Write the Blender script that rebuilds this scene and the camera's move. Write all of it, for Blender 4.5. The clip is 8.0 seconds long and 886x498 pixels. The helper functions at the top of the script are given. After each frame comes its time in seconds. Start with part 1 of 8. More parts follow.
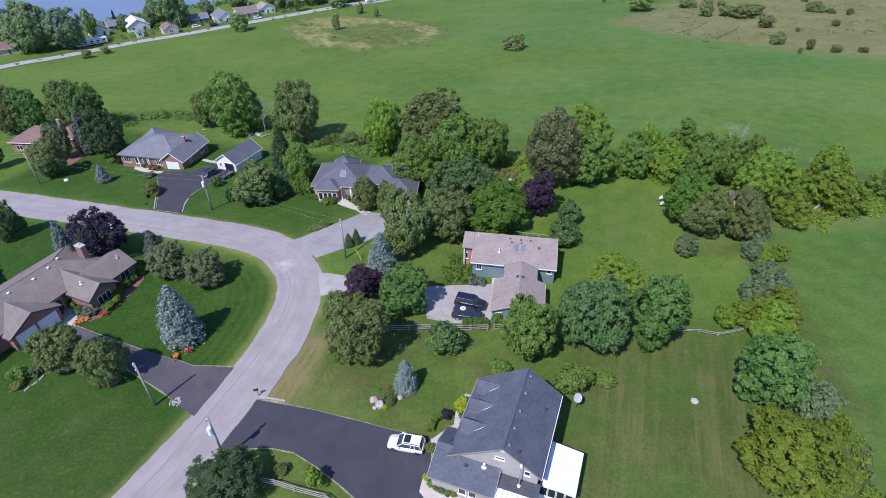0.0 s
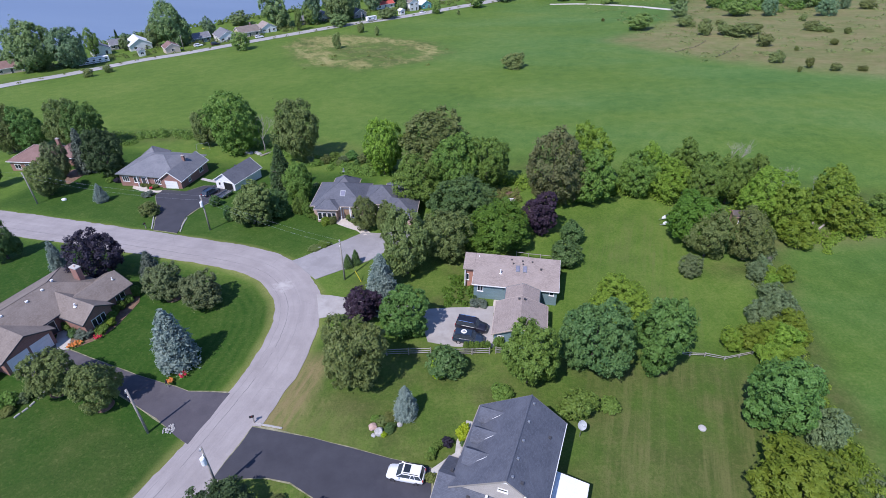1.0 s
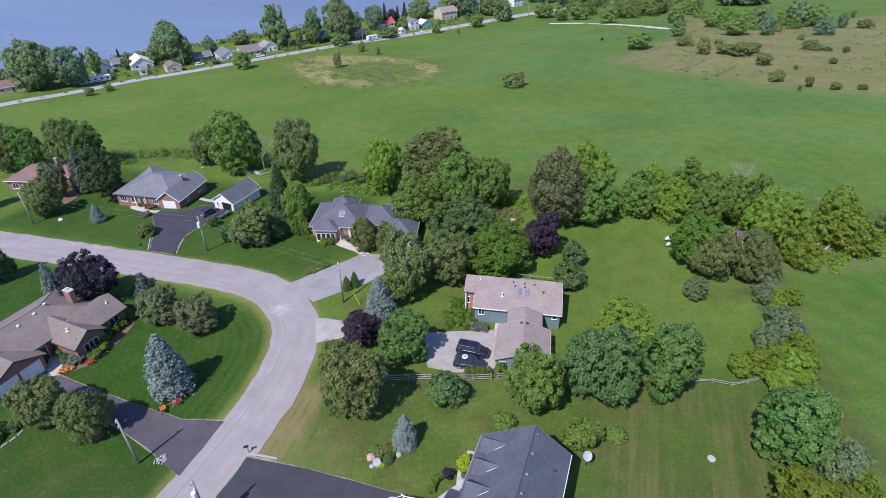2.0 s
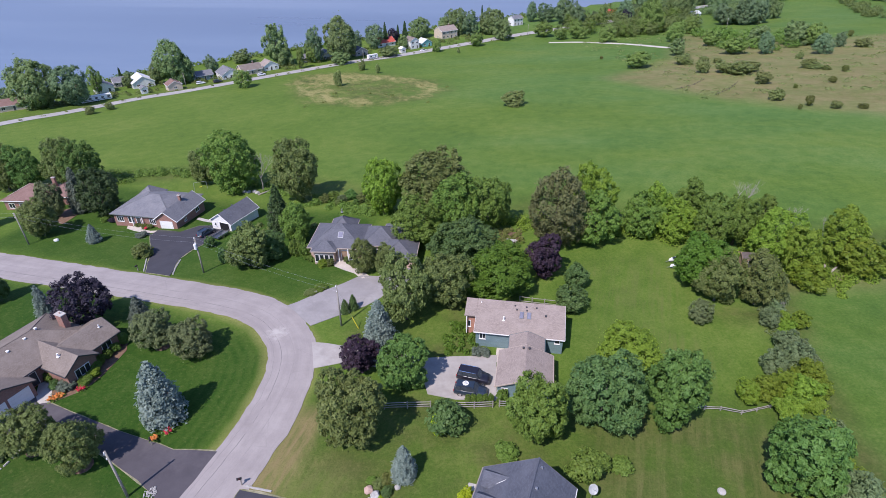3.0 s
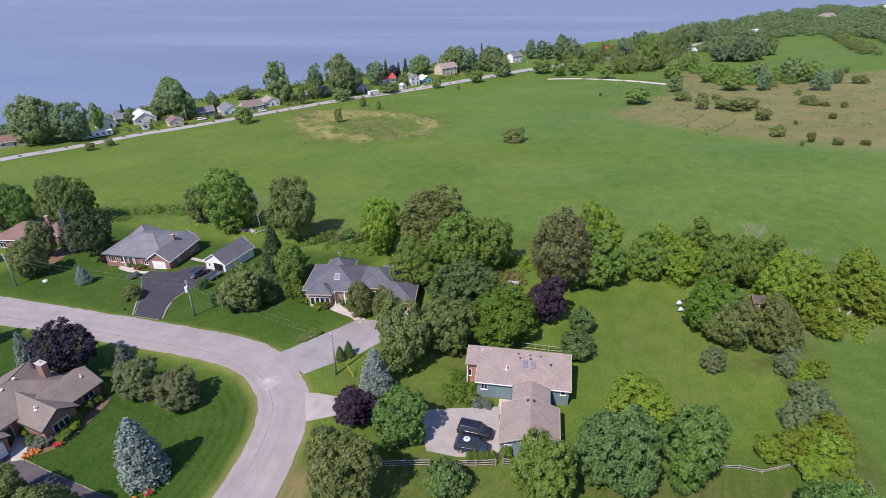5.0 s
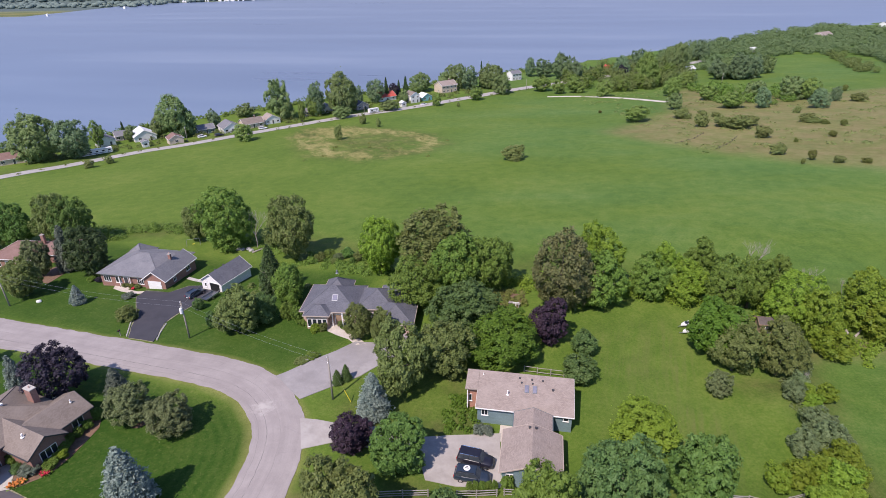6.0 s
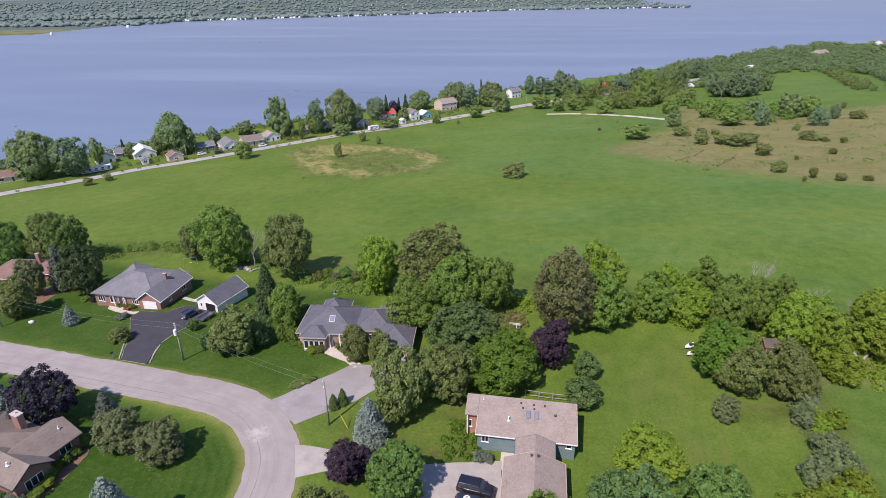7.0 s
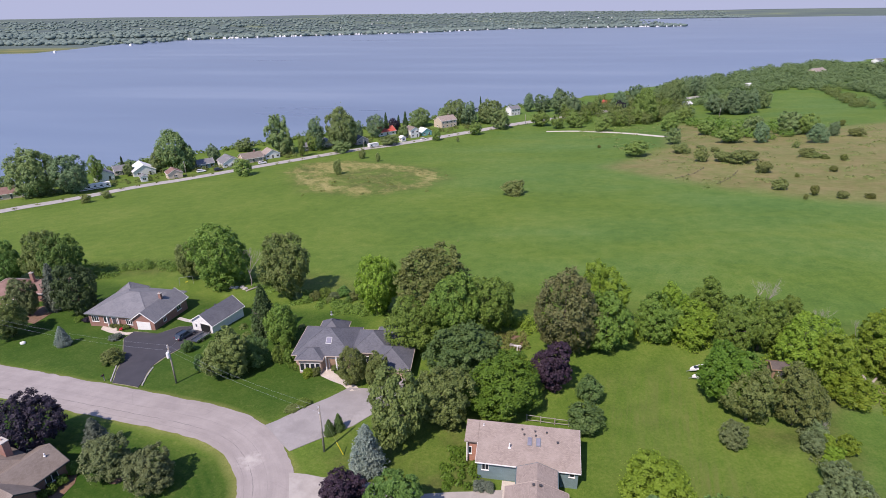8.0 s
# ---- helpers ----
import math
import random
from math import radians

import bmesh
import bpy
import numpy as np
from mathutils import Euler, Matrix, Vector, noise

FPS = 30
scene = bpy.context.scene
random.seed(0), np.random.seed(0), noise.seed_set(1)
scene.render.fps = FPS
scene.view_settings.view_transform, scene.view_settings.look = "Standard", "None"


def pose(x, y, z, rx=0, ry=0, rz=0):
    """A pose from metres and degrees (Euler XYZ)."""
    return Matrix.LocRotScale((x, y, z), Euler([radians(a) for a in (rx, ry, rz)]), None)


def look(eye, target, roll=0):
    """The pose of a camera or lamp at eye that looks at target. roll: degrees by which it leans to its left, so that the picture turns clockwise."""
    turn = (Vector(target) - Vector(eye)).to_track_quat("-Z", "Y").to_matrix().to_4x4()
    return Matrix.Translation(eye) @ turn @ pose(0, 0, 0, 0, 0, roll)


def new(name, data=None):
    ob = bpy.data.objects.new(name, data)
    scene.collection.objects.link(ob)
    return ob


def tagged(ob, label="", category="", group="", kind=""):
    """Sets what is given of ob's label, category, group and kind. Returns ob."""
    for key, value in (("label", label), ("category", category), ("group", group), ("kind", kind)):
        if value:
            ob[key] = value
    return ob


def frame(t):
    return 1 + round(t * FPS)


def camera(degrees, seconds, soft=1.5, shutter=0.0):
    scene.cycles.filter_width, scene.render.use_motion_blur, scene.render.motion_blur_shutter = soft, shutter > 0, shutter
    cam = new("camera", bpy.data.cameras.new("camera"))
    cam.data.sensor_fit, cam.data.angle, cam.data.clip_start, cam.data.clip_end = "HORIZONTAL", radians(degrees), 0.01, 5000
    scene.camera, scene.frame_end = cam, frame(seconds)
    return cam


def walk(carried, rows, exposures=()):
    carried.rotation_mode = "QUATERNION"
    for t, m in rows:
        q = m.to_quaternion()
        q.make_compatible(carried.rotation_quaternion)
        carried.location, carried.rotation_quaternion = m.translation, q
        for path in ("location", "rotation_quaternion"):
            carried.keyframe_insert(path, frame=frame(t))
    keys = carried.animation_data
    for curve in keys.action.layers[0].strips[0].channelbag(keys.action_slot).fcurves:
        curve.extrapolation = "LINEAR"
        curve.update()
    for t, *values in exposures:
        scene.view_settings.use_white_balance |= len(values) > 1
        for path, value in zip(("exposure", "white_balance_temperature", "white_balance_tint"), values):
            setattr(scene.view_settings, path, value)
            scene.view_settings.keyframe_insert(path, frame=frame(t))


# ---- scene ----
cam = camera(76.51, 8.0, soft=0.85)
walk(cam, [
    (0.0, look((-0.056, 3.053, 55.961), (-0.332, 43.426, 26.467), -0.694)),
    (0.5, look((-0.093, 3.774, 55.924), (-0.369, 44.559, 27.002), -0.709)),
    (1.0, look((-0.121, 4.577, 55.895), (-0.398, 45.768, 27.555), -0.723)),
    (1.5, look((-0.140, 5.440, 55.872), (-0.418, 47.032, 28.123), -0.736)),
    (2.0, look((-0.150, 6.344, 55.854), (-0.431, 48.329, 28.704), -0.746)),
    (2.5, look((-0.151, 7.273, 55.841), (-0.434, 49.643, 29.295), -0.756)),
    (3.0, look((-0.145, 8.213, 55.832), (-0.430, 50.959, 29.895), -0.764)),
    (3.5, look((-0.130, 9.154, 55.825), (-0.417, 52.266, 30.501), -0.770)),
    (4.0, look((-0.108, 10.087, 55.821), (-0.396, 53.555, 31.113), -0.775)),
    (4.5, look((-0.078, 11.007, 55.817), (-0.366, 54.821, 31.728), -0.779)),
    (5.0, look((-0.041, 11.911, 55.813), (-0.328, 56.061, 32.346), -0.781)),
    (5.5, look((0.003, 12.798, 55.808), (-0.281, 57.275, 32.967), -0.782)),
    (6.0, look((0.054, 13.671, 55.802), (-0.227, 58.465, 33.590), -0.781)),
    (6.5, look((0.111, 14.535, 55.792), (-0.163, 59.639, 34.216), -0.779)),
    (7.0, look((0.174, 15.398, 55.779), (-0.091, 60.804, 34.844), -0.775)),
    (7.5, look((0.243, 16.271, 55.761), (-0.011, 61.972, 35.477), -0.770)),
    (8.0, look((0.317, 17.167, 55.738), (0.078, 63.155, 36.115), -0.764)),
], exposures=[(0.0, 0.61, 6000, 19), (4.0, 0.66, 6700, 22), (8.0, 0.66, 7200, 23)])

# ---- world and sun ----
SUN = Vector((0.353, 0.504, -0.788)).normalized()   # the way the sunlight travels
world = bpy.data.worlds.new("sky")
scene.world = world
world.use_nodes = True
wn = world.node_tree.nodes
sky = wn.new("ShaderNodeTexSky")
sky.sky_type, sky.sun_disc = "NISHITA", False
sky.sun_elevation = math.asin(-SUN.z)
sky.sun_rotation = math.atan2(-SUN.x, -SUN.y)
sky.air_density, sky.dust_density, sky.ozone_density = 0.7, 0.1, 4.0
tint = wn.new("ShaderNodeMix")
tint.data_type, tint.blend_type = "RGBA", "MULTIPLY"
tint.inputs[0].default_value, tint.inputs[7].default_value = 1.0, (0.95, 0.97, 1.03, 1)
world.node_tree.links.new(sky.outputs[0], tint.inputs[6])
world.node_tree.links.new(tint.outputs[2], wn["Background"].inputs[0])
wn["Background"].inputs[1].default_value = 0.15
sun = new("sun", bpy.data.lights.new("sun", "SUN"))
sun.data.energy, sun.data.angle, sun.data.color = 3.35, radians(0.6), (1.0, 0.96, 0.90)
sun.matrix_world = look(-SUN * 100, (0, 0, 0))


# ---- materials ----
def ramp(nt, fac, stops):
    r = nt.nodes.new("ShaderNodeValToRGB")
    e = r.color_ramp.elements
    while len(e) < len(stops):
        e.new(0.5)
    for k, (p, c) in enumerate(stops):
        e[k].position, e[k].color = p, (*c, 1)
    nt.links.new(fac, r.inputs[0])
    return r.outputs[0]


def mixc(nt, fac, a, b, mode="MIX"):
    m = nt.nodes.new("ShaderNodeMix")
    m.data_type, m.blend_type = "RGBA", mode
    for sock, v in ((m.inputs[0], fac), (m.inputs[6], a), (m.inputs[7], b)):
        if isinstance(v, (int, float)):
            sock.default_value = v
        elif isinstance(v, tuple):
            sock.default_value = (*v, 1)
        else:
            nt.links.new(v, sock)
    return m.outputs[2]


def math_node(nt, op, a, b=0.0, c=0.0, clamp=False):
    m = nt.nodes.new("ShaderNodeMath")
    m.operation, m.use_clamp = op, clamp
    for sock, v in zip(m.inputs, (a, b, c)):
        if isinstance(v, (int, float)):
            sock.default_value = v
        else:
            nt.links.new(v, sock)
    return m.outputs[0]


def noise_node(nt, scale, detail=3.0, rough=0.55, co=None, stretch=None):
    if co is None:
        co = nt.nodes.new("ShaderNodeTexCoord").outputs["Object"]
    if stretch:
        mp = nt.nodes.new("ShaderNodeMapping")
        mp.inputs["Scale"].default_value = stretch[:3]
        if len(stretch) > 3:
            mp.vector_type = "TEXTURE"
            mp.inputs["Scale"].default_value = [1 / k for k in stretch[:3]]
            mp.inputs["Rotation"].default_value = (0, 0, radians(stretch[3]))
        nt.links.new(co, mp.inputs[0])
        co = mp.outputs[0]
    t = nt.nodes.new("ShaderNodeTexNoise")
    t.inputs["Scale"].default_value, t.inputs["Detail"].default_value, t.inputs["Roughness"].default_value = scale, detail, rough
    nt.links.new(co, t.inputs["Vector"])
    return t.outputs["Fac"]


def bump(nt, bsdf, height, strength=0.3, dist=0.02):
    b = nt.nodes.new("ShaderNodeBump")
    b.inputs["Strength"].default_value, b.inputs["Distance"].default_value = strength, dist
    nt.links.new(height, b.inputs["Height"])
    nt.links.new(b.outputs[0], bsdf.inputs["Normal"])


def mat(name, rough=0.7, metal=0.0):
    m = bpy.data.materials.new(name)
    m.use_nodes = True
    b = m.node_tree.nodes["Principled BSDF"]
    b.inputs["Roughness"].default_value, b.inputs["Metallic"].default_value = rough, metal
    return m, m.node_tree, b


def two_tone(name, a, b, fine, coarse, rough=0.7, metal=0.0, relief=0.2, stretch=None, wear=None):
    """A surface with grain at a fine and a coarse scale between the colours a and b."""
    m, nt, p = mat(name, rough, metal)
    f = noise_node(nt, fine, 4, 0.6, stretch=stretch)
    c = noise_node(nt, coarse, 3)
    fac = math_node(nt, "ADD", math_node(nt, "MULTIPLY", f, 0.55), math_node(nt, "MULTIPLY", c, 0.55))
    col = ramp(nt, fac, [(0.38, a), (0.68, b)])
    if wear:
        w = ramp(nt, noise_node(nt, coarse * 0.4, 5, 0.7), [(0.55, (0, 0, 0)), (0.7, (1, 1, 1))])
        col = mixc(nt, math_node(nt, "MULTIPLY", w, 0.5), col, wear)
    nt.links.new(col, p.inputs["Base Color"])
    if relief:
        bump(nt, p, f, relief)
    return m


def leafy(name, dark, light, accent=None, glow=0.35):
    m, nt, p = mat(name, 0.55)
    info = nt.nodes.new("ShaderNodeObjectInfo").outputs["Random"]
    isl = nt.nodes.new("ShaderNodeNewGeometry").outputs["Random Per Island"]
    col = ramp(nt, isl, [(0.0, dark), (0.75, light), (1.0, accent or light)])
    big = noise_node(nt, 2.2, 2)
    col = mixc(nt, ramp(nt, big, [(0.35, (0, 0, 0)), (0.65, (0.5, 0.5, 0.5))]), col, accent or light)
    hsv = nt.nodes.new("ShaderNodeHueSaturation")
    nt.links.new(math_node(nt, "MULTIPLY_ADD", info, 0.022, 0.496), hsv.inputs["Hue"])
    nt.links.new(math_node(nt, "MULTIPLY_ADD", info, 0.3, 1.08), hsv.inputs["Value"])
    nt.links.new(col, hsv.inputs["Color"])
    nt.links.new(hsv.outputs[0], p.inputs["Base Color"])
    p.inputs["Specular IOR Level"].default_value = 0.25
    tr = nt.nodes.new("ShaderNodeBsdfTranslucent")
    nt.links.new(hsv.outputs[0], tr.inputs[0])
    mx = nt.nodes.new("ShaderNodeMixShader")
    mx.inputs[0].default_value = glow
    nt.links.new(p.outputs[0], mx.inputs[1])
    nt.links.new(tr.outputs[0], mx.inputs[2])
    nt.links.new(mx.outputs[0], nt.nodes["Material Output"].inputs[0])
    return m


def shingles(name, a, b, streak):
    """Asphalt shingles: courses down the slope, tabs of mixed shade and faint weather streaks."""
    m, nt, p = mat(name, 0.85)
    uv = nt.nodes.new("ShaderNodeTexCoord").outputs["UV"]
    br = nt.nodes.new("ShaderNodeTexBrick")
    br.offset = 0.5
    for k, v in (("Scale", 1.0), ("Mortar Size", 0.007), ("Brick Width", 0.26), ("Row Height", 0.145), ("Bias", 0.0)):
        br.inputs[k].default_value = v
    br.inputs["Color1"].default_value, br.inputs["Color2"].default_value = (*a, 1), (*b, 1)
    br.inputs["Mortar"].default_value = (a[0] * 0.7, a[1] * 0.7, a[2] * 0.7, 1)
    nt.links.new(uv, br.inputs["Vector"])
    big = noise_node(nt, 0.45, 4, 0.6, uv)
    col = mixc(nt, ramp(nt, big, [(0.42, (0, 0, 0)), (0.68, (0.55, 0.55, 0.55))]), br.outputs["Color"], streak)
    fine = noise_node(nt, 14.0, 2, 0.6, uv)
    col = mixc(nt, ramp(nt, fine, [(0.4, (0, 0, 0)), (0.7, (0.35, 0.35, 0.35))]), col, streak)
    nt.links.new(col, p.inputs["Base Color"])
    bump(nt, p, br.outputs["Fac"], 0.4, -0.012)
    return m


def courses(name, a, b, joint, width, row, rough=0.8, offset=0.5, mortar=0.01):
    """Bricks or siding boards laid in courses."""
    m, nt, p = mat(name, rough)
    uv = nt.nodes.new("ShaderNodeTexCoord").outputs["UV"]
    br = nt.nodes.new("ShaderNodeTexBrick")
    br.offset = offset
    for k, v in (("Scale", 1.0), ("Mortar Size", mortar), ("Brick Width", width), ("Row Height", row)):
        br.inputs[k].default_value = v
    br.inputs["Color1"].default_value, br.inputs["Color2"].default_value = (*a, 1), (*b, 1)
    br.inputs["Mortar"].default_value = (*joint, 1)
    nt.links.new(uv, br.inputs["Vector"])
    n = noise_node(nt, 0.8, 4, 0.6, uv)
    col = mixc(nt, ramp(nt, n, [(0.4, (0, 0, 0)), (0.7, (0.3, 0.3, 0.3))]), br.outputs["Color"], joint)
    nt.links.new(col, p.inputs["Base Color"])
    bump(nt, p, br.outputs["Fac"], 0.5, -0.008)
    return m


SLATE = shingles("slate_grey_shingles", (0.062, 0.069, 0.090), (0.094, 0.102, 0.130), (0.122, 0.131, 0.160))
SLATE_DARK = shingles("dark_grey_shingles", (0.04, 0.043, 0.055), (0.07, 0.073, 0.09), (0.09, 0.09, 0.1))
GREY_ROOF = shingles("weathered_grey_shingles", (0.12, 0.125, 0.145), (0.18, 0.185, 0.205), (0.22, 0.22, 0.235))
HIP_ROOF = shingles("blue_grey_shingles", (0.075, 0.08, 0.1), (0.115, 0.12, 0.145), (0.14, 0.145, 0.165))
TAN_ROOF = shingles("tan_shingles", (0.23, 0.187, 0.165), (0.315, 0.26, 0.232), (0.345, 0.29, 0.26))
BROWN_ROOF = shingles("brown_grey_shingles", (0.152, 0.125, 0.106), (0.208, 0.172, 0.148), (0.240, 0.204, 0.178))
SHED_ROOF = shingles("old_brown_shingles", (0.07, 0.055, 0.05), (0.105, 0.085, 0.078), (0.13, 0.11, 0.10))
RED_ROOF = shingles("red_brown_shingles", (0.16, 0.092, 0.078), (0.215, 0.130, 0.112), (0.25, 0.16, 0.14))
BRIGHT_RED_ROOF = shingles("bright_red_metal_roof", (0.42, 0.07, 0.05), (0.5, 0.09, 0.06), (0.45, 0.1, 0.08))
BRICK = courses("red_brick", (0.235, 0.105, 0.080), (0.315, 0.155, 0.120), (0.25, 0.19, 0.16), 0.23, 0.075, mortar=0.006)
CLAY_BRICK = courses("orange_clay_brick", (0.40, 0.165, 0.105), (0.48, 0.215, 0.145), (0.36, 0.25, 0.20), 0.23, 0.075, mortar=0.006)
PALE_BRICK = courses("buff_pink_brick", (0.42, 0.27, 0.21), (0.52, 0.36, 0.29), (0.42, 0.35, 0.3), 0.23, 0.075, mortar=0.006)
TAUPE = courses("taupe_siding", (0.40, 0.36, 0.33), (0.43, 0.385, 0.35), (0.26, 0.235, 0.21), 6.0, 0.12, 0.6)
TEAL = courses("blue_green_siding", (0.16, 0.24, 0.26), (0.18, 0.265, 0.285), (0.09, 0.135, 0.15), 6.0, 0.14, 0.6)
WHITE_SIDING = courses("white_siding", (0.74, 0.74, 0.72), (0.78, 0.78, 0.76), (0.5, 0.5, 0.5), 6.0, 0.13, 0.55)
CREAM = courses("cream_siding", (0.55, 0.46, 0.36), (0.6, 0.5, 0.4), (0.4, 0.33, 0.26), 6.0, 0.13, 0.6)
WHITE = two_tone("white_paint", (0.70, 0.70, 0.69), (0.80, 0.80, 0.79), 9.0, 0.7, 0.45, relief=0.05)
WHITE_METAL = two_tone("white_ribbed_panel", (0.66, 0.67, 0.68), (0.78, 0.79, 0.80), 6.0, 0.6, 0.4, relief=0.05)
TRIM_DARK = two_tone("dark_trim", (0.04, 0.04, 0.045), (0.07, 0.07, 0.075), 9.0, 0.8, 0.5, relief=0.05)
GALV = two_tone("galvanised_steel", (0.35, 0.36, 0.37), (0.5, 0.51, 0.52), 12.0, 1.0, 0.4, 0.8, 0.05)
BLACK_METAL = two_tone("black_metal", (0.015, 0.015, 0.016), (0.03, 0.03, 0.03), 12.0, 1.0, 0.5, 0.3, 0.05)
POLE_WOOD = two_tone("weathered_pole_wood", (0.20, 0.175, 0.15), (0.34, 0.31, 0.275), 6.0, 0.8, 0.85, relief=0.4, stretch=(6, 6, 0.5))
RAIL_WOOD = two_tone("grey_rail_wood", (0.20, 0.185, 0.165), (0.34, 0.32, 0.295), 8.0, 1.0, 0.85, relief=0.4)
DECK_WOOD = two_tone("deck_wood", (0.22, 0.14, 0.09), (0.34, 0.23, 0.155), 8.0, 1.0, 0.8, relief=0.3)
BARK = two_tone("bark", (0.06, 0.05, 0.04), (0.14, 0.12, 0.1), 9.0, 1.5, 0.9, relief=0.6, stretch=(3, 3, 0.6))
PALE_BARK = two_tone("pale_dead_wood", (0.21, 0.185, 0.165), (0.35, 0.32, 0.29), 9.0, 1.5, 0.9, relief=0.5)
STONE = two_tone("grey_stone", (0.28, 0.27, 0.255), (0.46, 0.45, 0.43), 7.0, 1.2, 0.85, relief=0.5)
PINK_STONE = two_tone("pink_stone", (0.38, 0.25, 0.21), (0.5, 0.36, 0.3), 7.0, 1.2, 0.85, relief=0.5)
CONCRETE = two_tone("concrete", (0.36, 0.345, 0.32), (0.5, 0.48, 0.45), 9.0, 0.7, 0.85, relief=0.2, wear=(0.3, 0.28, 0.26))
PAVER = two_tone("buff_paving", (0.42, 0.37, 0.32), (0.55, 0.5, 0.44), 5.0, 0.8, 0.85, relief=0.3)
MULCH = two_tone("brown_mulch", (0.11, 0.065, 0.042), (0.22, 0.14, 0.095), 14.0, 2.0, 0.95, relief=0.8)
RUBBER = two_tone("tyre_rubber", (0.015, 0.015, 0.015), (0.03, 0.03, 0.03), 20.0, 2.0, 0.85, relief=0.1)
CAR_WHITE = two_tone("white_car_paint", (0.72, 0.73, 0.74), (0.78, 0.79, 0.8), 2.0, 0.5, 0.18, relief=0)
CAR_BLACK = two_tone("black_car_paint", (0.010, 0.010, 0.018), (0.018, 0.018, 0.028), 2.0, 0.5, 0.3, relief=0)
CAR_NAVY = two_tone("navy_car_paint", (0.016, 0.028, 0.048), (0.026, 0.040, 0.064), 2.0, 0.5, 0.3, relief=0)
CAR_GREY = two_tone("grey_car_paint", (0.06, 0.07, 0.085), (0.09, 0.1, 0.12), 2.0, 0.5, 0.2, 0.3, relief=0)
CHROME = two_tone("chrome", (0.6, 0.6, 0.61), (0.7, 0.7, 0.71), 4.0, 1.0, 0.15, 1.0, 0)
LAMP_RED = two_tone("red_lens", (0.35, 0.02, 0.02), (0.45, 0.03, 0.03), 4.0, 1.0, 0.2, relief=0)
ORANGE_PETAL = two_tone("orange_petals", (0.5, 0.13, 0.03), (0.6, 0.24, 0.05), 20.0, 4.0, 0.7, relief=0.3)
RED_PETAL = two_tone("red_petals", (0.4, 0.015, 0.03), (0.55, 0.03, 0.06), 20.0, 4.0, 0.7, relief=0.3)
YELLOW_BIN = two_tone("yellow_plastic", (0.6, 0.5, 0.03), (0.7, 0.6, 0.05), 6.0, 1.0, 0.5, relief=0)
AQUA = two_tone("aqua_paint", (0.14, 0.36, 0.36), (0.18, 0.45, 0.44), 6.0, 1.0, 0.5, relief=0.1)

for paint in (CAR_WHITE, CAR_BLACK, CAR_NAVY, CAR_GREY):
    paint.node_tree.nodes["Principled BSDF"].inputs["Coat Weight"].default_value = 0.35
# Lighter patches in the base colour imitate sky reflected by car windows.
CAR_GLASS = two_tone("tinted_glass_painted_sky", (0.03, 0.038, 0.048), (0.07, 0.085, 0.10), 1.2, 0.5, 0.06, relief=0)
# Pale base colour stands in for sky mirrored in the panes.
SKYLIGHT_GLASS = two_tone("skylight_glass_painted_sky", (0.16, 0.16, 0.21), (0.24, 0.24, 0.30), 1.5, 0.6, 0.08, relief=0)
GLASS, _nt, _p = mat("window_glass", 0.05)
_p.inputs["Base Color"].default_value = (0.02, 0.026, 0.032, 1)
_p.inputs["Specular IOR Level"].default_value = 0.6

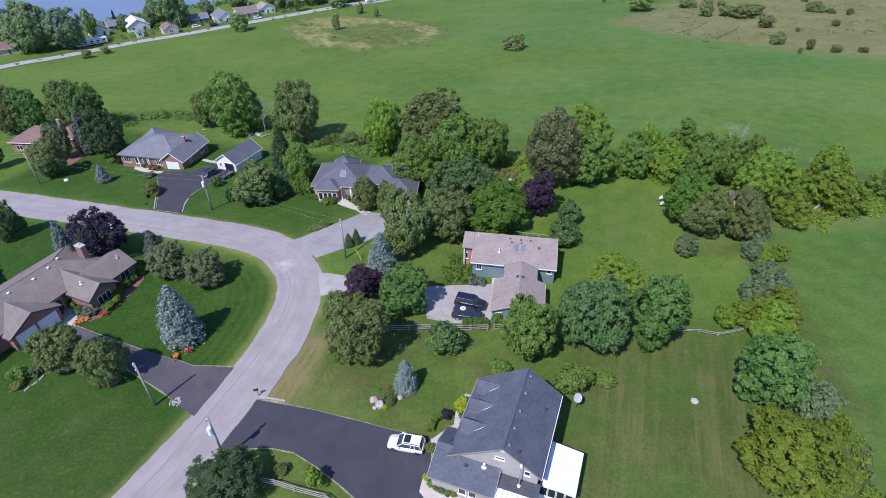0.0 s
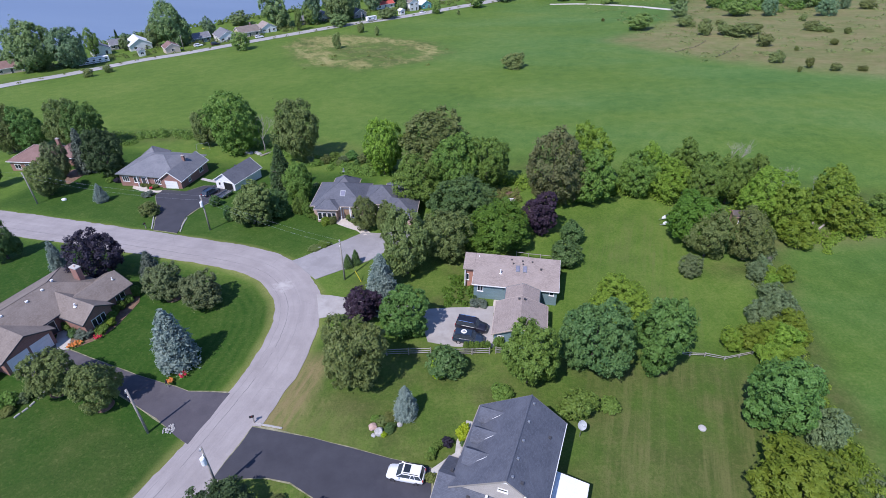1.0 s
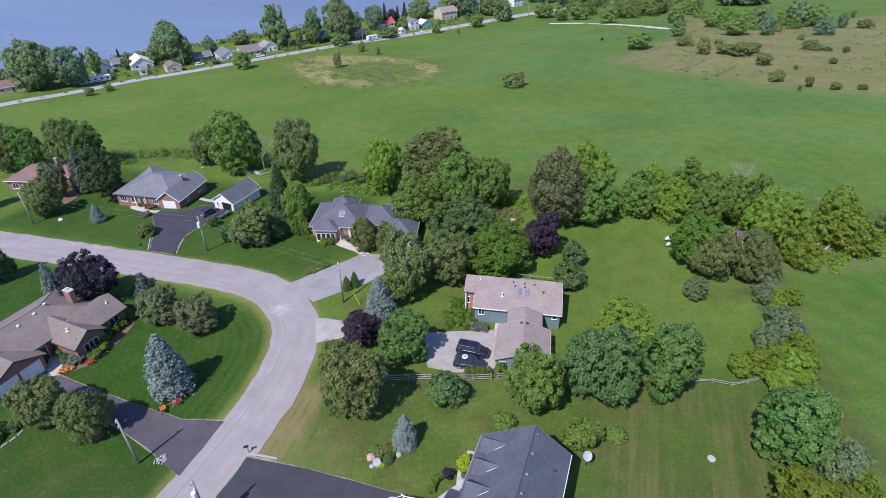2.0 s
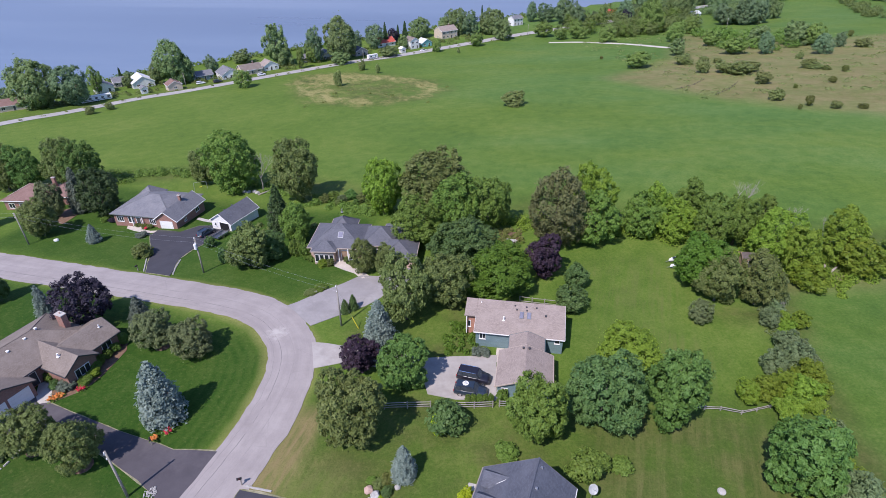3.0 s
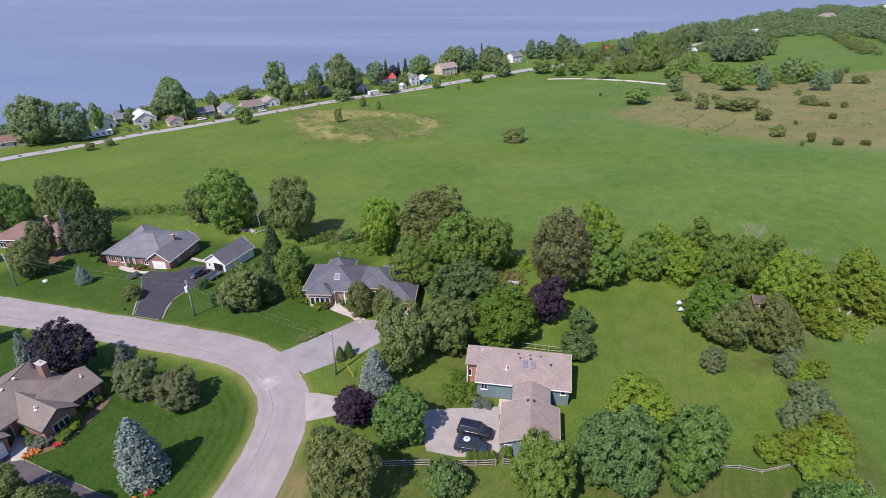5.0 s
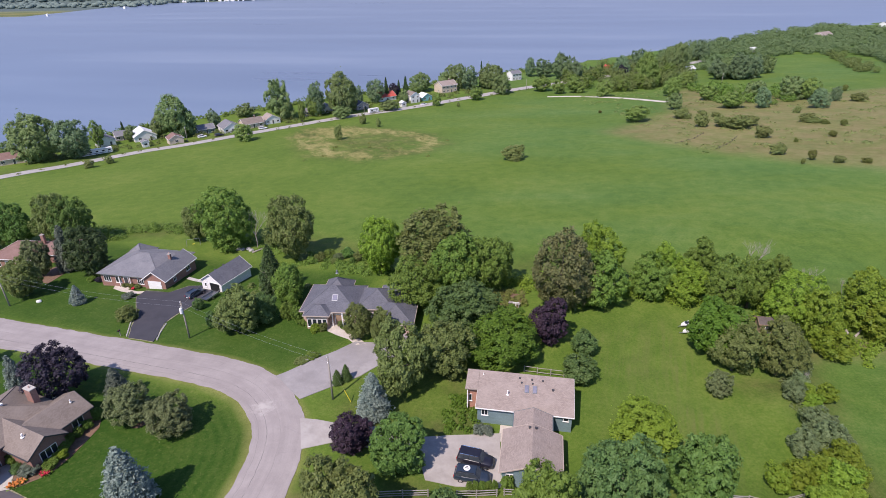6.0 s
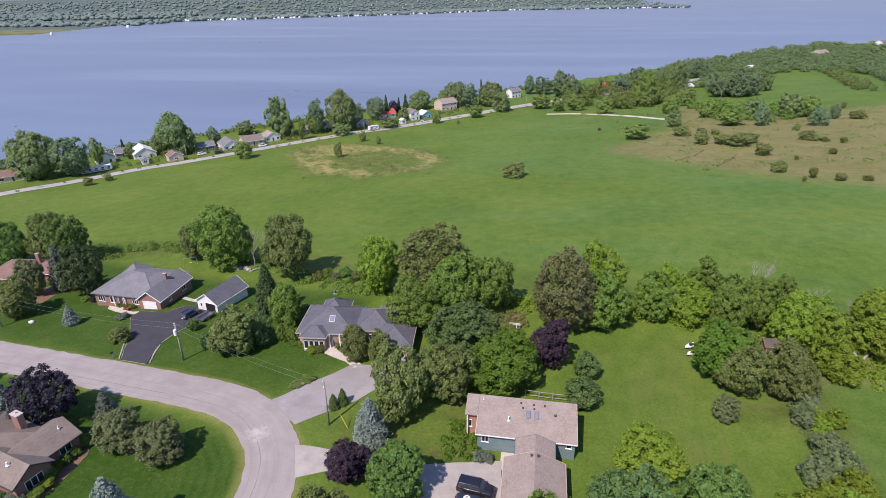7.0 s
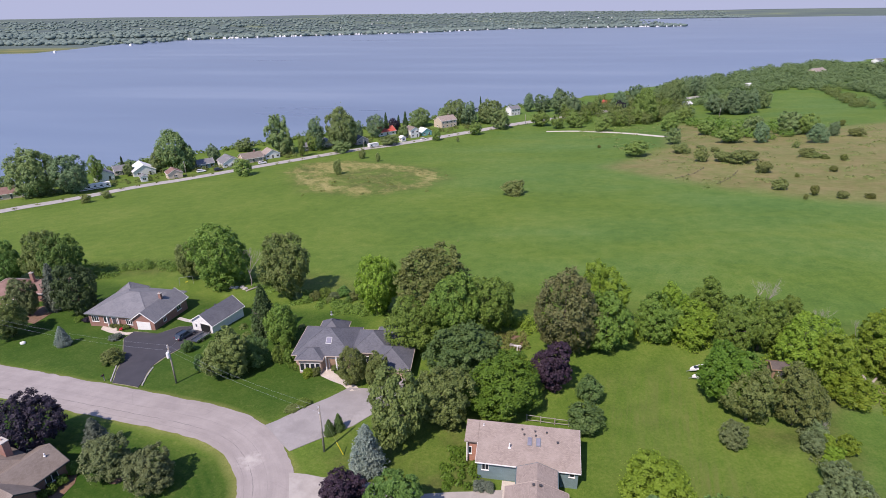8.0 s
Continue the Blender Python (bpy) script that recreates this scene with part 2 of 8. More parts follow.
LEAF = {
    "maple": leafy("maple_leaves", (0.056, 0.117, 0.026), (0.101, 0.190, 0.044), (0.126, 0.217, 0.050)),
    "green": leafy("green_leaves", (0.077, 0.136, 0.025), (0.130, 0.207, 0.039), (0.163, 0.238, 0.044)),
    "dark": leafy("dark_green_leaves", (0.054, 0.108, 0.034), (0.094, 0.164, 0.051), (0.119, 0.188, 0.058)),
    "bright": leafy("bright_green_leaves", (0.050, 0.104, 0.012), (0.090, 0.166, 0.020), (0.116, 0.194, 0.026)),
    "olive": leafy("olive_green_leaves", (0.081, 0.112, 0.031), (0.138, 0.173, 0.053), (0.169, 0.201, 0.062)),
    "apple": leafy("apple_leaves", (0.086, 0.114, 0.048), (0.142, 0.177, 0.075), (0.175, 0.210, 0.092)),
    # scrub and shoredark: leaf colour lightened to carry haze
    "scrub": leafy("hazy_scrub_leaves", (0.125, 0.164, 0.050), (0.182, 0.220, 0.070), (0.215, 0.243, 0.084)),
    "shoredark": leafy("hazy_shore_tree_leaves", (0.100, 0.160, 0.083), (0.144, 0.213, 0.107), (0.167, 0.242, 0.117)),
    "lime": leafy("yellow_green_leaves", (0.098, 0.166, 0.017), (0.168, 0.250, 0.028), (0.206, 0.284, 0.038)),
    "yellow": leafy("golden_green_leaves", (0.088, 0.146, 0.014), (0.142, 0.207, 0.022), (0.184, 0.232, 0.028)),
    "purple": leafy("purple_leaves", (0.011, 0.010, 0.018), (0.025, 0.022, 0.036), (0.034, 0.029, 0.044), 0.15),
    "plum": leafy("plum_coloured_leaves", (0.020, 0.013, 0.022), (0.044, 0.028, 0.044), (0.060, 0.036, 0.056), 0.2),
    "brownish": leafy("grey_brown_leaves", (0.082, 0.100, 0.036), (0.136, 0.154, 0.058), (0.164, 0.159, 0.068)),
    "grey": leafy("grey_green_leaves", (0.086, 0.125, 0.055), (0.139, 0.193, 0.085), (0.174, 0.227, 0.106)),
    # lakeside and light: haze over far trees is put into these greens
    "lakeside": leafy("hazy_lakeside_leaves", (0.121, 0.176, 0.068), (0.177, 0.241, 0.091), (0.206, 0.270, 0.102)),
    "light": leafy("hazy_light_green_leaves", (0.118, 0.182, 0.046), (0.177, 0.251, 0.061), (0.205, 0.275, 0.072)),
    "deep": leafy("deep_green_leaves", (0.030, 0.056, 0.022), (0.058, 0.094, 0.034), (0.078, 0.116, 0.042)),
    "blue": leafy("blue_spruce_needles", (0.092, 0.137, 0.117), (0.169, 0.222, 0.191), (0.228, 0.283, 0.242), 0.2),
    "sprucegreen": leafy("green_spruce_needles", (0.024, 0.048, 0.017), (0.044, 0.081, 0.025), (0.055, 0.095, 0.028), 0.1),
    "sprucegrey": leafy("grey_spruce_needles", (0.055, 0.075, 0.055), (0.095, 0.12, 0.09), (0.12, 0.14, 0.105), 0.1),
    "gold": leafy("golden_shrub_leaves", (0.165, 0.235, 0.010), (0.29, 0.38, 0.015), (0.36, 0.44, 0.02)),
    "weed": leafy("rough_weed_leaves", (0.078, 0.105, 0.023), (0.144, 0.175, 0.041), (0.193, 0.198, 0.064)),
}


# ---- terrain ----
LAKE = -28.0
SHORE_X = [-3000, -400, -225, -189, -117, 0, 80, 260, 510, 800, 3000]
SHORE_Y = [-900, 160, 300, 345, 412, 495, 560, 690, 880, 1060, 2400]
FAR_X = [-9000, -1500, -900, -860, -500, -155, 286, 1090, 1140, 2200, 9000]
FAR_Y = [1250, 1370, 1400, 1990, 2180, 2310, 2640, 2715, 4300, 4500, 4700]


def step01(u):
    u = np.clip(u, 0, 1)
    return u * u * (3 - 2 * u)


def terrain(x, y):
    """Height of the ground: level near the houses, falling to the lake, rising again past it."""
    x, y = np.asarray(x, float), np.asarray(y, float)
    z = -0.6 * np.logaddexp(0, -(8.6 + 0.042 * x - 0.0875 * y) / 0.6)
    z = np.logaddexp(z, -26.3)
    ys, yf = np.interp(x, SHORE_X, SHORE_Y), np.interp(x, FAR_X, FAR_Y)
    z = z + (-32.0 - z) * step01((y - ys + 6) / 12)
    far = np.where(x < -875, -27.6, -27.2) + 50.0 * np.clip((y - yf - 120) / (5250 - 120 - yf), 0, 1) ** 0.85 + 3.0 * np.sin(x / 310.0 + y / 500.0) * np.clip((y - yf - 200) / 900, 0, 1)
    far = np.where(y < 1990, np.minimum(far, -27.4), far)
    return np.where(y > 900, z + (far - z) * step01((y - yf + 15) / 30), z)


def ground_z(x, y):
    return float(terrain(x, y))


# ---- mesh helpers ----
def thing(name, x, y, z=None, turn=0.0):
    ob = new(name)
    ob.empty_display_size = 0.3
    ob.matrix_world = pose(x, y, ground_z(x, y) if z is None else z, 0, 0, turn)
    return ob


def mesh_of(name, bm, material, smooth=False):
    me = bpy.data.meshes.new(name)
    bmesh.ops.recalc_face_normals(bm, faces=bm.faces)
    bm.to_mesh(me)
    bm.free()
    if smooth:
        me.shade_smooth()
    for m in material if isinstance(material, (list, tuple)) else [material]:
        me.materials.append(m)
    return me


def part(name, bm, material, parent=None, label="", smooth=False):
    ob = new(name, mesh_of(name, bm, material, smooth))
    if parent:
        ob.parent = parent
    if label:
        ob["label"] = label
    return ob


def box(bm, x0, x1, y0, y1, z0, z1):
    v = [bm.verts.new((x, y, z)) for z in (z0, z1) for x, y in ((x0, y0), (x1, y0), (x1, y1), (x0, y1))]
    for f in ((3, 2, 1, 0), (4, 5, 6, 7), (0, 1, 5, 4), (1, 2, 6, 5), (2, 3, 7, 6), (3, 0, 4, 7)):
        bm.faces.new([v[i] for i in f])
    return v


def boxes(*rows, bevel=0.0):
    bm = bmesh.new()
    for r in rows:
        box(bm, *r)
    if bevel:
        bmesh.ops.bevel(bm, geom=list(bm.edges), offset=bevel, segments=2, affect="EDGES")
    return bm


def solid(bm, bottom, top):
    """A closed prism between two rings of the same count."""
    a, b = [bm.verts.new(p) for p in bottom], [bm.verts.new(p) for p in top]
    bm.faces.new(a[::-1])
    bm.faces.new(b)
    n = len(a)
    for i in range(n):
        bm.faces.new((a[i], a[(i + 1) % n], b[(i + 1) % n], b[i]))


def tube(bm, pts, radii, sides=8):
    rings = []
    for k, p in enumerate(pts):
        p = Vector(p)
        d = (Vector(pts[min(k + 1, len(pts) - 1)]) - Vector(pts[max(k - 1, 0)])).normalized()
        q = d.to_track_quat("Z", "Y")
        rings.append([bm.verts.new(p + q @ Vector((math.cos(2 * math.pi * i / sides) * radii[k], math.sin(2 * math.pi * i / sides) * radii[k], 0))) for i in range(sides)])
    for a, b in zip(rings, rings[1:]):
        for i in range(sides):
            bm.faces.new((a[i], a[(i + 1) % sides], b[(i + 1) % sides], b[i]))
    bm.faces.new(rings[0][::-1])
    bm.faces.new(rings[-1])


def slope_uv(me):
    """Unrolls each face in metres, courses level, so that shingles and bricks lie true."""
    uv = me.uv_layers.new(name="UVMap")
    for f in me.polygons:
        n = Vector(f.normal)
        side = Vector((0, 0, 1)).cross(n)
        side = side.normalized() if side.length > 0.05 else Vector((1, 0, 0))
        up = n.cross(side).normalized()
        for li in f.loop_indices:
            co = me.vertices[me.loops[li].vertex_index].co
            uv.data[li].uv = (co.dot(side), co.dot(up))


def raw_mesh(name, verts, faces, material, smooth=False):
    me = bpy.data.meshes.new(name)
    verts, faces = np.asarray(verts, np.float32), np.asarray(faces, np.int32)
    me.vertices.add(len(verts))
    me.vertices.foreach_set("co", verts.ravel())
    k = faces.shape[1]
    me.loops.add(faces.size)
    me.loops.foreach_set("vertex_index", faces.ravel())
    me.polygons.add(len(faces))
    me.polygons.foreach_set("loop_start", np.arange(0, faces.size, k, dtype=np.int32))
    me.update(calc_edges=True)
    me.validate()
    me.shade_smooth() if smooth else me.shade_flat()
    for m in material if isinstance(material, (list, tuple)) else [material]:
        me.materials.append(m)
    return me


# ---- ground, lake, roads ----
def inside(x, y, pts, soft):
    """1 inside the outline pts, 0 outside, eased over soft metres."""
    p = np.array(pts, float)
    q = np.roll(p, -1, 0)
    odd, near = np.zeros(x.shape, bool), np.full(x.shape, 1e9)
    for a, b in zip(p, q):
        cross = (a[1] > y) != (b[1] > y)
        xi = a[0] + (y - a[1]) * (b[0] - a[0]) / (b[1] - a[1] if b[1] != a[1] else 1e-9)
        odd ^= cross & (x < xi)
        t = np.clip(((x - a[0]) * (b[0] - a[0]) + (y - a[1]) * (b[1] - a[1])) / max(((b - a) ** 2).sum(), 1e-9), 0, 1)
        near = np.minimum(near, np.hypot(x - a[0] - t * (b[0] - a[0]), y - a[1] - t * (b[1] - a[1])))
    return step01(np.where(odd, near, -near) / soft * 0.5 + 0.5)


def spaced(a, b, step, lo, hi, grow=1.18):
    mid = list(np.arange(a, b + 0.01, step))
    up, d = [mid[-1]], step
    while up[-1] < hi:
        d *= grow
        up.append(up[-1] + d)
    down, d = [mid[0]], step
    while down[-1] > lo:
        d *= grow
        down.append(down[-1] - d)
    return np.array(down[:0:-1] + mid + up[1:])


def ground_material():
    m, nt, p = mat("grass_ground", 0.9)
    p.inputs["Specular IOR Level"].default_value = 0.15

    def attr(n):
        a = nt.nodes.new("ShaderNodeAttribute")
        a.attribute_name = n
        return a.outputs["Fac"]

    co = nt.nodes.new("ShaderNodeTexCoord").outputs["Object"]
    fine = noise_node(nt, 2.2, 6, 0.75, co)
    patch = noise_node(nt, 0.3, 5, 0.65, co)
    broad = noise_node(nt, 0.03, 4, 0.6, co)
    fac = math_node(nt, "ADD", math_node(nt, "MULTIPLY", fine, 0.5), math_node(nt, "ADD", math_node(nt, "MULTIPLY", patch, 0.32), math_node(nt, "MULTIPLY", broad, 0.28)))
    field = ramp(nt, fac, [(0.40, (0.060, 0.116, 0.017)), (0.54, (0.096, 0.166, 0.024)), (0.68, (0.158, 0.210, 0.044))])
    # Bluer green for the field to the right and past the gardens.
    bluish_green = ramp(nt, fac, [(0.40, (0.052, 0.120, 0.026)), (0.54, (0.082, 0.166, 0.036)), (0.68, (0.140, 0.214, 0.060))])
    drift = ramp(nt, noise_node(nt, 0.018, 5, 0.62, co, stretch=(0.6, 1.5, 1, -12)), [(0.36, (0.12, 0.12, 0.12)), (0.62, (1, 1, 1))])
    field = mixc(nt, math_node(nt, "MULTIPLY", attr("bluish_green"), drift), field, bluish_green)
    lawn = ramp(nt, fac, [(0.40, (0.017, 0.058, 0.006)), (0.54, (0.029, 0.078, 0.009)), (0.68, (0.057, 0.102, 0.018))])
    rough = ramp(nt, fac, [(0.38, (0.048, 0.074, 0.018)), (0.54, (0.074, 0.090, 0.025)), (0.68, (0.125, 0.122, 0.046))])
    straw = ramp(nt, fac, [(0.36, (0.17, 0.17, 0.055)), (0.55, (0.27, 0.25, 0.09)), (0.7, (0.38, 0.34, 0.16))])
    heath = ramp(nt, fac, [(0.36, (0.105, 0.118, 0.038)), (0.50, (0.185, 0.165, 0.068)), (0.68, (0.28, 0.235, 0.12))])
    col = mixc(nt, attr("lawn"), field, lawn)
    blotch = ramp(nt, noise_node(nt, 0.11, 5, 0.65, co), [(0.40, (0.25, 0.25, 0.25)), (0.62, (1, 1, 1))])
    col = mixc(nt, math_node(nt, "MULTIPLY", attr("rough"), blotch), col, rough)
    tussock = noise_node(nt, 0.17, 7, 0.75, co, stretch=(1.2, 0.5, 1, 20))
    strawy = math_node(nt, "MULTIPLY", math_node(nt, "ADD", attr("straw"), math_node(nt, "MULTIPLY_ADD", tussock, 3.2, -1.98)), math_node(nt, "MULTIPLY", attr("straw"), 2.4), clamp=True)
    col = mixc(nt, strawy, col, straw)
    col = mixc(nt, math_node(nt, "MULTIPLY", attr("heath"), math_node(nt, "MULTIPLY_ADD", blotch, 0.5, 0.45)), col, heath)
    mow = nt.nodes.new("ShaderNodeMath")
    mow.operation = "SINE"
    nt.links.new(math_node(nt, "MULTIPLY_ADD", attr("edge"), 4.6, math_node(nt, "MULTIPLY", patch, 2.5)), mow.inputs[0])
    mf = math_node(nt, "MULTIPLY", math_node(nt, "MULTIPLY_ADD", mow.outputs[0], 0.5, 0.5), math_node(nt, "MULTIPLY", attr("mown"), math_node(nt, "MULTIPLY_ADD", attr("edge"), -0.02, 0.42, True)))
    col = mixc(nt, mf, col, (0.075, 0.125, 0.022))
    stripe = noise_node(nt, 1.0, 5, 0.72, co, stretch=(0.9, 0.05, 1.0, -18))
    sf = math_node(nt, "MULTIPLY", attr("stripe"), math_node(nt, "MULTIPLY", blotch, ramp(nt, stripe, [(0.42, (0, 0, 0)), (0.64, (0.8, 0.8, 0.8))])))
    col = mixc(nt, sf, col, (0.145, 0.148, 0.052))
    verge = math_node(nt, "MULTIPLY_ADD", math_node(nt, "ADD", attr("edge"), math_node(nt, "MULTIPLY", fine, 1.6)), -0.7, 3.9, True)
    col = mixc(nt, math_node(nt, "MULTIPLY", verge, 0.5), col, straw)
    dry = math_node(nt, "MULTIPLY", attr("dry"), ramp(nt, noise_node(nt, 0.8, 5, 0.7, co, stretch=(1.8, 0.22, 1, -17)), [(0.38, (0.4, 0.4, 0.4)), (0.58, (1, 1, 1))]))
    col = mixc(nt, dry, col, (0.225, 0.18, 0.085))
    # Far fields: distance haze is mixed into their bluish colours.
    hazy_fields = ramp(nt, noise_node(nt, 0.004, 4, 0.6, co, stretch=(0.35, 1.6, 1)), [(0.42, (0.085, 0.118, 0.118)), (0.56, (0.105, 0.145, 0.125)), (0.66, (0.165, 0.205, 0.125))])
    col = mixc(nt, attr("far"), col, hazy_fields)
    col = mixc(nt, attr("marsh"), col, ramp(nt, noise_node(nt, 0.012, 3, 0.6, co), [(0.4, (0.10, 0.13, 0.05)), (0.6, (0.19, 0.19, 0.075))]))
    grain = ramp(nt, noise_node(nt, 5.5, 5, 0.85, co), [(0.34, (0.62, 0.62, 0.62)), (0.5, (0.98, 0.98, 0.98)), (0.66, (1, 1, 1))])
    col = mixc(nt, 1.0, col, grain, "MULTIPLY")
    tuft = ramp(nt, noise_node(nt, 1.7, 4, 0.7, co), [(0.55, (0, 0, 0)), (0.72, (0.3, 0.3, 0.3))])
    col = mixc(nt, math_node(nt, "MULTIPLY", tuft, math_node(nt, "SUBTRACT", 1.0, attr("far"))), col, (0.17, 0.19, 0.06))
    nt.links.new(col, p.inputs["Base Color"])
    bump(nt, p, fine, 0.5, 0.06)
    return m


GRASS = ground_material()
HAY = [(-62, 252), (-82, 300), (-80, 332), (-50, 330), (-24, 308), (-6, 290), (4, 259), (-14, 239), (-32, 233), (-50, 242)]
gx = spaced(-130, 110, 1.5, -7000, 7000)
gy = spaced(12, 170, 1.5, -2500, 6000, 1.035)
GX, GY = np.meshgrid(gx, gy)
GZ = terrain(GX, GY)
nx, ny = len(gx), len(gy)
idx = np.arange(nx * ny).reshape(ny, nx)
quads = np.stack([idx[:-1, :-1], idx[:-1, 1:], idx[1:, 1:], idx[1:, :-1]], -1).reshape(-1, 4)
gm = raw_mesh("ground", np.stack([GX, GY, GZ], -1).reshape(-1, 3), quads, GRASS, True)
CURVE = [(-44, 10), (-38.5, 22), (-31.6, 35.5), (-27.0, 47), (-23.5, 57.5), (-22.4, 66), (-23.6, 73), (-28.4, 80), (-36, 84.5), (-49, 89), (-66, 94.8), (-84, 100.8), (-130, 116)]
edge = np.full(GX.shape, 50.0)
for a, b in zip(CURVE, CURVE[1:]):
    u = np.clip(((GX - a[0]) * (b[0] - a[0]) + (GY - a[1]) * (b[1] - a[1])) / ((b[0] - a[0]) ** 2 + (b[1] - a[1]) ** 2), 0, 1)
    edge = np.minimum(edge, np.hypot(GX - a[0] - u * (b[0] - a[0]), GY - a[1] - u * (b[1] - a[1])))
VERGE = inside(GX, GY, [(-24, 46.5), (-19, 60), (-10, 60), (-12, 46)], 1.5) * step01((8.2 - edge) / 2.5) + inside(GX, GY, [(-20, 46.5), (-17, 52), (-12, 52), (-12, 46)], 3) * 0.35
HAYPATCH = inside(GX, GY, HAY, 9) * (1 - inside(GX, GY, [(-48, 262), (-54, 286), (-40, 300), (-18, 282), (-10, 258), (-26, 247)], 6))
zones = {
    "lawn": np.maximum.reduce([
        inside(GX, GY, [(-140, 20), (-36, 20), (-31, 50), (-27, 60), (-26, 70), (-31, 76), (-60, 88), (-140, 112)], 2),
        inside(GX, GY, [(-100, 112), (-32, 86), (-26, 83), (-16, 92), (-16, 118), (-45, 128), (-95, 150)], 3) * 0.85,
        inside(GX, GY, [(9, 20), (13, 60), (46, 62), (46, 30)], 6) * 0.5,
        inside(GX, GY, [(48, 20), (49, 62), (54, 80), (64, 84), (110, 92), (150, 60), (110, 10)], 5) * 0.28,
        inside(GX, GY, [(14, 60), (44, 62), (46, 88), (40, 100), (22, 100), (14, 80)], 5) * 0.16,
        inside(GX, GY, [(-19, 58), (-12, 70), (2, 62), (2, 45), (-18, 50)], 3) * 0.4,
    ]),
    "rough": np.maximum.reduce([
        inside(GX, GY, [(-140, 20), (-37, 20), (-31, 44), (-42, 50), (-90, 60)], 3) * 0.5,
        inside(GX, GY, HAY, 8) * 0.8,
        inside(GX, GY, [(-26, 44), (-18, 62), (44, 60), (46, 30), (10, 18), (-20, 30)], 4) * 0.8,
        inside(GX, GY, [(-12, 69), (-10, 82), (3, 86), (6, 72), (-3, 68)], 3) * 0.9,
        inside(GX, GY, [(-20, 75), (-12, 84), (-8, 78), (-14, 72)], 2) * 0.5,
        inside(GX, GY, [(41.5, 79.5), (47.0, 81.6), (53.5, 80.0), (51, 76.6), (45, 77.0)], 3),
        inside(GX, GY, [(40, 30), (46, 45), (47, 62), (50, 84), (60, 90), (58, 84), (52, 66), (50, 45)], 3),
        inside(GX, GY, [(-130, 150), (-60, 152), (-20, 128), (40, 112), (90, 98), (90, 104), (40, 118), (-20, 136), (-60, 162), (-130, 165)], 5) * 0.8,
        inside(GX, GY, [(-190, 236), (-118, 313), (66, 452), (62, 462), (-125, 326), (-200, 245)], 5) * 0.5,
    ]),
    "straw": np.maximum.reduce([
        inside(GX, GY, [(-26, 46), (-20.2, 60), (-15, 62), (-13, 52), (-19, 46)], 2) * 0.45,
        np.maximum(HAYPATCH * 0.74, inside(GX, GY, HAY, 9) * 0.42),
        inside(GX, GY, [(-32, 20), (-27, 40), (-29, 53), (-31, 48), (-37, 30)], 1.2) * 0.5,
    ]),
    "dry": VERGE,
    "heath": np.maximum.reduce([
        inside(GX, GY, [(75, 270), (96, 290), (120, 316), (156, 403), (185, 426), (190, 375), (222, 352), (285, 372), (420, 330), (200, 150), (138, 184), (118, 200), (103, 218), (92, 235), (82, 253)], 9),
        inside(GX, GY, [(56, 86), (70, 92), (110, 100), (110, 94), (72, 86)], 3) * 0.7,
    ]),
    "bluish_green": np.maximum(step01((GX + 70) / 130) * step01((GY - 105) / 40), step01((GX - 44) / 8) * step01((GY + 40) / 40)),
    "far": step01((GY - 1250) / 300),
    "marsh": step01((GY - 1250) / 60) * step01((1640 - GY) / 100),
    "mown": np.maximum(inside(GX, GY, [(-31, 50), (-27, 60), (-26, 70), (-31, 76), (-60, 88), (-62, 82), (-48, 72), (-48, 62), (-52, 61)], 2), inside(GX, GY, [(-32, 86), (-26, 83), (-16, 92), (-20, 97), (-50, 100), (-52, 94)], 2) * 0.5),
    "stripe": np.maximum.reduce([
        inside(GX, GY, [(14, 30), (18, 58), (44, 60), (45, 36)], 4),
        inside(GX, GY, [(22, 62), (24, 94), (40, 96), (38, 62)], 5) * 0.85,
    ]),
}
gm.attributes.new("edge", "FLOAT", "POINT").data.foreach_set("value", edge.ravel().astype(np.float32))
for key, val in zones.items():
    gm.attributes.new(key, "FLOAT", "POINT").data.foreach_set("value", np.clip(val, 0, 1).ravel().astype(np.float32))
tagged(new("ground", gm), "green grass ground with mown lawns and hay field", "ground", kind="structure")


def water_material():
    m, nt, p = mat("lake_water", 0.3)
    co = nt.nodes.new("ShaderNodeTexCoord").outputs["Object"]
    broad = noise_node(nt, 0.005, 6, 0.62, co, stretch=(0.3, 2.2, 1, -8))
    # Raised, streaked base colour carries part of the sky's reflection.
    col = ramp(nt, broad, [(0.30, (0.098, 0.146, 0.222)), (0.52, (0.136, 0.190, 0.270)), (0.70, (0.190, 0.245, 0.322))])
    nt.links.new(col, p.inputs["Base Color"])
    nt.links.new(math_node(nt, "MULTIPLY_ADD", broad, 0.25, 0.2), p.inputs["Roughness"])
    w = noise_node(nt, 0.9, 4, 0.6, co, stretch=(0.6, 1.4, 1))
    bump(nt, p, w, 0.08, 0.1)
    return m


bm = bmesh.new()
wv = [bm.verts.new(v) for v in ((-7000, -2500, LAKE), (7000, -2500, LAKE), (7000, 5350, LAKE), (-7000, 5350, LAKE))]
bm.faces.new(wv)
bmesh.ops.subdivide_edges(bm, edges=bm.edges[:], cuts=60, use_grid_fill=True)
tagged(part("water", bm, water_material()), "calm blue-grey lake water with faint ripples", "lake", kind="structure")


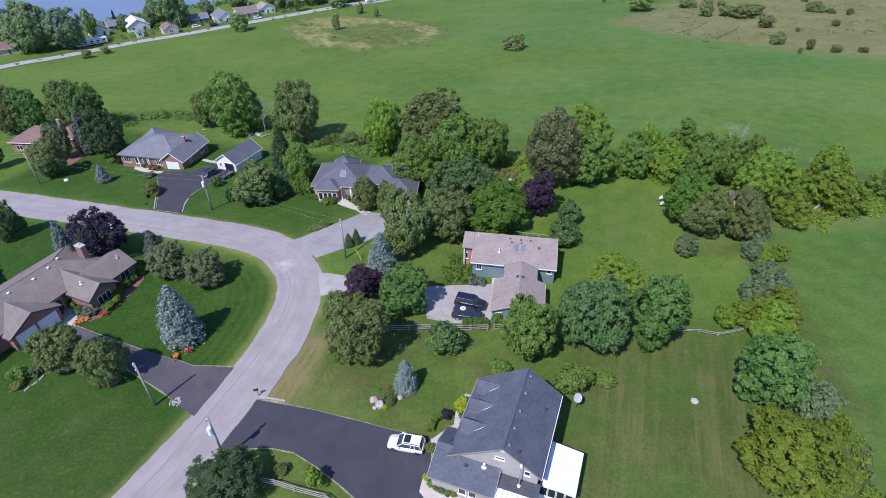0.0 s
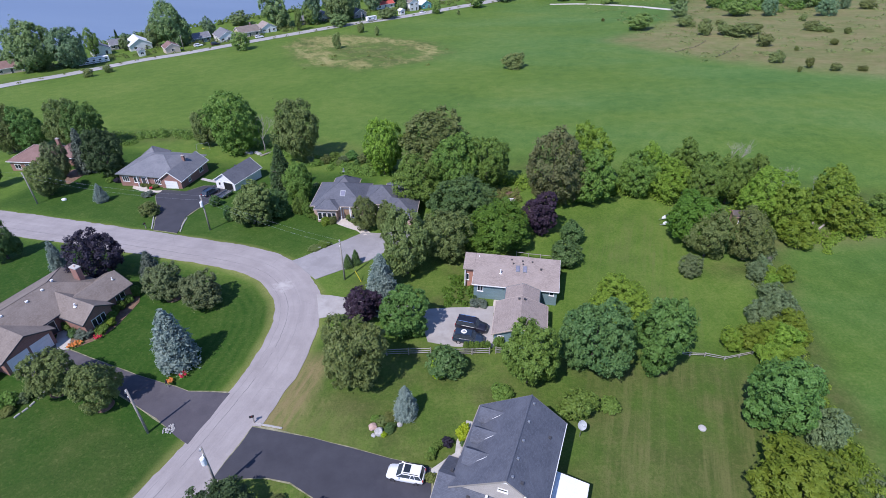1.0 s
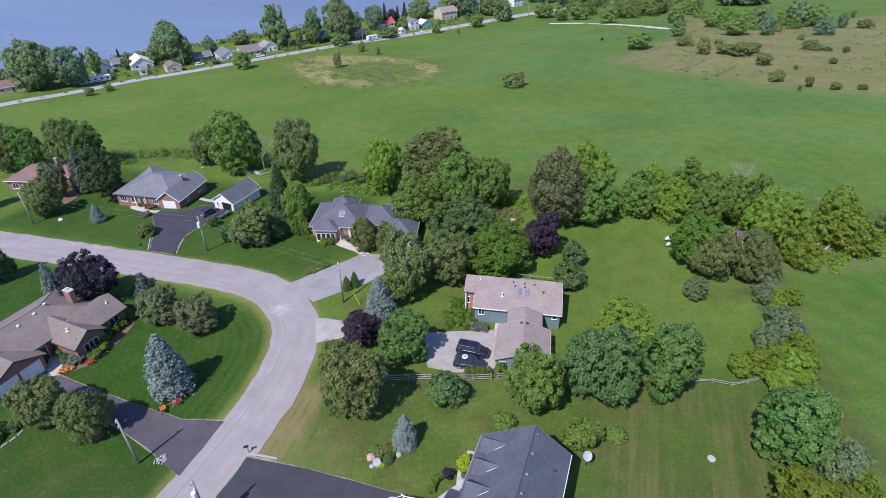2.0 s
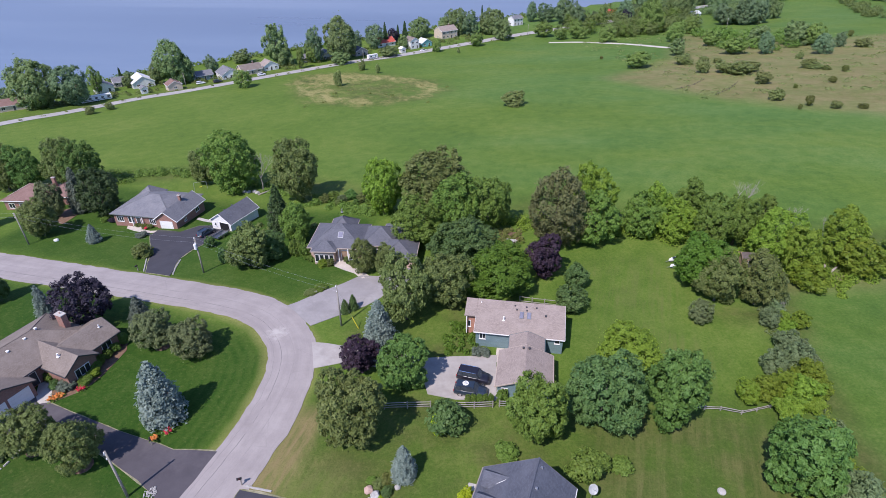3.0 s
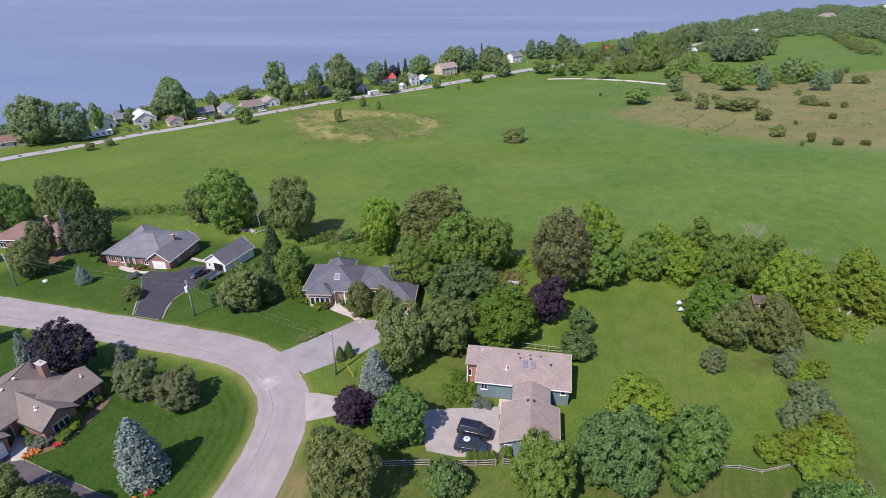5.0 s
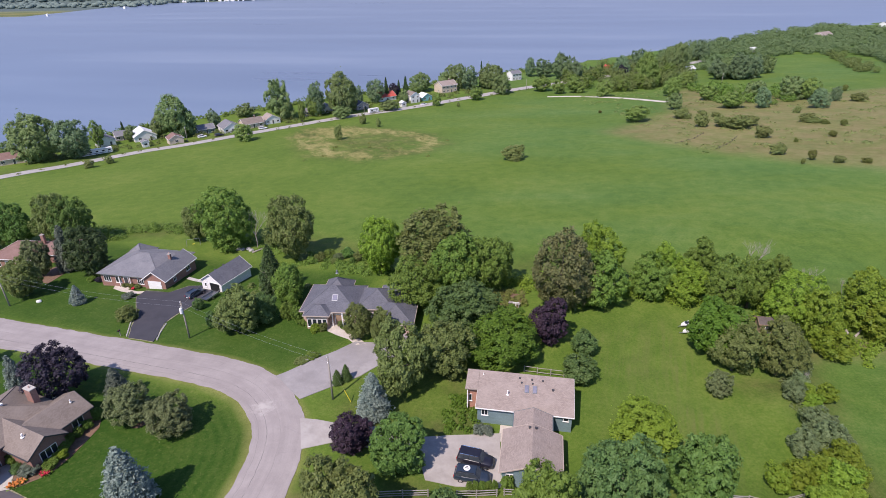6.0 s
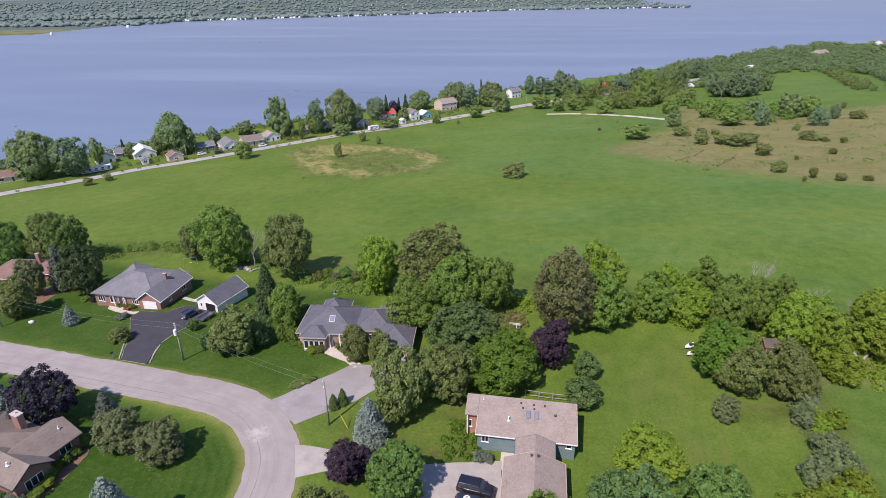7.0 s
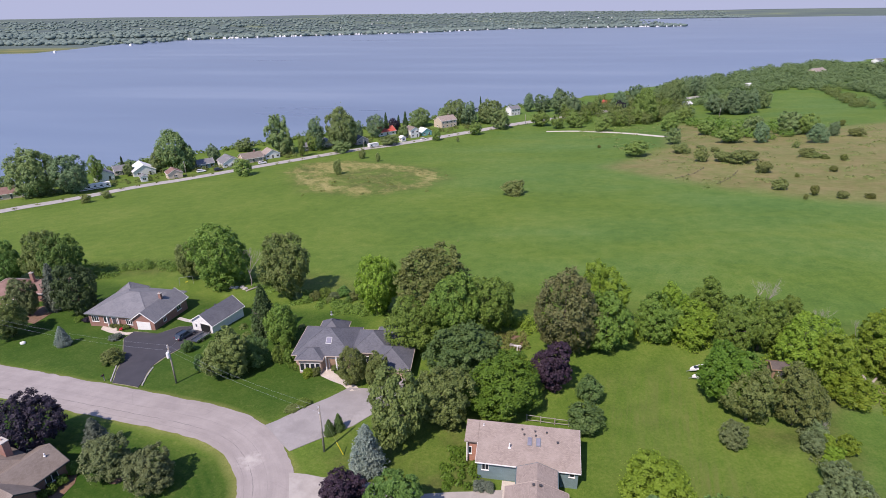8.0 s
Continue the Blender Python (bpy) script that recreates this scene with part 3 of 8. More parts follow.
def sky_backdrop():
    """Pale hazy sky low over the far hills."""
    m = bpy.data.materials.new("hazy_sky")
    m.use_nodes = True
    nt = m.node_tree
    nt.nodes.remove(nt.nodes["Principled BSDF"])
    e = nt.nodes.new("ShaderNodeEmission")
    e.inputs[0].default_value, e.inputs[1].default_value = (0.52, 0.64, 0.95, 1), 0.5
    nt.links.new(e.outputs[0], nt.nodes["Material Output"].inputs[0])
    bm = bmesh.new()
    solid(bm, [(-7000, 5300, -40), (7000, 5300, -40), (7000, 5340, -40), (-7000, 5340, -40)], [(-7000, 5300, 1200), (7000, 5300, 1200), (7000, 5340, 1200), (-7000, 5340, 1200)])
    return tagged(part("backdrop", bm, m), "pale blue hazy sky above the horizon", "sky", kind="structure")


sky_backdrop()


def spline(pts, step=1.5):
    """Points every step metres along a smooth line through pts, with the way at each."""
    p = np.array(pts, float)
    p = np.vstack([2 * p[0] - p[1], p, 2 * p[-1] - p[-2]])
    out = []
    for i in range(1, len(p) - 2):
        n = max(2, int(np.linalg.norm(p[i + 1] - p[i]) / step))
        for k in range(n):
            t = k / n
            a, b, c, d = p[i - 1], p[i], p[i + 1], p[i + 2]
            out.append(0.5 * (2 * b + (c - a) * t + (2 * a - 5 * b + 4 * c - d) * t * t + (3 * b - a - 3 * c + d) * t ** 3))
    out.append(p[-2])
    o = np.array(out)
    w = np.gradient(o, axis=0)
    return o, w / np.linalg.norm(w, axis=1)[:, None]


def ribbon(name, pts, widths, lift, material, label, category, wobble=0.15, cross=6, thick=0.12, step=0.7):
    """A road along pts with an uneven edge, lying on the ground, with a thin skirt."""
    o, w = spline(pts, step)
    n = len(o)
    wid = np.interp(np.linspace(0, 1, n), np.linspace(0, 1, len(widths)), widths)
    side = np.stack([-w[:, 1], w[:, 0]], -1)
    rng = np.random.RandomState(len(name) + n)
    wob = [np.convolve(rng.normal(size=n + 8), np.ones(3) / 3, "same")[4:-4] * wobble for _ in (0, 1)]
    rows = []
    for k in range(-1, cross + 2):
        f = min(max(k, 0), cross) / cross * 2 - 1
        e = np.where(f < 0, wob[0], wob[1]) * abs(f)
        q = o + side * (f * (wid / 2 + e))[:, None]
        z = terrain(q[:, 0], q[:, 1]) + (lift if 0 <= k <= cross else lift - thick) + 0.03 * (1 - f * f)
        rows.append(np.c_[q, z])
    v = np.stack(rows, 1)
    ii = np.arange(n * (cross + 3)).reshape(n, cross + 3)
    f = np.stack([ii[:-1, :-1], ii[:-1, 1:], ii[1:, 1:], ii[1:, :-1]], -1).reshape(-1, 4)
    me = raw_mesh(name, v.reshape(-1, 3), f, material)
    uv = np.stack(np.broadcast_arrays((np.clip(np.arange(-1, cross + 2), 0, cross) / cross * 2 - 1)[None], np.cumsum(np.r_[0, np.linalg.norm(np.diff(o, axis=0), axis=1)])[:, None]), -1).reshape(-1, 2)
    me.uv_layers.new(name="UVMap").data.foreach_set("uv", uv[f.ravel()].ravel().astype(np.float32))
    return tagged(new(name, me), label, category, kind="structure")


def slab(name, pts, lift, material, label, category, thick=0.12, kind="structure", smooth_edge=True):
    """A paved area with the outline pts, laid on the ground."""
    loop = np.array(pts, float)
    if smooth_edge:
        fine = []
        for a, b in zip(loop, np.roll(loop, -1, 0)):
            m = max(1, int(np.linalg.norm(b - a) / 2.0))
            fine += [a + (b - a) * k / m for k in range(m)]
        rng = np.random.RandomState(len(pts) * 7 + len(name))
        loop = np.array(fine) + rng.normal(size=(len(fine), 2)) * 0.06
    bm = bmesh.new()
    f = bm.faces.new([bm.verts.new((x, y, 0)) for x, y in loop])
    bmesh.ops.triangulate(bm, faces=[f])
    for _ in range(2):
        bmesh.ops.subdivide_edges(bm, edges=[e for e in bm.edges if e.calc_length() > 3], cuts=1)
        bmesh.ops.triangulate(bm, faces=bm.faces[:])
    for v in bm.verts:
        v.co.z = ground_z(v.co.x, v.co.y) + lift
    rim = [e for e in bm.edges if e.is_boundary]
    ext = bmesh.ops.extrude_edge_only(bm, edges=rim)
    for g in ext["geom"]:
        if isinstance(g, bmesh.types.BMVert):
            g.co.z -= thick
    return tagged(part(name, bm, material), label, category, kind=kind)


def paving(name, a, b, light, crack, scale=1.0):
    m, nt, p = mat(name, 0.88)
    co = nt.nodes.new("ShaderNodeTexCoord").outputs["Object"]
    f = noise_node(nt, 9.0 * scale, 5, 0.7, co)
    c = noise_node(nt, 0.35 * scale, 4, 0.6, co)
    col = ramp(nt, math_node(nt, "ADD", math_node(nt, "MULTIPLY", f, 0.4), math_node(nt, "MULTIPLY", c, 0.7)), [(0.4, a), (0.7, b)])
    pat = ramp(nt, noise_node(nt, 0.12 * scale, 5, 0.7, co), [(0.52, (0, 0, 0)), (0.66, (0.6, 0.6, 0.6))])
    col = mixc(nt, pat, col, light)
    v = nt.nodes.new("ShaderNodeTexVoronoi")
    v.feature = "DISTANCE_TO_EDGE"
    v.inputs["Scale"].default_value = 0.16 * scale
    nt.links.new(co, v.inputs["Vector"])
    ck = ramp(nt, math_node(nt, "ADD", v.outputs["Distance"], math_node(nt, "MULTIPLY", f, 0.06)), [(0.022, (0.3, 0.3, 0.3)), (0.03, (0, 0, 0))])
    col = mixc(nt, ck, col, crack)
    nt.links.new(col, p.inputs["Base Color"])
    bump(nt, p, f, 0.3, 0.01)
    return m


def street(name, a, b, dust, seam):
    """Old asphalt street: wheel tracks, a long open seam, cross cracks and dusty edges."""
    m, nt, p = mat(name, 0.88)
    tc = nt.nodes.new("ShaderNodeTexCoord")
    co, uv = tc.outputs["Object"], tc.outputs["UV"]
    sx = nt.nodes.new("ShaderNodeSeparateXYZ")
    nt.links.new(uv, sx.inputs[0])
    u = sx.outputs[0]
    f = noise_node(nt, 9.0, 5, 0.75, co)
    c = noise_node(nt, 0.3, 5, 0.65, co)
    long = noise_node(nt, 1.0, 5, 0.7, uv, stretch=(3.2, 0.05, 1))
    fac = math_node(nt, "ADD", math_node(nt, "MULTIPLY", f, 0.3), math_node(nt, "ADD", math_node(nt, "MULTIPLY", c, 0.45), math_node(nt, "MULTIPLY", long, 0.35)))
    col = ramp(nt, fac, [(0.42, a), (0.66, b)])
    wob = noise_node(nt, 0.5, 4, 0.6, co)
    for at, wide, dark in ((0.44, 0.014, 0.6), (-0.06, 0.009, 0.28), (0.74, 0.010, 0.34)):
        d = math_node(nt, "ABSOLUTE", math_node(nt, "ADD", math_node(nt, "SUBTRACT", u, at), math_node(nt, "MULTIPLY_ADD", wob, 0.12, -0.06)))
        col = mixc(nt, math_node(nt, "MULTIPLY", math_node(nt, "LESS_THAN", d, wide), math_node(nt, "MULTIPLY", ramp(nt, c, [(0.38, (0, 0, 0)), (0.5, (1, 1, 1))]), dark)), col, seam)
    v = nt.nodes.new("ShaderNodeTexVoronoi")
    v.feature = "DISTANCE_TO_EDGE"
    v.inputs["Scale"].default_value = 0.11
    nt.links.new(co, v.inputs["Vector"])
    ck = ramp(nt, math_node(nt, "ADD", v.outputs["Distance"], math_node(nt, "MULTIPLY", wob, 0.05)), [(0.022, (0.16, 0.16, 0.16)), (0.028, (0, 0, 0))])
    col = mixc(nt, ck, col, seam)
    away = nt.nodes.new("ShaderNodeVectorMath")
    away.operation = "DISTANCE"
    away.inputs[1].default_value = (-26.3, 75.8, 0.1)
    nt.links.new(co, away.inputs[0])
    spill = math_node(nt, "ADD", away.outputs["Value"], math_node(nt, "MULTIPLY", noise_node(nt, 0.9, 5, 0.7, co), 5.0))
    col = mixc(nt, ramp(nt, math_node(nt, "MULTIPLY", spill, 0.1), [(0.27, (0.75, 0.75, 0.75)), (0.44, (0, 0, 0))]), col, (0.47, 0.445, 0.42))
    rim = math_node(nt, "ADD", math_node(nt, "ABSOLUTE", u), math_node(nt, "MULTIPLY", noise_node(nt, 1.3, 5, 0.75, co), 0.24))
    col = mixc(nt, ramp(nt, rim, [(1.0, (0, 0, 0)), (1.12, (0.7, 0.7, 0.7))]), col, dust)
    nt.links.new(col, p.inputs["Base Color"])
    bump(nt, p, f, 0.3, 0.01)
    return m


STREET = street("old_street_asphalt", (0.250, 0.225, 0.220), (0.345, 0.315, 0.305), (0.30, 0.265, 0.21), (0.12, 0.112, 0.115))
ROAD = paving("worn_grey_asphalt", (0.235, 0.222, 0.222), (0.31, 0.295, 0.295), (0.37, 0.355, 0.35), (0.17, 0.16, 0.16))
ASPHALT = paving("sealed_black_asphalt", (0.036, 0.036, 0.046), (0.052, 0.052, 0.064), (0.062, 0.06, 0.072), (0.03, 0.03, 0.036))
ASPHALT_WORN = paving("grey_black_asphalt", (0.062, 0.056, 0.066), (0.088, 0.080, 0.090), (0.115, 0.105, 0.112), (0.045, 0.042, 0.048))
GRAVEL = paving("pale_gravel", (0.29, 0.27, 0.255), (0.38, 0.355, 0.335), (0.42, 0.40, 0.38), (0.25, 0.235, 0.22), 1.6)
TRACK = paving("pale_track_gravel", (0.46, 0.43, 0.37), (0.58, 0.55, 0.48), (0.62, 0.59, 0.52), (0.40, 0.37, 0.32))
FAR_ROAD = paving("pale_far_asphalt", (0.30, 0.29, 0.28), (0.38, 0.365, 0.35), (0.43, 0.41, 0.39), (0.27, 0.26, 0.25))

ribbon("road", [(-44, 10), (-38.5, 22), (-31.6, 35.5), (-27.0, 47), (-23.5, 57.5), (-22.4, 66), (-23.6, 73), (-28.4, 80), (-36, 84.5), (-49, 89), (-66, 94.8), (-84, 100.8), (-130, 116), (-200, 135)],
       [7.2, 7.2, 7.0, 7.0, 7.2, 7.6, 8.0, 8.5, 8.0, 7.6, 7.6, 8.2, 8, 8], 0.05, STREET, "worn pale grey asphalt street curving between lawns", "street")
ribbon("road_lake", [(-330, 60), (-230, 180), (-187, 240.8), (-170.6, 256.5), (-148.8, 283.0), (-131.9, 297.0), (-98.6, 330.7), (-58.0, 367.0), (-31.0, 383.6), (26.6, 429.5), (63.5, 457.7), (130, 500), (260, 590)],
       [8.5], 0.15, FAR_ROAD, "pale asphalt lakeside road behind the hay field", "road", cross=4, step=4)
ribbon("road_track", [(72, 413), (94.0, 405), (117.0, 383), (134, 356)], [4.6], 0.2, TRACK, "pale gravel farm track at the field's edge", "track", cross=2, step=4)
slab("driveway_hip", [(-26.6, 83.0), (-21.6, 77.5), (-13.5, 82.6), (-8, 88), (-5.0, 93.5), (-9, 96.2), (-12.2, 91.6), (-15.6, 92.0), (-18.4, 89.5)], 0.09, ROAD, "pale grey asphalt driveway", "driveway")
slab("driveway_gravel", [(-20.6, 73.4), (-19.2, 67.8), (-15.5, 68.8), (-8, 67.5), (-3.6, 65.5), (-2.8, 62.6), (1.0, 61.6), (6.4, 61.4), (7.0, 70.2), (-3.2, 69.8), (-9, 71.6), (-16, 72.7)], 0.08, GRAVEL, "pale gravel driveway beside the tan-roofed house", "driveway")
slab("driveway_grey", [(-23.6, 48.2), (-26.2, 41.2), (-20.5, 41.5), (-17.4, 40.8), (-14.5, 39), (-11.8, 36.9), (-8.6, 34.2), (-7, 28), (-2.0, 28), (-1.8, 36), (-2.0, 42.4), (-6.8, 43.8), (-16.0, 46.5), (-21.5, 47.9)], 0.10, ASPHALT, "freshly sealed black asphalt driveway", "driveway")
slab("driveway_brown", [(-28.0, 53.6), (-30.6, 45.8), (-36, 49.6), (-42.3, 53.6), (-49, 56.6), (-54.5, 55.6), (-57.8, 57.6), (-56.2, 62.9), (-53.1, 61.6), (-41.7, 56.8), (-33.5, 53.9)], 0.07, ASPHALT_WORN, "dark asphalt driveway with paler edges", "driveway")
slab("driveway_brick_house", [(-56.8, 96.4), (-51.4, 94.6), (-52.6, 101.4), (-51.6, 105.4), (-49.8, 109), (-46.4, 114.5), (-51.4, 117.5), (-55.0, 117.6), (-58.0, 114.8), (-63.6, 116.4), (-64.2, 113.5), (-60.2, 106)], 0.10, ASPHALT, "black asphalt driveway widening towards a garage", "driveway")


def fringe(name, pts, lift, label, out=0.16):
    """A pale gravelly fringe showing round a driveway."""
    p = np.array(pts, float)
    d0, d1 = p - np.roll(p, 1, 0), np.roll(p, -1, 0) - p
    d = d0 / np.linalg.norm(d0, axis=1)[:, None] + d1 / np.linalg.norm(d1, axis=1)[:, None]
    n = np.stack([d[:, 1], -d[:, 0]], -1)
    area = (p[:, 0] * np.roll(p[:, 1], -1) - p[:, 1] * np.roll(p[:, 0], -1)).sum()
    n *= (1 if area > 0 else -1) / (np.linalg.norm(n, axis=1)[:, None] + 1e-6)
    slab(name, [tuple(q) for q in p + n * out], lift, FRINGE, label, "driveway edge")


FRINGE = two_tone("gravelly_turf", (0.11, 0.12, 0.05), (0.32, 0.30, 0.20), 2.0, 0.7, 0.95, relief=0.3)
fringe("drive_grey_edge", [(-23.6, 48.2), (-26.2, 41.2), (-20.5, 41.5), (-17.4, 40.8), (-14.5, 39), (-11.8, 36.9), (-8.6, 34.2), (-7, 28), (-2.0, 28), (-1.8, 36), (-2.0, 42.4), (-6.8, 43.8), (-16.0, 46.5), (-21.5, 47.9)], 0.065, "pale gravelly fringe of a driveway")
fringe("drive_brown_edge", [(-28.0, 53.6), (-30.6, 45.8), (-36, 49.6), (-42.3, 53.6), (-49, 56.6), (-54.5, 55.6), (-57.8, 57.6), (-56.2, 62.9), (-53.1, 61.6), (-41.7, 56.8), (-33.5, 53.9)], 0.035, "pale gravelly fringe of a driveway")
fringe("drive_brick_house_edge", [(-56.8, 96.4), (-51.4, 94.6), (-52.6, 101.4), (-51.6, 105.4), (-49.8, 109), (-46.4, 114.5), (-51.4, 117.5), (-55.0, 117.6), (-58.0, 114.8), (-63.6, 116.4), (-64.2, 113.5), (-60.2, 106)], 0.065, "pale gravelly fringe of a driveway")




# ---- plants ----
def cards(centres, normals, size, rng, fold=0.25):
    """Pointed leaf sprays: one at each centre, facing its normal."""
    n = len(centres)
    nrm = normals / (np.linalg.norm(normals, axis=1)[:, None] + 1e-9)
    ref = rng.normal(size=(n, 3))
    a = np.cross(nrm, ref)
    a /= np.linalg.norm(a, axis=1)[:, None] + 1e-9
    b = np.cross(nrm, a)
    s = (size * rng.uniform(0.6, 1.35, n))[:, None]
    w = (rng.uniform(0.4, 0.75, n))[:, None]
    v = np.stack([centres - a * s - b * s * w, centres - a * s * 0.7 + b * s * w - nrm * s * fold, centres + a * s * 1.15], 1)
    f = np.arange(3 * n).reshape(n, 3)
    return v.reshape(-1, 3), f


def sphere_points(n, rng):
    k = np.arange(n) + 0.5
    phi, th = np.arccos(1 - 2 * k / n), math.pi * (1 + 5 ** 0.5) * k
    p = np.stack([np.cos(th) * np.sin(phi), np.sin(th) * np.sin(phi), np.cos(phi)], -1)
    p += rng.normal(size=(n, 3)) * 0.12
    return p / np.linalg.norm(p, axis=1)[:, None]


def crown_points(seed, lobes, puffs, per, size, taper=0.0, scatter=0.55):
    """A broad-leaved crown of unit radius and unit height: uneven lobes, each of many clumps of leaf sprays."""
    rng = np.random.RandomState(seed)
    d = sphere_points(lobes, rng) + rng.normal(size=(lobes, 3)) * 0.15
    d = d[d[:, 2] > -0.75]
    c = np.vstack([d * rng.uniform(0.42, 0.66, (len(d), 1)), [[0, 0, 0.0]]])
    r = np.append(rng.uniform(0.28, 0.46, len(d)), 0.64)
    if taper:
        c[:, :2] *= (1 - taper * c[:, 2:])
        r = r * (1 - taper * 0.6 * c[:, 2])
    share = np.maximum(3, puffs * 1.9 * r ** 2 / (r ** 2).sum()).astype(int)
    pc, pn = [], []
    for k in range(len(c)):
        u = sphere_points(share[k], rng)
        q = c[k] + u * r[k] * rng.uniform(0.84, 1.04, (share[k], 1))
        gap = np.linalg.norm(q[:, None] - c[None], axis=2) / r[None]
        gap[:, k] = 9
        keep = (gap.min(1) > 0.9) & (rng.uniform(size=len(q)) > 0.07)
        pc.append(q[keep])
        pn.append(u[keep])
    pc, pn = np.vstack(pc), np.vstack(pn)
    pr = rng.uniform(0.6, 1.4, len(pc)) * 1.75 / math.sqrt(len(pc))
    u = rng.normal(size=(len(pc), per, 3))
    u /= np.linalg.norm(u, axis=2)[..., None]
    u = np.where((u * pn[:, None]).sum(2)[..., None] < -0.4, -u, u)
    cs = (pc[:, None] + u * pr[:, None, None] * rng.uniform(0.35, 1.1, (len(pc), per, 1)) * (1, 1, 0.8)).reshape(-1, 3)
    ns = (u * 0.6 + pn[:, None] * 0.6 + (0, 0, 0.5) + rng.normal(size=u.shape) * scatter).reshape(-1, 3)
    m = len(cs) // 7
    fill = c[rng.randint(len(c), size=m)] * 0.9 + rng.normal(size=(m, 3)) * 0.17
    cs, ns = np.vstack([cs, fill]), np.vstack([ns, fill + (0, 0, 0.6) + rng.normal(size=(m, 3)) * 0.5])
    cs[:, :2] /= np.percentile(np.hypot(cs[:, 0], cs[:, 1]), 97.5)
    lo, hi = np.percentile(cs[:, 2], 0.5), np.percentile(cs[:, 2], 99.6)
    cs[:, 2] = (cs[:, 2] - lo) / (hi - lo) * 2 - 1
    v, f = cards(cs, ns, size, rng)
    return v * (1, 1, 0.5) + (0, 0, 0.5), f


def cone_points(seed, tiers, size, droop=0.3, belly=0.66):
    """A spruce of unit radius and unit height: whorls of drooping boughs covered with needle sprays."""
    rng = np.random.RandomState(seed)
    cs, ns = [], []
    for k in range(tiers):
        h = k / (tiers - 1)
        reach = (1 - h) ** belly * (0.72 + 0.28 * min(1, h / 0.16)) * rng.uniform(0.8, 1.08) * 0.94 + 0.03
        n = max(5, int(19 * reach) + 3)
        a0 = rng.uniform(0, 6)
        for j in range(n):
            az = a0 + 2 * math.pi * j / n + rng.normal() * 0.12
            L = reach * rng.uniform(0.62, 1.14)
            m = max(4, int(12 * L) + 3)
            t = np.linspace(0.25, 1, m)
            pts = np.stack([np.cos(az) * L * t, np.sin(az) * L * t, 0.03 + h * 0.96 - droop * 0.35 * L * t ** 1.5 + 0.03 * (t > 0.8)], -1)
            pts = np.repeat(pts, 7, 0) + rng.normal(size=(7 * m, 3)) * (0.055 * L + 0.02) * (1, 1, 0.5)
            cs.append(pts)
            ns.append(np.tile((np.cos(az) * 0.55, np.sin(az) * 0.55, 0.75), (7 * m, 1)) + rng.normal(size=(7 * m, 3)) * 0.5)
    cs, ns = np.vstack(cs), np.vstack(ns)
    tall = (1, 1, 3.2)
    v, f = cards(cs * tall, ns, size, rng, 0.35)
    v = v / tall
    v[:, 2] = np.clip(v[:, 2], 0.0, 1.02)
    return v, f


def trunk_mesh(seed, limbs=7, rise=0.75):
    """A tapered trunk of unit height with limbs that reach into the crown."""
    rng = np.random.RandomState(seed)
    bm = bmesh.new()
    tube(bm, [(0, 0, -0.03), (0.004, 0.0, 0.03), (0.01, 0.006, 0.3), (0.0, 0.012, rise)], [0.034, 0.026, 0.021, 0.006], 8)
    for k in range(limbs):
        h, az = rng.uniform(0.18, 0.5), rng.uniform(0, 6.28)
        r, up = rng.uniform(0.16, 0.27), rng.uniform(0.12, 0.3)
        c, s = math.cos(az), math.sin(az)
        tube(bm, [(0.005, 0.004, h), (c * r * 0.4, s * r * 0.4, h + up * 0.5), (c * r, s * r, h + up)], [0.013, 0.009, 0.003], 5)
    return mesh_of("trunk", bm, BARK, True)


CROWNS = {}


def crown_mesh(form, species, variant):
    key = (form, species, variant)
    if key not in CROWNS:
        seed = 11 * variant + sum(map(ord, species))
        if form == "tree":
            v, f = crown_points(seed, 15, 210, 84, 0.047)
        elif form == "big":
            v, f = crown_points(seed, 20, 290, 84, 0.038)
        elif form == "round":
            v, f = crown_points(seed, 34, 290, 84, 0.042)
        elif form == "shrub":
            v, f = crown_points(seed, 9, 75, 56, 0.078)
        elif form == "oval":
            v, f = crown_points(seed, 9, 75, 60, 0.075, 0.35)
        elif form == "far":
            v, f = crown_points(seed, 11, 90, 84, 0.056, 0.0, 0.3)
        elif form == "cone_far":
            v, f = cone_points(seed, 14, 0.12)
        else:
            v, f = cone_points(seed, 36, 0.058)
        CROWNS[key] = raw_mesh("crown", v, f, LEAF[species])
    return CROWNS[key]


TRUNKS = [trunk_mesh(s) for s in (1, 2, 3)]
pick = random.Random(5)


def tree(x, y, h, r, species, label, form="tree", name="tree", category="tree", lift=0.07, group="", trunk=True):
    """A tree or shrub at (x, y): its trunk and its crown."""
    ob = thing(name, x, y, None, pick.uniform(0, 360))
    if trunk:
        t = new("trunk", pick.choice(TRUNKS))
        t.parent, t.scale = ob, (h, h, h * 0.95)
    c = new("crown", crown_mesh(form, species, pick.randrange(3)))
    c.parent, c.location, c.scale = ob, (0, 0, h * lift), (r, r, h * (1 - lift))
    return tagged(ob, label, category, group)


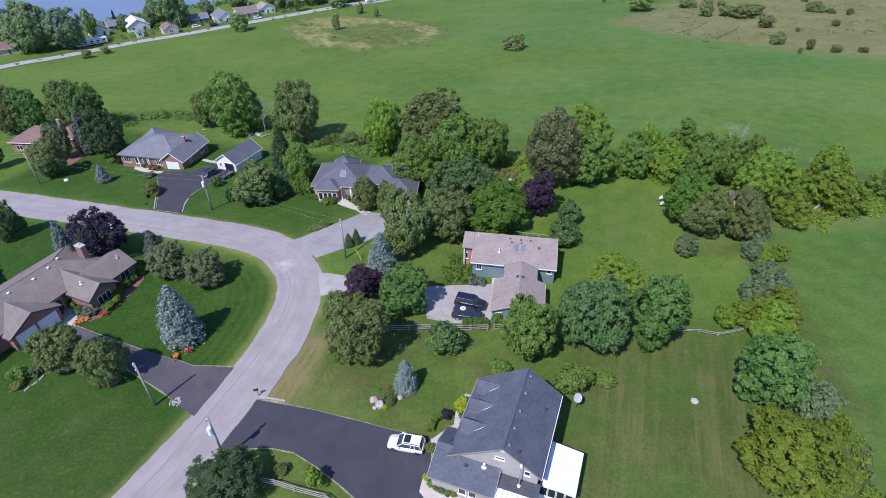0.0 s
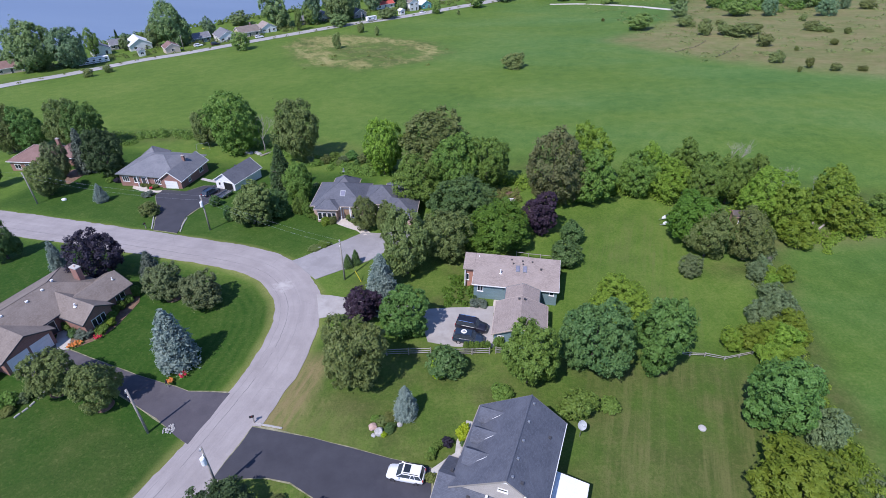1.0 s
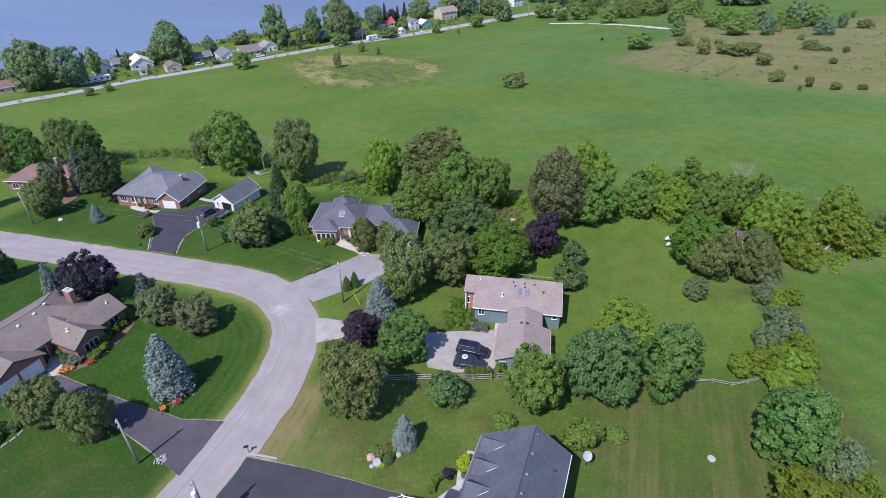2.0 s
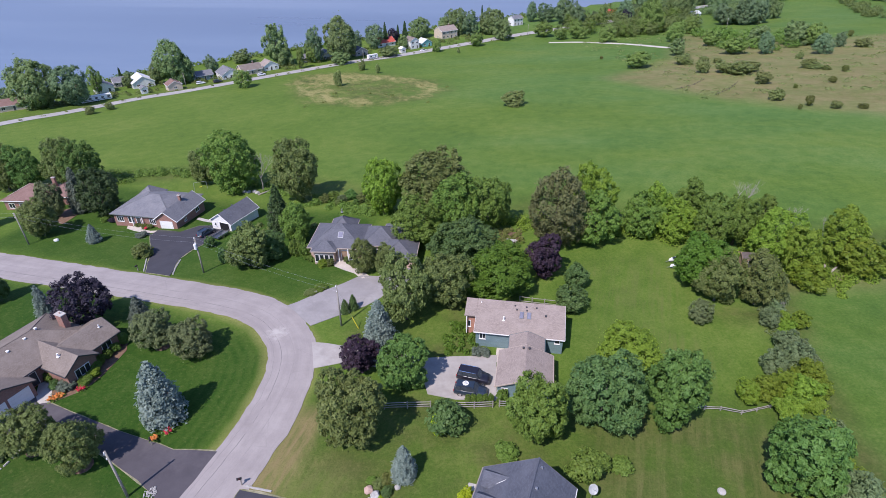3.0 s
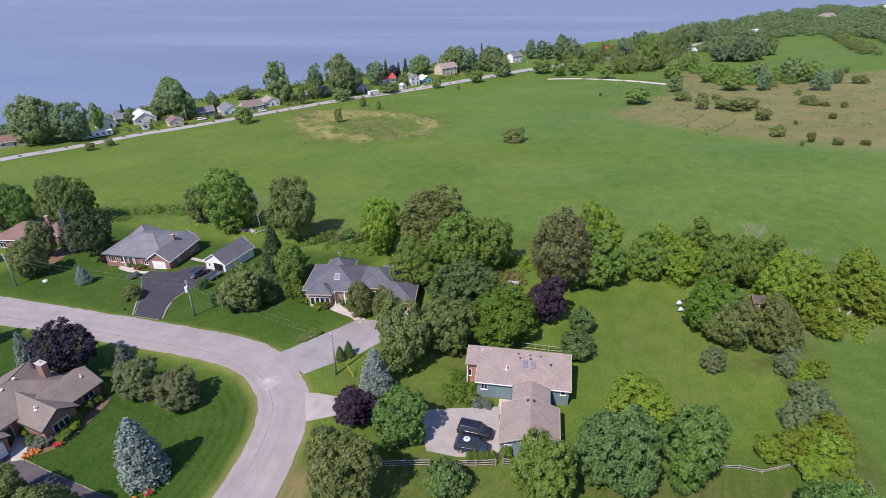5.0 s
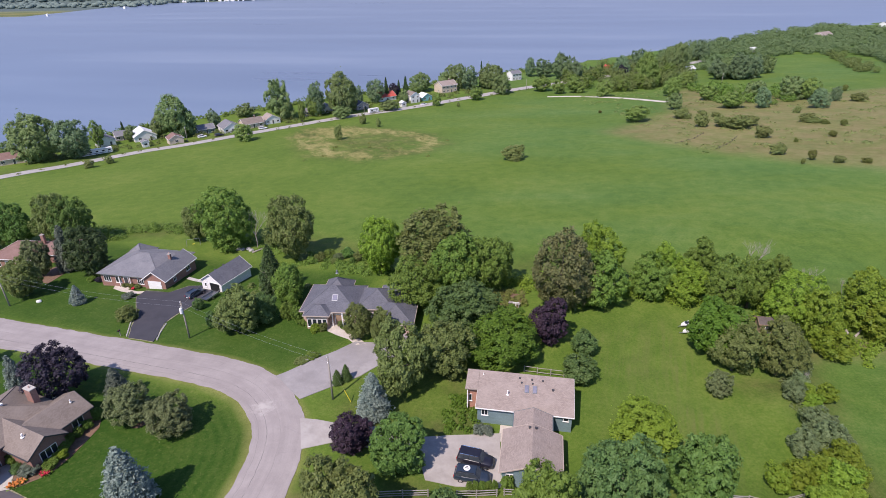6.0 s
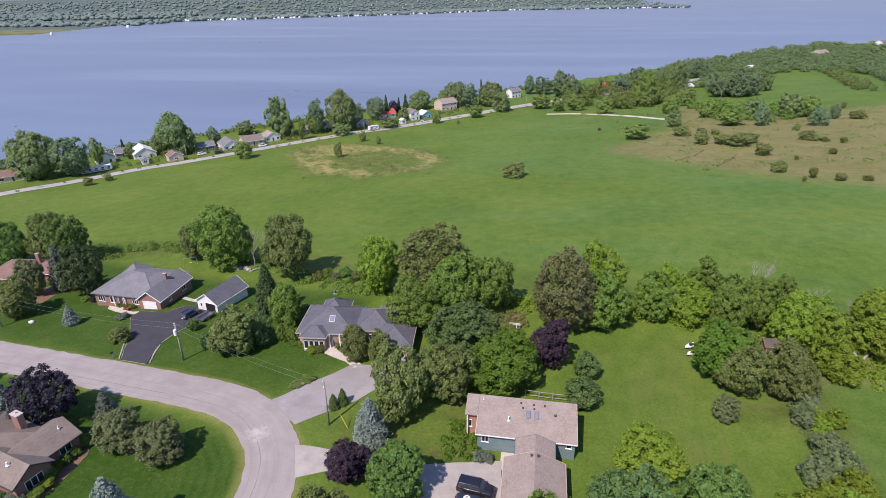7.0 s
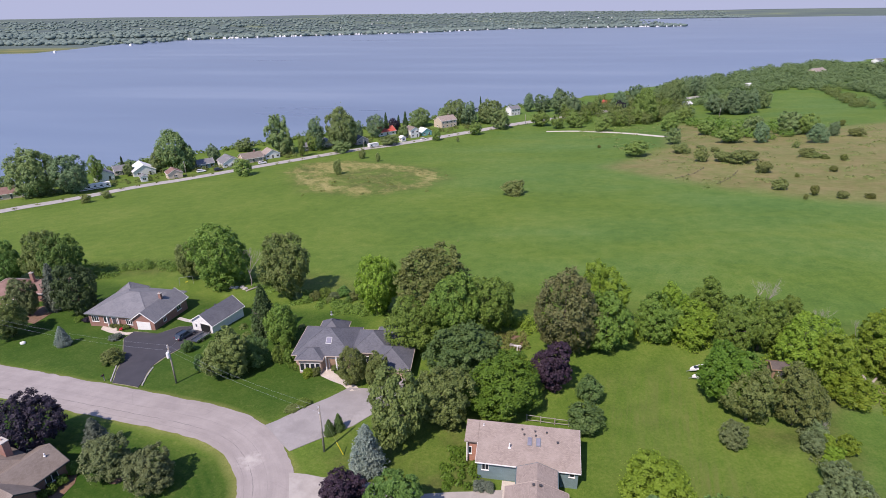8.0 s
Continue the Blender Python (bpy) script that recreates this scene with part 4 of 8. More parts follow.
def bare_tree(x, y, h, label, lean=0.0):
    """A leafless tree: a trunk that forks again and again."""
    rng = random.Random(int(x * 10 + y))
    ob = thing("bare_tree", x, y)
    bm = bmesh.new()

    def grow(p, d, length, rad, depth):
        q = p + d * length
        tube(bm, [p, (p + q) / 2 + Vector((rng.uniform(-1, 1), rng.uniform(-1, 1), 0)) * length * 0.05, q], [rad, rad * 0.85, rad * 0.65], 6 if depth > 2 else 4)
        if depth == 0:
            return
        for _ in range(3 if depth > 1 else 2):
            w = Vector((rng.uniform(-1, 1), rng.uniform(-1, 1), rng.uniform(-0.1, 0.9)))
            grow(q, (d * 0.9 + w * 0.62).normalized(), length * rng.uniform(0.6, 0.82), rad * 0.55, depth - 1)

    grow(Vector((0, 0, -0.1)), Vector((lean, 0, 1)).normalized(), h * 0.26, h * 0.013, 5)
    part("trunk", bm, PALE_BARK, ob)
    return tagged(ob, label, "tree")


def cedar_column(x, y, h, r, label, group=""):
    return tree(x, y, h, r, "green", label, "oval", "cedar_shrub", "shrub", 0.0, group, trunk=False)


def leaf_stuff(name, rows, species, label, category, size=0.3, per=26, seed=3, squat=0.8):
    """Low undergrowth nobody could count: many leafy clumps along or inside rows of (x, y, spread, height)."""
    rng = np.random.RandomState(seed)
    vs, fs, n = [], [], 0
    for x, y, s, h in rows:
        u = rng.normal(size=(per, 3))
        u /= np.linalg.norm(u, axis=1)[:, None]
        u[:, 2] = np.abs(u[:, 2])
        c = u * (s, s, h * 0.9) * rng.uniform(0.7, 1.05, (per, 1)) + (x, y, ground_z(x, y) + 0.05)
        v, f = cards(c, u + (0, 0, 0.4) + rng.normal(size=(per, 3)) * 0.4, size, rng)
        vs.append(v)
        fs.append(f + n)
        n += len(v)
    return tagged(new(name, raw_mesh(name, np.vstack(vs), np.vstack(fs), LEAF[species])), label, category, kind="stuff")


def along(pts, every, width, spread, height, seed):
    """Clump places strewn along a line."""
    rng = random.Random(seed)
    o, _ = spline(pts, every)
    return [(x + rng.gauss(0, width), y + rng.gauss(0, width), spread * rng.uniform(0.6, 1.3), height * rng.uniform(0.5, 1.4)) for x, y in o]




# ---- buildings: parts ----
def wall_map(side, plane):
    """From (along, out, up) on a wall to the house's own axes."""
    return {"S": lambda u, d, z: (u, plane - d, z), "N": lambda u, d, z: (u, plane + d, z),
            "E": lambda u, d, z: (plane + d, u, z), "W": lambda u, d, z: (plane - d, u, z)}[side]


def wbox(bm, f, u0, u1, d0, d1, z0, z1):
    solid(bm, [f(u, d, z0) for u, d in ((u0, d0), (u1, d0), (u1, d1), (u0, d1))], [f(u, d, z1) for u, d in ((u0, d0), (u1, d0), (u1, d1), (u0, d1))])


def window(house, side, plane, u, z, w, h, lights=2, frame_mat=None, sill=True):
    f = wall_map(side, plane)
    bm = bmesh.new()
    e = 0.065
    for a, b, c, d in ((u - w / 2, u + w / 2, z, z + e), (u - w / 2, u + w / 2, z + h - e, z + h), (u - w / 2, u - w / 2 + e, z + e, z + h - e), (u + w / 2 - e, u + w / 2, z + e, z + h - e)):
        wbox(bm, f, a, b, -0.05, 0.07, c, d)
    for k in range(1, lights):
        m = u - w / 2 + w * k / lights
        wbox(bm, f, m - 0.035, m + 0.035, -0.05, 0.055, z + e, z + h - e)
    win = part("window", bm, frame_mat or WHITE, house)
    for k in range(lights):
        bm = bmesh.new()
        wbox(bm, f, u - w / 2 + w * k / lights + 0.05, u - w / 2 + w * (k + 1) / lights - 0.05, -0.03, 0.02, z + 0.06, z + h - 0.06)
        part("pane", bm, GLASS, win)
    if sill:
        bm = bmesh.new()
        wbox(bm, f, u - w / 2 - 0.06, u + w / 2 + 0.06, -0.04, 0.14, z - 0.05, z)
        part("sill", bm, frame_mat or WHITE, win)
    return win


def door(house, side, plane, u, z, w=0.95, h=2.05, material=None):
    f = wall_map(side, plane)
    bm = bmesh.new()
    wbox(bm, f, u - w / 2 - 0.09, u - w / 2, -0.04, 0.08, z, z + h + 0.09)
    wbox(bm, f, u + w / 2, u + w / 2 + 0.09, -0.04, 0.08, z, z + h + 0.09)
    wbox(bm, f, u - w / 2, u + w / 2, -0.04, 0.08, z + h, z + h + 0.09)
    d = part("door", bm, WHITE, house)
    bm = bmesh.new()
    wbox(bm, f, u - w / 2, u + w / 2, -0.03, 0.03, z, z + h)
    part("leaf", bm, material or TRIM_DARK, d)
    bm = bmesh.new()
    wbox(bm, f, u + w / 2 - 0.14, u + w / 2 - 0.08, 0.03, 0.08, z + 0.95, z + 1.08)
    part("handle", bm, CHROME, d)


def garage_door(house, side, plane, u, z, w, h=2.1, panels=4, material=None):
    f = wall_map(side, plane)
    bm = bmesh.new()
    wbox(bm, f, u - w / 2 - 0.1, u - w / 2, -0.04, 0.07, z, z + h + 0.1)
    wbox(bm, f, u + w / 2, u + w / 2 + 0.1, -0.04, 0.07, z, z + h + 0.1)
    wbox(bm, f, u - w / 2, u + w / 2, -0.04, 0.07, z + h, z + h + 0.1)
    d = part("garage_door", bm, WHITE, house)
    for k in range(panels):
        bm = bmesh.new()
        wbox(bm, f, u - w / 2, u + w / 2, -0.03, 0.03, z + h * k / panels + 0.012, z + h * (k + 1) / panels - 0.012)
        part("panel", bm, material or WHITE, d)


def gable_walls(bm, x0, x1, y0, y1, z0, eave, ridge, axis):
    if axis == "y":
        xm = (x0 + x1) / 2
        ring = [(x0, z0), (x1, z0), (x1, eave), (xm, ridge), (x0, eave)]
        solid(bm, [(x, y0, z) for x, z in ring], [(x, y1, z) for x, z in ring])
    else:
        ym = (y0 + y1) / 2
        ring = [(y0, z0), (y1, z0), (y1, eave), (ym, ridge), (y0, eave)]
        solid(bm, [(x0, y, z) for y, z in ring], [(x1, y, z) for y, z in ring])


def finish(ob):
    slope_uv(ob.data)
    return ob


def slope_slab(bm, a, b, c, d, thick):
    top = [Vector(p) for p in (a, b, c, d)]
    solid(bm, [p - Vector((0, 0, thick)) for p in top], top)


def gable_wing(house, x0, x1, y0, y1, z0, eave, ridge, axis, wall_mat, roof_mat, over=0.4, thick=0.16, trim=None, ends=(0.35, 0.35)):
    """A wing under a gable roof: wall, roof, fascia and gutters. eave and ridge: heights of the roof's top face at the wall and at the ridge."""
    bm = bmesh.new()
    gable_walls(bm, x0, x1, y0, y1, z0, eave - thick, ridge - thick, axis)
    finish(part("wall", bm, wall_mat, house))
    bm = bmesh.new()
    half = (y1 - y0) / 2 if axis == "x" else (x1 - x0) / 2
    slope = (ridge - eave) / half
    lo = eave - over * slope
    if axis == "x":
        ym, a, b = (y0 + y1) / 2, x0 - ends[0], x1 + ends[1]
        slope_slab(bm, (a, y0 - over, lo), (b, y0 - over, lo), (b, ym, ridge), (a, ym, ridge), thick)
        slope_slab(bm, (a, ym, ridge), (b, ym, ridge), (b, y1 + over, lo), (a, y1 + over, lo), thick)
        for y, s in ((y0 - over, -1), (y1 + over, 1)):
            part("gutter", boxes((a, b, min(y, y + s * 0.1), max(y, y + s * 0.1), lo - thick - 0.03, lo - 0.03)), trim or WHITE, house)
    else:
        xm, a, b = (x0 + x1) / 2, y0 - ends[0], y1 + ends[1]
        slope_slab(bm, (x0 - over, a, lo), (xm, a, ridge), (xm, b, ridge), (x0 - over, b, lo), thick)
        slope_slab(bm, (xm, a, ridge), (x1 + over, a, lo), (x1 + over, b, lo), (xm, b, ridge), thick)
        for x, s in ((x0 - over, -1), (x1 + over, 1)):
            part("gutter", boxes((min(x, x + s * 0.1), max(x, x + s * 0.1), a, b, lo - thick - 0.03, lo - 0.03)), trim or WHITE, house)
    roof = finish(part("roof", bm, roof_mat, house))
    for e in (a, b):
        for s in (-1, 1):
            rb = bmesh.new()
            o, w = (over + half) * s, 0.03
            if axis == "x":
                solid(rb, [(e - w, ym + o, lo - thick - 0.02), (e + w, ym + o, lo - thick - 0.02), (e + w, ym, ridge - thick - 0.02), (e - w, ym, ridge - thick - 0.02)],
                      [(e - w, ym + o, lo + 0.012), (e + w, ym + o, lo + 0.012), (e + w, ym, ridge + 0.012), (e - w, ym, ridge + 0.012)])
            else:
                solid(rb, [(xm + o, e - w, lo - thick - 0.02), (xm + o, e + w, lo - thick - 0.02), (xm, e + w, ridge - thick - 0.02), (xm, e - w, ridge - thick - 0.02)],
                      [(xm + o, e - w, lo + 0.012), (xm + o, e + w, lo + 0.012), (xm, e + w, ridge + 0.012), (xm, e - w, ridge + 0.012)])
            part("bargeboard", rb, trim or WHITE, house)
    return roof


def hip_roof(house, x0, x1, y0, y1, eave, ridge, roof_mat, over=0.45, thick=0.16, trim=None):
    a, b, c, d = x0 - over, x1 + over, y0 - over, y1 + over
    w = min(b - a, d - c) / 2
    if b - a >= d - c:
        r = [((a + w), (c + d) / 2, ridge), ((b - w), (c + d) / 2, ridge)]
    else:
        r = [((a + b) / 2, c + w, ridge), ((a + b) / 2, d - w, ridge)]
    bm = bmesh.new()
    e = [bm.verts.new(p) for p in ((a, c, eave), (b, c, eave), (b, d, eave), (a, d, eave))]
    u = [bm.verts.new((v.co.x, v.co.y, eave - thick)) for v in e]
    p, q = bm.verts.new(r[0]), bm.verts.new(r[1])
    if b - a >= d - c:
        faces = [(e[0], e[1], q, p), (e[1], e[2], q), (e[2], e[3], p, q), (e[3], e[0], p)]
    else:
        faces = [(e[0], e[1], p), (e[1], e[2], q, p), (e[2], e[3], q), (e[3], e[0], p, q)]
    for f in faces:
        bm.faces.new(f)
    bm.faces.new(u)
    for k in range(4):
        bm.faces.new((e[k], e[(k + 1) % 4], u[(k + 1) % 4], u[k]))
    finish(part("roof", bm, roof_mat, house))
    g = 0.09
    for q in ((a - g, b + g, c - g, c), (a - g, b + g, d, d + g), (a - g, a, c, d), (b, b + g, c, d)):
        part("gutter", boxes((*q, eave - thick, eave - 0.02)), trim or WHITE, house)
    lines = [((x, y, eave), min(r, key=lambda t: (t[0] - x) ** 2 + (t[1] - y) ** 2)) for x, y in ((a, c), (b, c), (b, d), (a, d))]
    if (Vector(r[0]) - Vector(r[1])).length > 0.3:
        lines.append((r[0], r[1]))
    for p0, p1 in lines:
        rc = bmesh.new()
        tube(rc, [p0, p1], [0.07, 0.07], 5)
        finish(part("ridge_cap", rc, roof_mat, house))


def hip_wing(house, x0, x1, y0, y1, z0, eave, ridge, wall_mat, roof_mat, over=0.45, trim=None):
    bm = boxes((x0, x1, y0, y1, z0, eave - 0.14))
    finish(part("wall", bm, wall_mat, house))
    hip_roof(house, x0, x1, y0, y1, eave, ridge, roof_mat, over, trim=trim)


def roof_vent(house, x, y, z, size=0.3, material=None):
    bm = boxes((x - size / 2, x + size / 2, y - size / 2, y + size / 2, z - 0.15, z + 0.12), (x - size * 0.65, x + size * 0.65, y - size * 0.65, y + size * 0.65, z + 0.12, z + 0.17), bevel=0.02)
    part("roof_vent", bm, material or TRIM_DARK, house)


def vent_pipe(house, x, y, z, h=0.6, r=0.06, material=None):
    bm = bmesh.new()
    tube(bm, [(x, y, z - 0.2), (x, y, z + h)], [r, r], 10)
    tube(bm, [(x, y, z - 0.02), (x, y, z + 0.06)], [r * 2.2, r * 1.3], 10)
    part("vent_pipe", bm, material or WHITE, house)


def chimney(house, x, y, z0, z1, w=0.8, d=0.6, material=None):
    c = part("chimney", boxes((x - w / 2, x + w / 2, y - d / 2, y + d / 2, z0, z1)), material or BRICK, house)
    finish(c)
    part("cap", boxes((x - w / 2 - 0.08, x + w / 2 + 0.08, y - d / 2 - 0.08, y + d / 2 + 0.08, z1, z1 + 0.12), bevel=0.02), CONCRETE, c)
    bm = bmesh.new()
    tube(bm, [(x, y, z1 + 0.1), (x, y, z1 + 0.4)], [0.12, 0.1], 10)
    part("flue", bm, PINK_STONE, c)


def skylight(house, x, y, z, w, d, slope, frame_material=None):
    """A framed roof window lying in a slope that rises with y."""
    bm, pb = bmesh.new(), bmesh.new()
    dz = slope * d / 2
    for b_, e0, h in ((bm, 0.0, 0.10), (pb, 0.09, 0.115)):
        q = [(x - w / 2 + e0, y - d / 2 + e0, z - dz + e0 * slope), (x + w / 2 - e0, y - d / 2 + e0, z - dz + e0 * slope), (x + w / 2 - e0, y + d / 2 - e0, z + dz - e0 * slope), (x - w / 2 + e0, y + d / 2 - e0, z + dz - e0 * slope)]
        solid(b_, [(a, b, c - 0.05) for a, b, c in q], [(a, b, c + h) for a, b, c in q])
    s = part("skylight", bm, frame_material or GALV, house)
    part("pane", pb, SKYLIGHT_GLASS, s)


# ---- houses ----
def grey_house():
    h = thing("house", 6.376, 40.296, 0.0, -20.3)
    tagged(h, "taupe-sided house with slate grey roof and three dormers", "house")
    # main block: the west slope runs lower than the east one
    xw, xe, xr, y0, y1, zw, ze, zr, t = -5.2, 4.7, 0.6, -4.7, 6.3, 4.05, 5.0, 8.0, 0.18
    bm = bmesh.new()
    ring = [(-4.8, -0.3), (4.3, -0.3), (4.3, 5.1), (xr, zr - t - 0.02), (-4.8, 4.1)]
    solid(bm, [(x, y0 + 0.4, z) for x, z in ring], [(x, y1 - 0.4, z) for x, z in ring])
    finish(part("wall", bm, TAUPE, h))
    bm = bmesh.new()
    slope_slab(bm, (xw, y0, zw), (xr, y0, zr), (xr, y1, zr), (xw, y1, zw), t)
    slope_slab(bm, (xr, y0, zr), (xe, y0, ze), (xe, y1, ze), (xr, y1, zr), t)
    finish(part("roof", bm, SLATE, h))
    bm = bmesh.new()
    tube(bm, [(xr, y0, zr), (xr, y1, zr)], [0.1, 0.1], 6)
    finish(part("ridge_cap", bm, SLATE, h))
    part("gutter", boxes((xe, xe + 0.08, y0, y1, ze - 0.2, ze - 0.04)), WHITE, h)
    part("gutter", boxes((xw - 0.12, xw, y0 + 4.2, y1, zw - 0.22, zw - 0.05)), TAUPE, h)
    for y in (y0, y1):
        for xa, za in ((xw, zw), (xe, ze)):
            bm = bmesh.new()
            solid(bm, [(xa, y - 0.05, za - t - 0.03), (xa, y + 0.05, za - t - 0.03), (xr, y + 0.05, zr - t - 0.03), (xr, y - 0.05, zr - t - 0.03)],
                  [(xa, y - 0.05, za - 0.03), (xa, y + 0.05, za - 0.03), (xr, y + 0.05, zr - 0.03), (xr, y - 0.05, zr - 0.03)])
            part("bargeboard", bm, TAUPE, h)
    part("gable_panel", boxes((0.1, 1.1, y0 + 0.33, y0 + 0.4, 7.0, 7.45)), WHITE, h)
    # dormers on the west slope
    for yd in (4.3, 1.5, -1.3):
        d = part("dormer", boxes((-4.3, -2.6, yd - 0.72, yd + 0.72, 4.4, 5.3)), TAUPE, h)
        finish(d)
        bm = bmesh.new()
        slope_slab(bm, (-4.6, yd - 1.1, 5.05), (-3.6, yd - 1.1, 5.05), (-1.75, yd, 6.3), (-4.6, yd, 6.3), 0.1)
        slope_slab(bm, (-4.6, yd, 6.3), (-1.75, yd, 6.3), (-3.6, yd + 1.1, 5.05), (-4.6, yd + 1.1, 5.05), 0.1)
        finish(part("dormer_roof", bm, SLATE, d))
        bm = bmesh.new()
        tube(bm, [(-4.0, yd - 1.08, 5.0), (-1.85, yd - 0.04, 6.28)], [0.025, 0.025], 5)
        part("valley_flashing", bm, WHITE, d)
        bm = bmesh.new()
        solid(bm, [(-4.31, yd - 0.72, 5.2), (-4.31, yd + 0.72, 5.2), (-4.31, yd, 6.1)], [(-4.25, yd - 0.72, 5.2), (-4.25, yd + 0.72, 5.2), (-4.25, yd, 6.1)])
        part("gable_panel", bm, WHITE, d)
        window(h, "W", -4.3, yd, 4.5, 0.9, 0.75)
    for y in (5.4, 2.9, 0.4, -1.8, -3.9):
        roof_vent(h, 1.05, y, 7.68, 0.2, GALV)
    for x, y in ((3.4, 3.0), (2.0, -3.8)):
        roof_vent(h, x, y, zr - (x - xr) * 0.73, 0.25)
    f = wall_map("S", y0 + 0.4)
    window(h, "S", y0 + 0.4, 0.3, 5.55, 1.0, 0.4, 1)
    window(h, "S", y0 + 0.4, 3.2, 4.3, 0.6, 0.7, 1)
    window(h, "E", 4.3, 3.5, 3.0, 1.4, 1.3)
    window(h, "E", 4.3, -1.5, 3.0, 1.4, 1.3)
    window(h, "N", y1 - 0.4, -1.0, 1.0, 1.6, 1.3)
    # garage wing
    gable_wing(h, -6.3, 0.2, -6.5, -0.8, -0.3, 2.95, 4.4, "x", TAUPE, SLATE, 0.4, trim=TAUPE)
    window(h, "S", -6.5, -2.9, 0.9, 0.85, 1.1, 1)
    window(h, "S", -6.5, -1.8, 0.9, 0.85, 1.1, 1)
    garage_door(h, "W", -6.3, -3.6, 0.0, 4.6)
    vent_pipe(h, -1.2, -4.6, 3.9, 0.5, 0.14, WHITE_METAL)
    roof_vent(h, -3.0, -5.0, 3.7, 0.26)
    roof_vent(h, -5.4, -2.9, 4.15, 0.26)
    door(h, "W", -4.8, 0.5, 0.15)
    # low link roof, white patio roof and white sunroom
    bm = bmesh.new()
    slope_slab(bm, (0.3, -5.7, 3.05), (4.7, -5.7, 3.05), (4.7, -4.2, 3.35), (0.3, -4.2, 3.35), 0.15)
    finish(part("roof", bm, SLATE_DARK, h))
    finish(part("wall", boxes((0.6, 4.3, -5.4, -4.3, -0.3, 2.85)), TAUPE, h))
    for k in range(9):
        x = 0.25 + k * 0.5
        bm = bmesh.new()
        slope_slab(bm, (x, -11.0, 2.2), (x + 0.47, -11.0, 2.2), (x + 0.47, -5.72, 2.9), (x, -5.72, 2.9), 0.05)
        part("roof_panel", bm, WHITE_METAL, h)
    for x in (0.0, 4.1):
        part("post", boxes((x - 0.06, x + 0.06, -10.8, -10.68, 0.0, 2.15)), WHITE, h)
    bm = bmesh.new()
    slope_slab(bm, (4.78, -3.9, 2.95), (8.2, -3.9, 2.45), (8.2, 1.5, 2.45), (4.78, 1.5, 2.95), 0.1)
    part("sunroom_roof", bm, WHITE_METAL, h, "white panelled sunroom roof")
    for k in range(1, 6):
        y = -3.9 + k * 0.9
        bm = bmesh.new()
        slope_slab(bm, (4.8, y - 0.025, 2.98), (8.2, y - 0.025, 2.48), (8.2, y + 0.025, 2.48), (4.8, y + 0.025, 2.98), 0.03)
        part("roof_rib", bm, WHITE, h)
    part("sunroom_wall", boxes((4.4, 8.0, -3.7, 1.3, -0.3, 0.8)), WHITE, h)
    for k in range(4):
        window(h, "S", -3.7, 4.95 + k * 0.88, 0.85, 0.84, 1.55, 1, sill=False)
    for k in range(5):
        window(h, "E", 8.0, -3.2 + k * 1.0, 0.85, 0.95, 1.5, 1, sill=False)
    part("sunroom_core", boxes((4.4, 7.9, -3.6, 1.2, 0.8, 2.35)), TRIM_DARK, h)
    # antenna mast
    m = bmesh.new()
    tube(m, [(2.6, -4.95, 3.0), (2.6, -4.95, 5.2), (2.6, -4.95, 6.4)], [0.09, 0.08, 0.06], 8)
    part("antenna_mast", m, GALV, h, "slender grey antenna mast")
    m = bmesh.new()
    tube(m, [(2.6, -4.95, 6.4), (2.6, -4.95, 6.7)], [0.17, 0.13], 12)
    part("aerial", m, WHITE_METAL, h)
    m = bmesh.new()
    tube(m, [(2.6, -5.0, 3.02), (2.6, -4.95, 3.5)], [0.28, 0.08], 6)
    part("mast_base", m, WHITE_METAL, h)


grey_house()


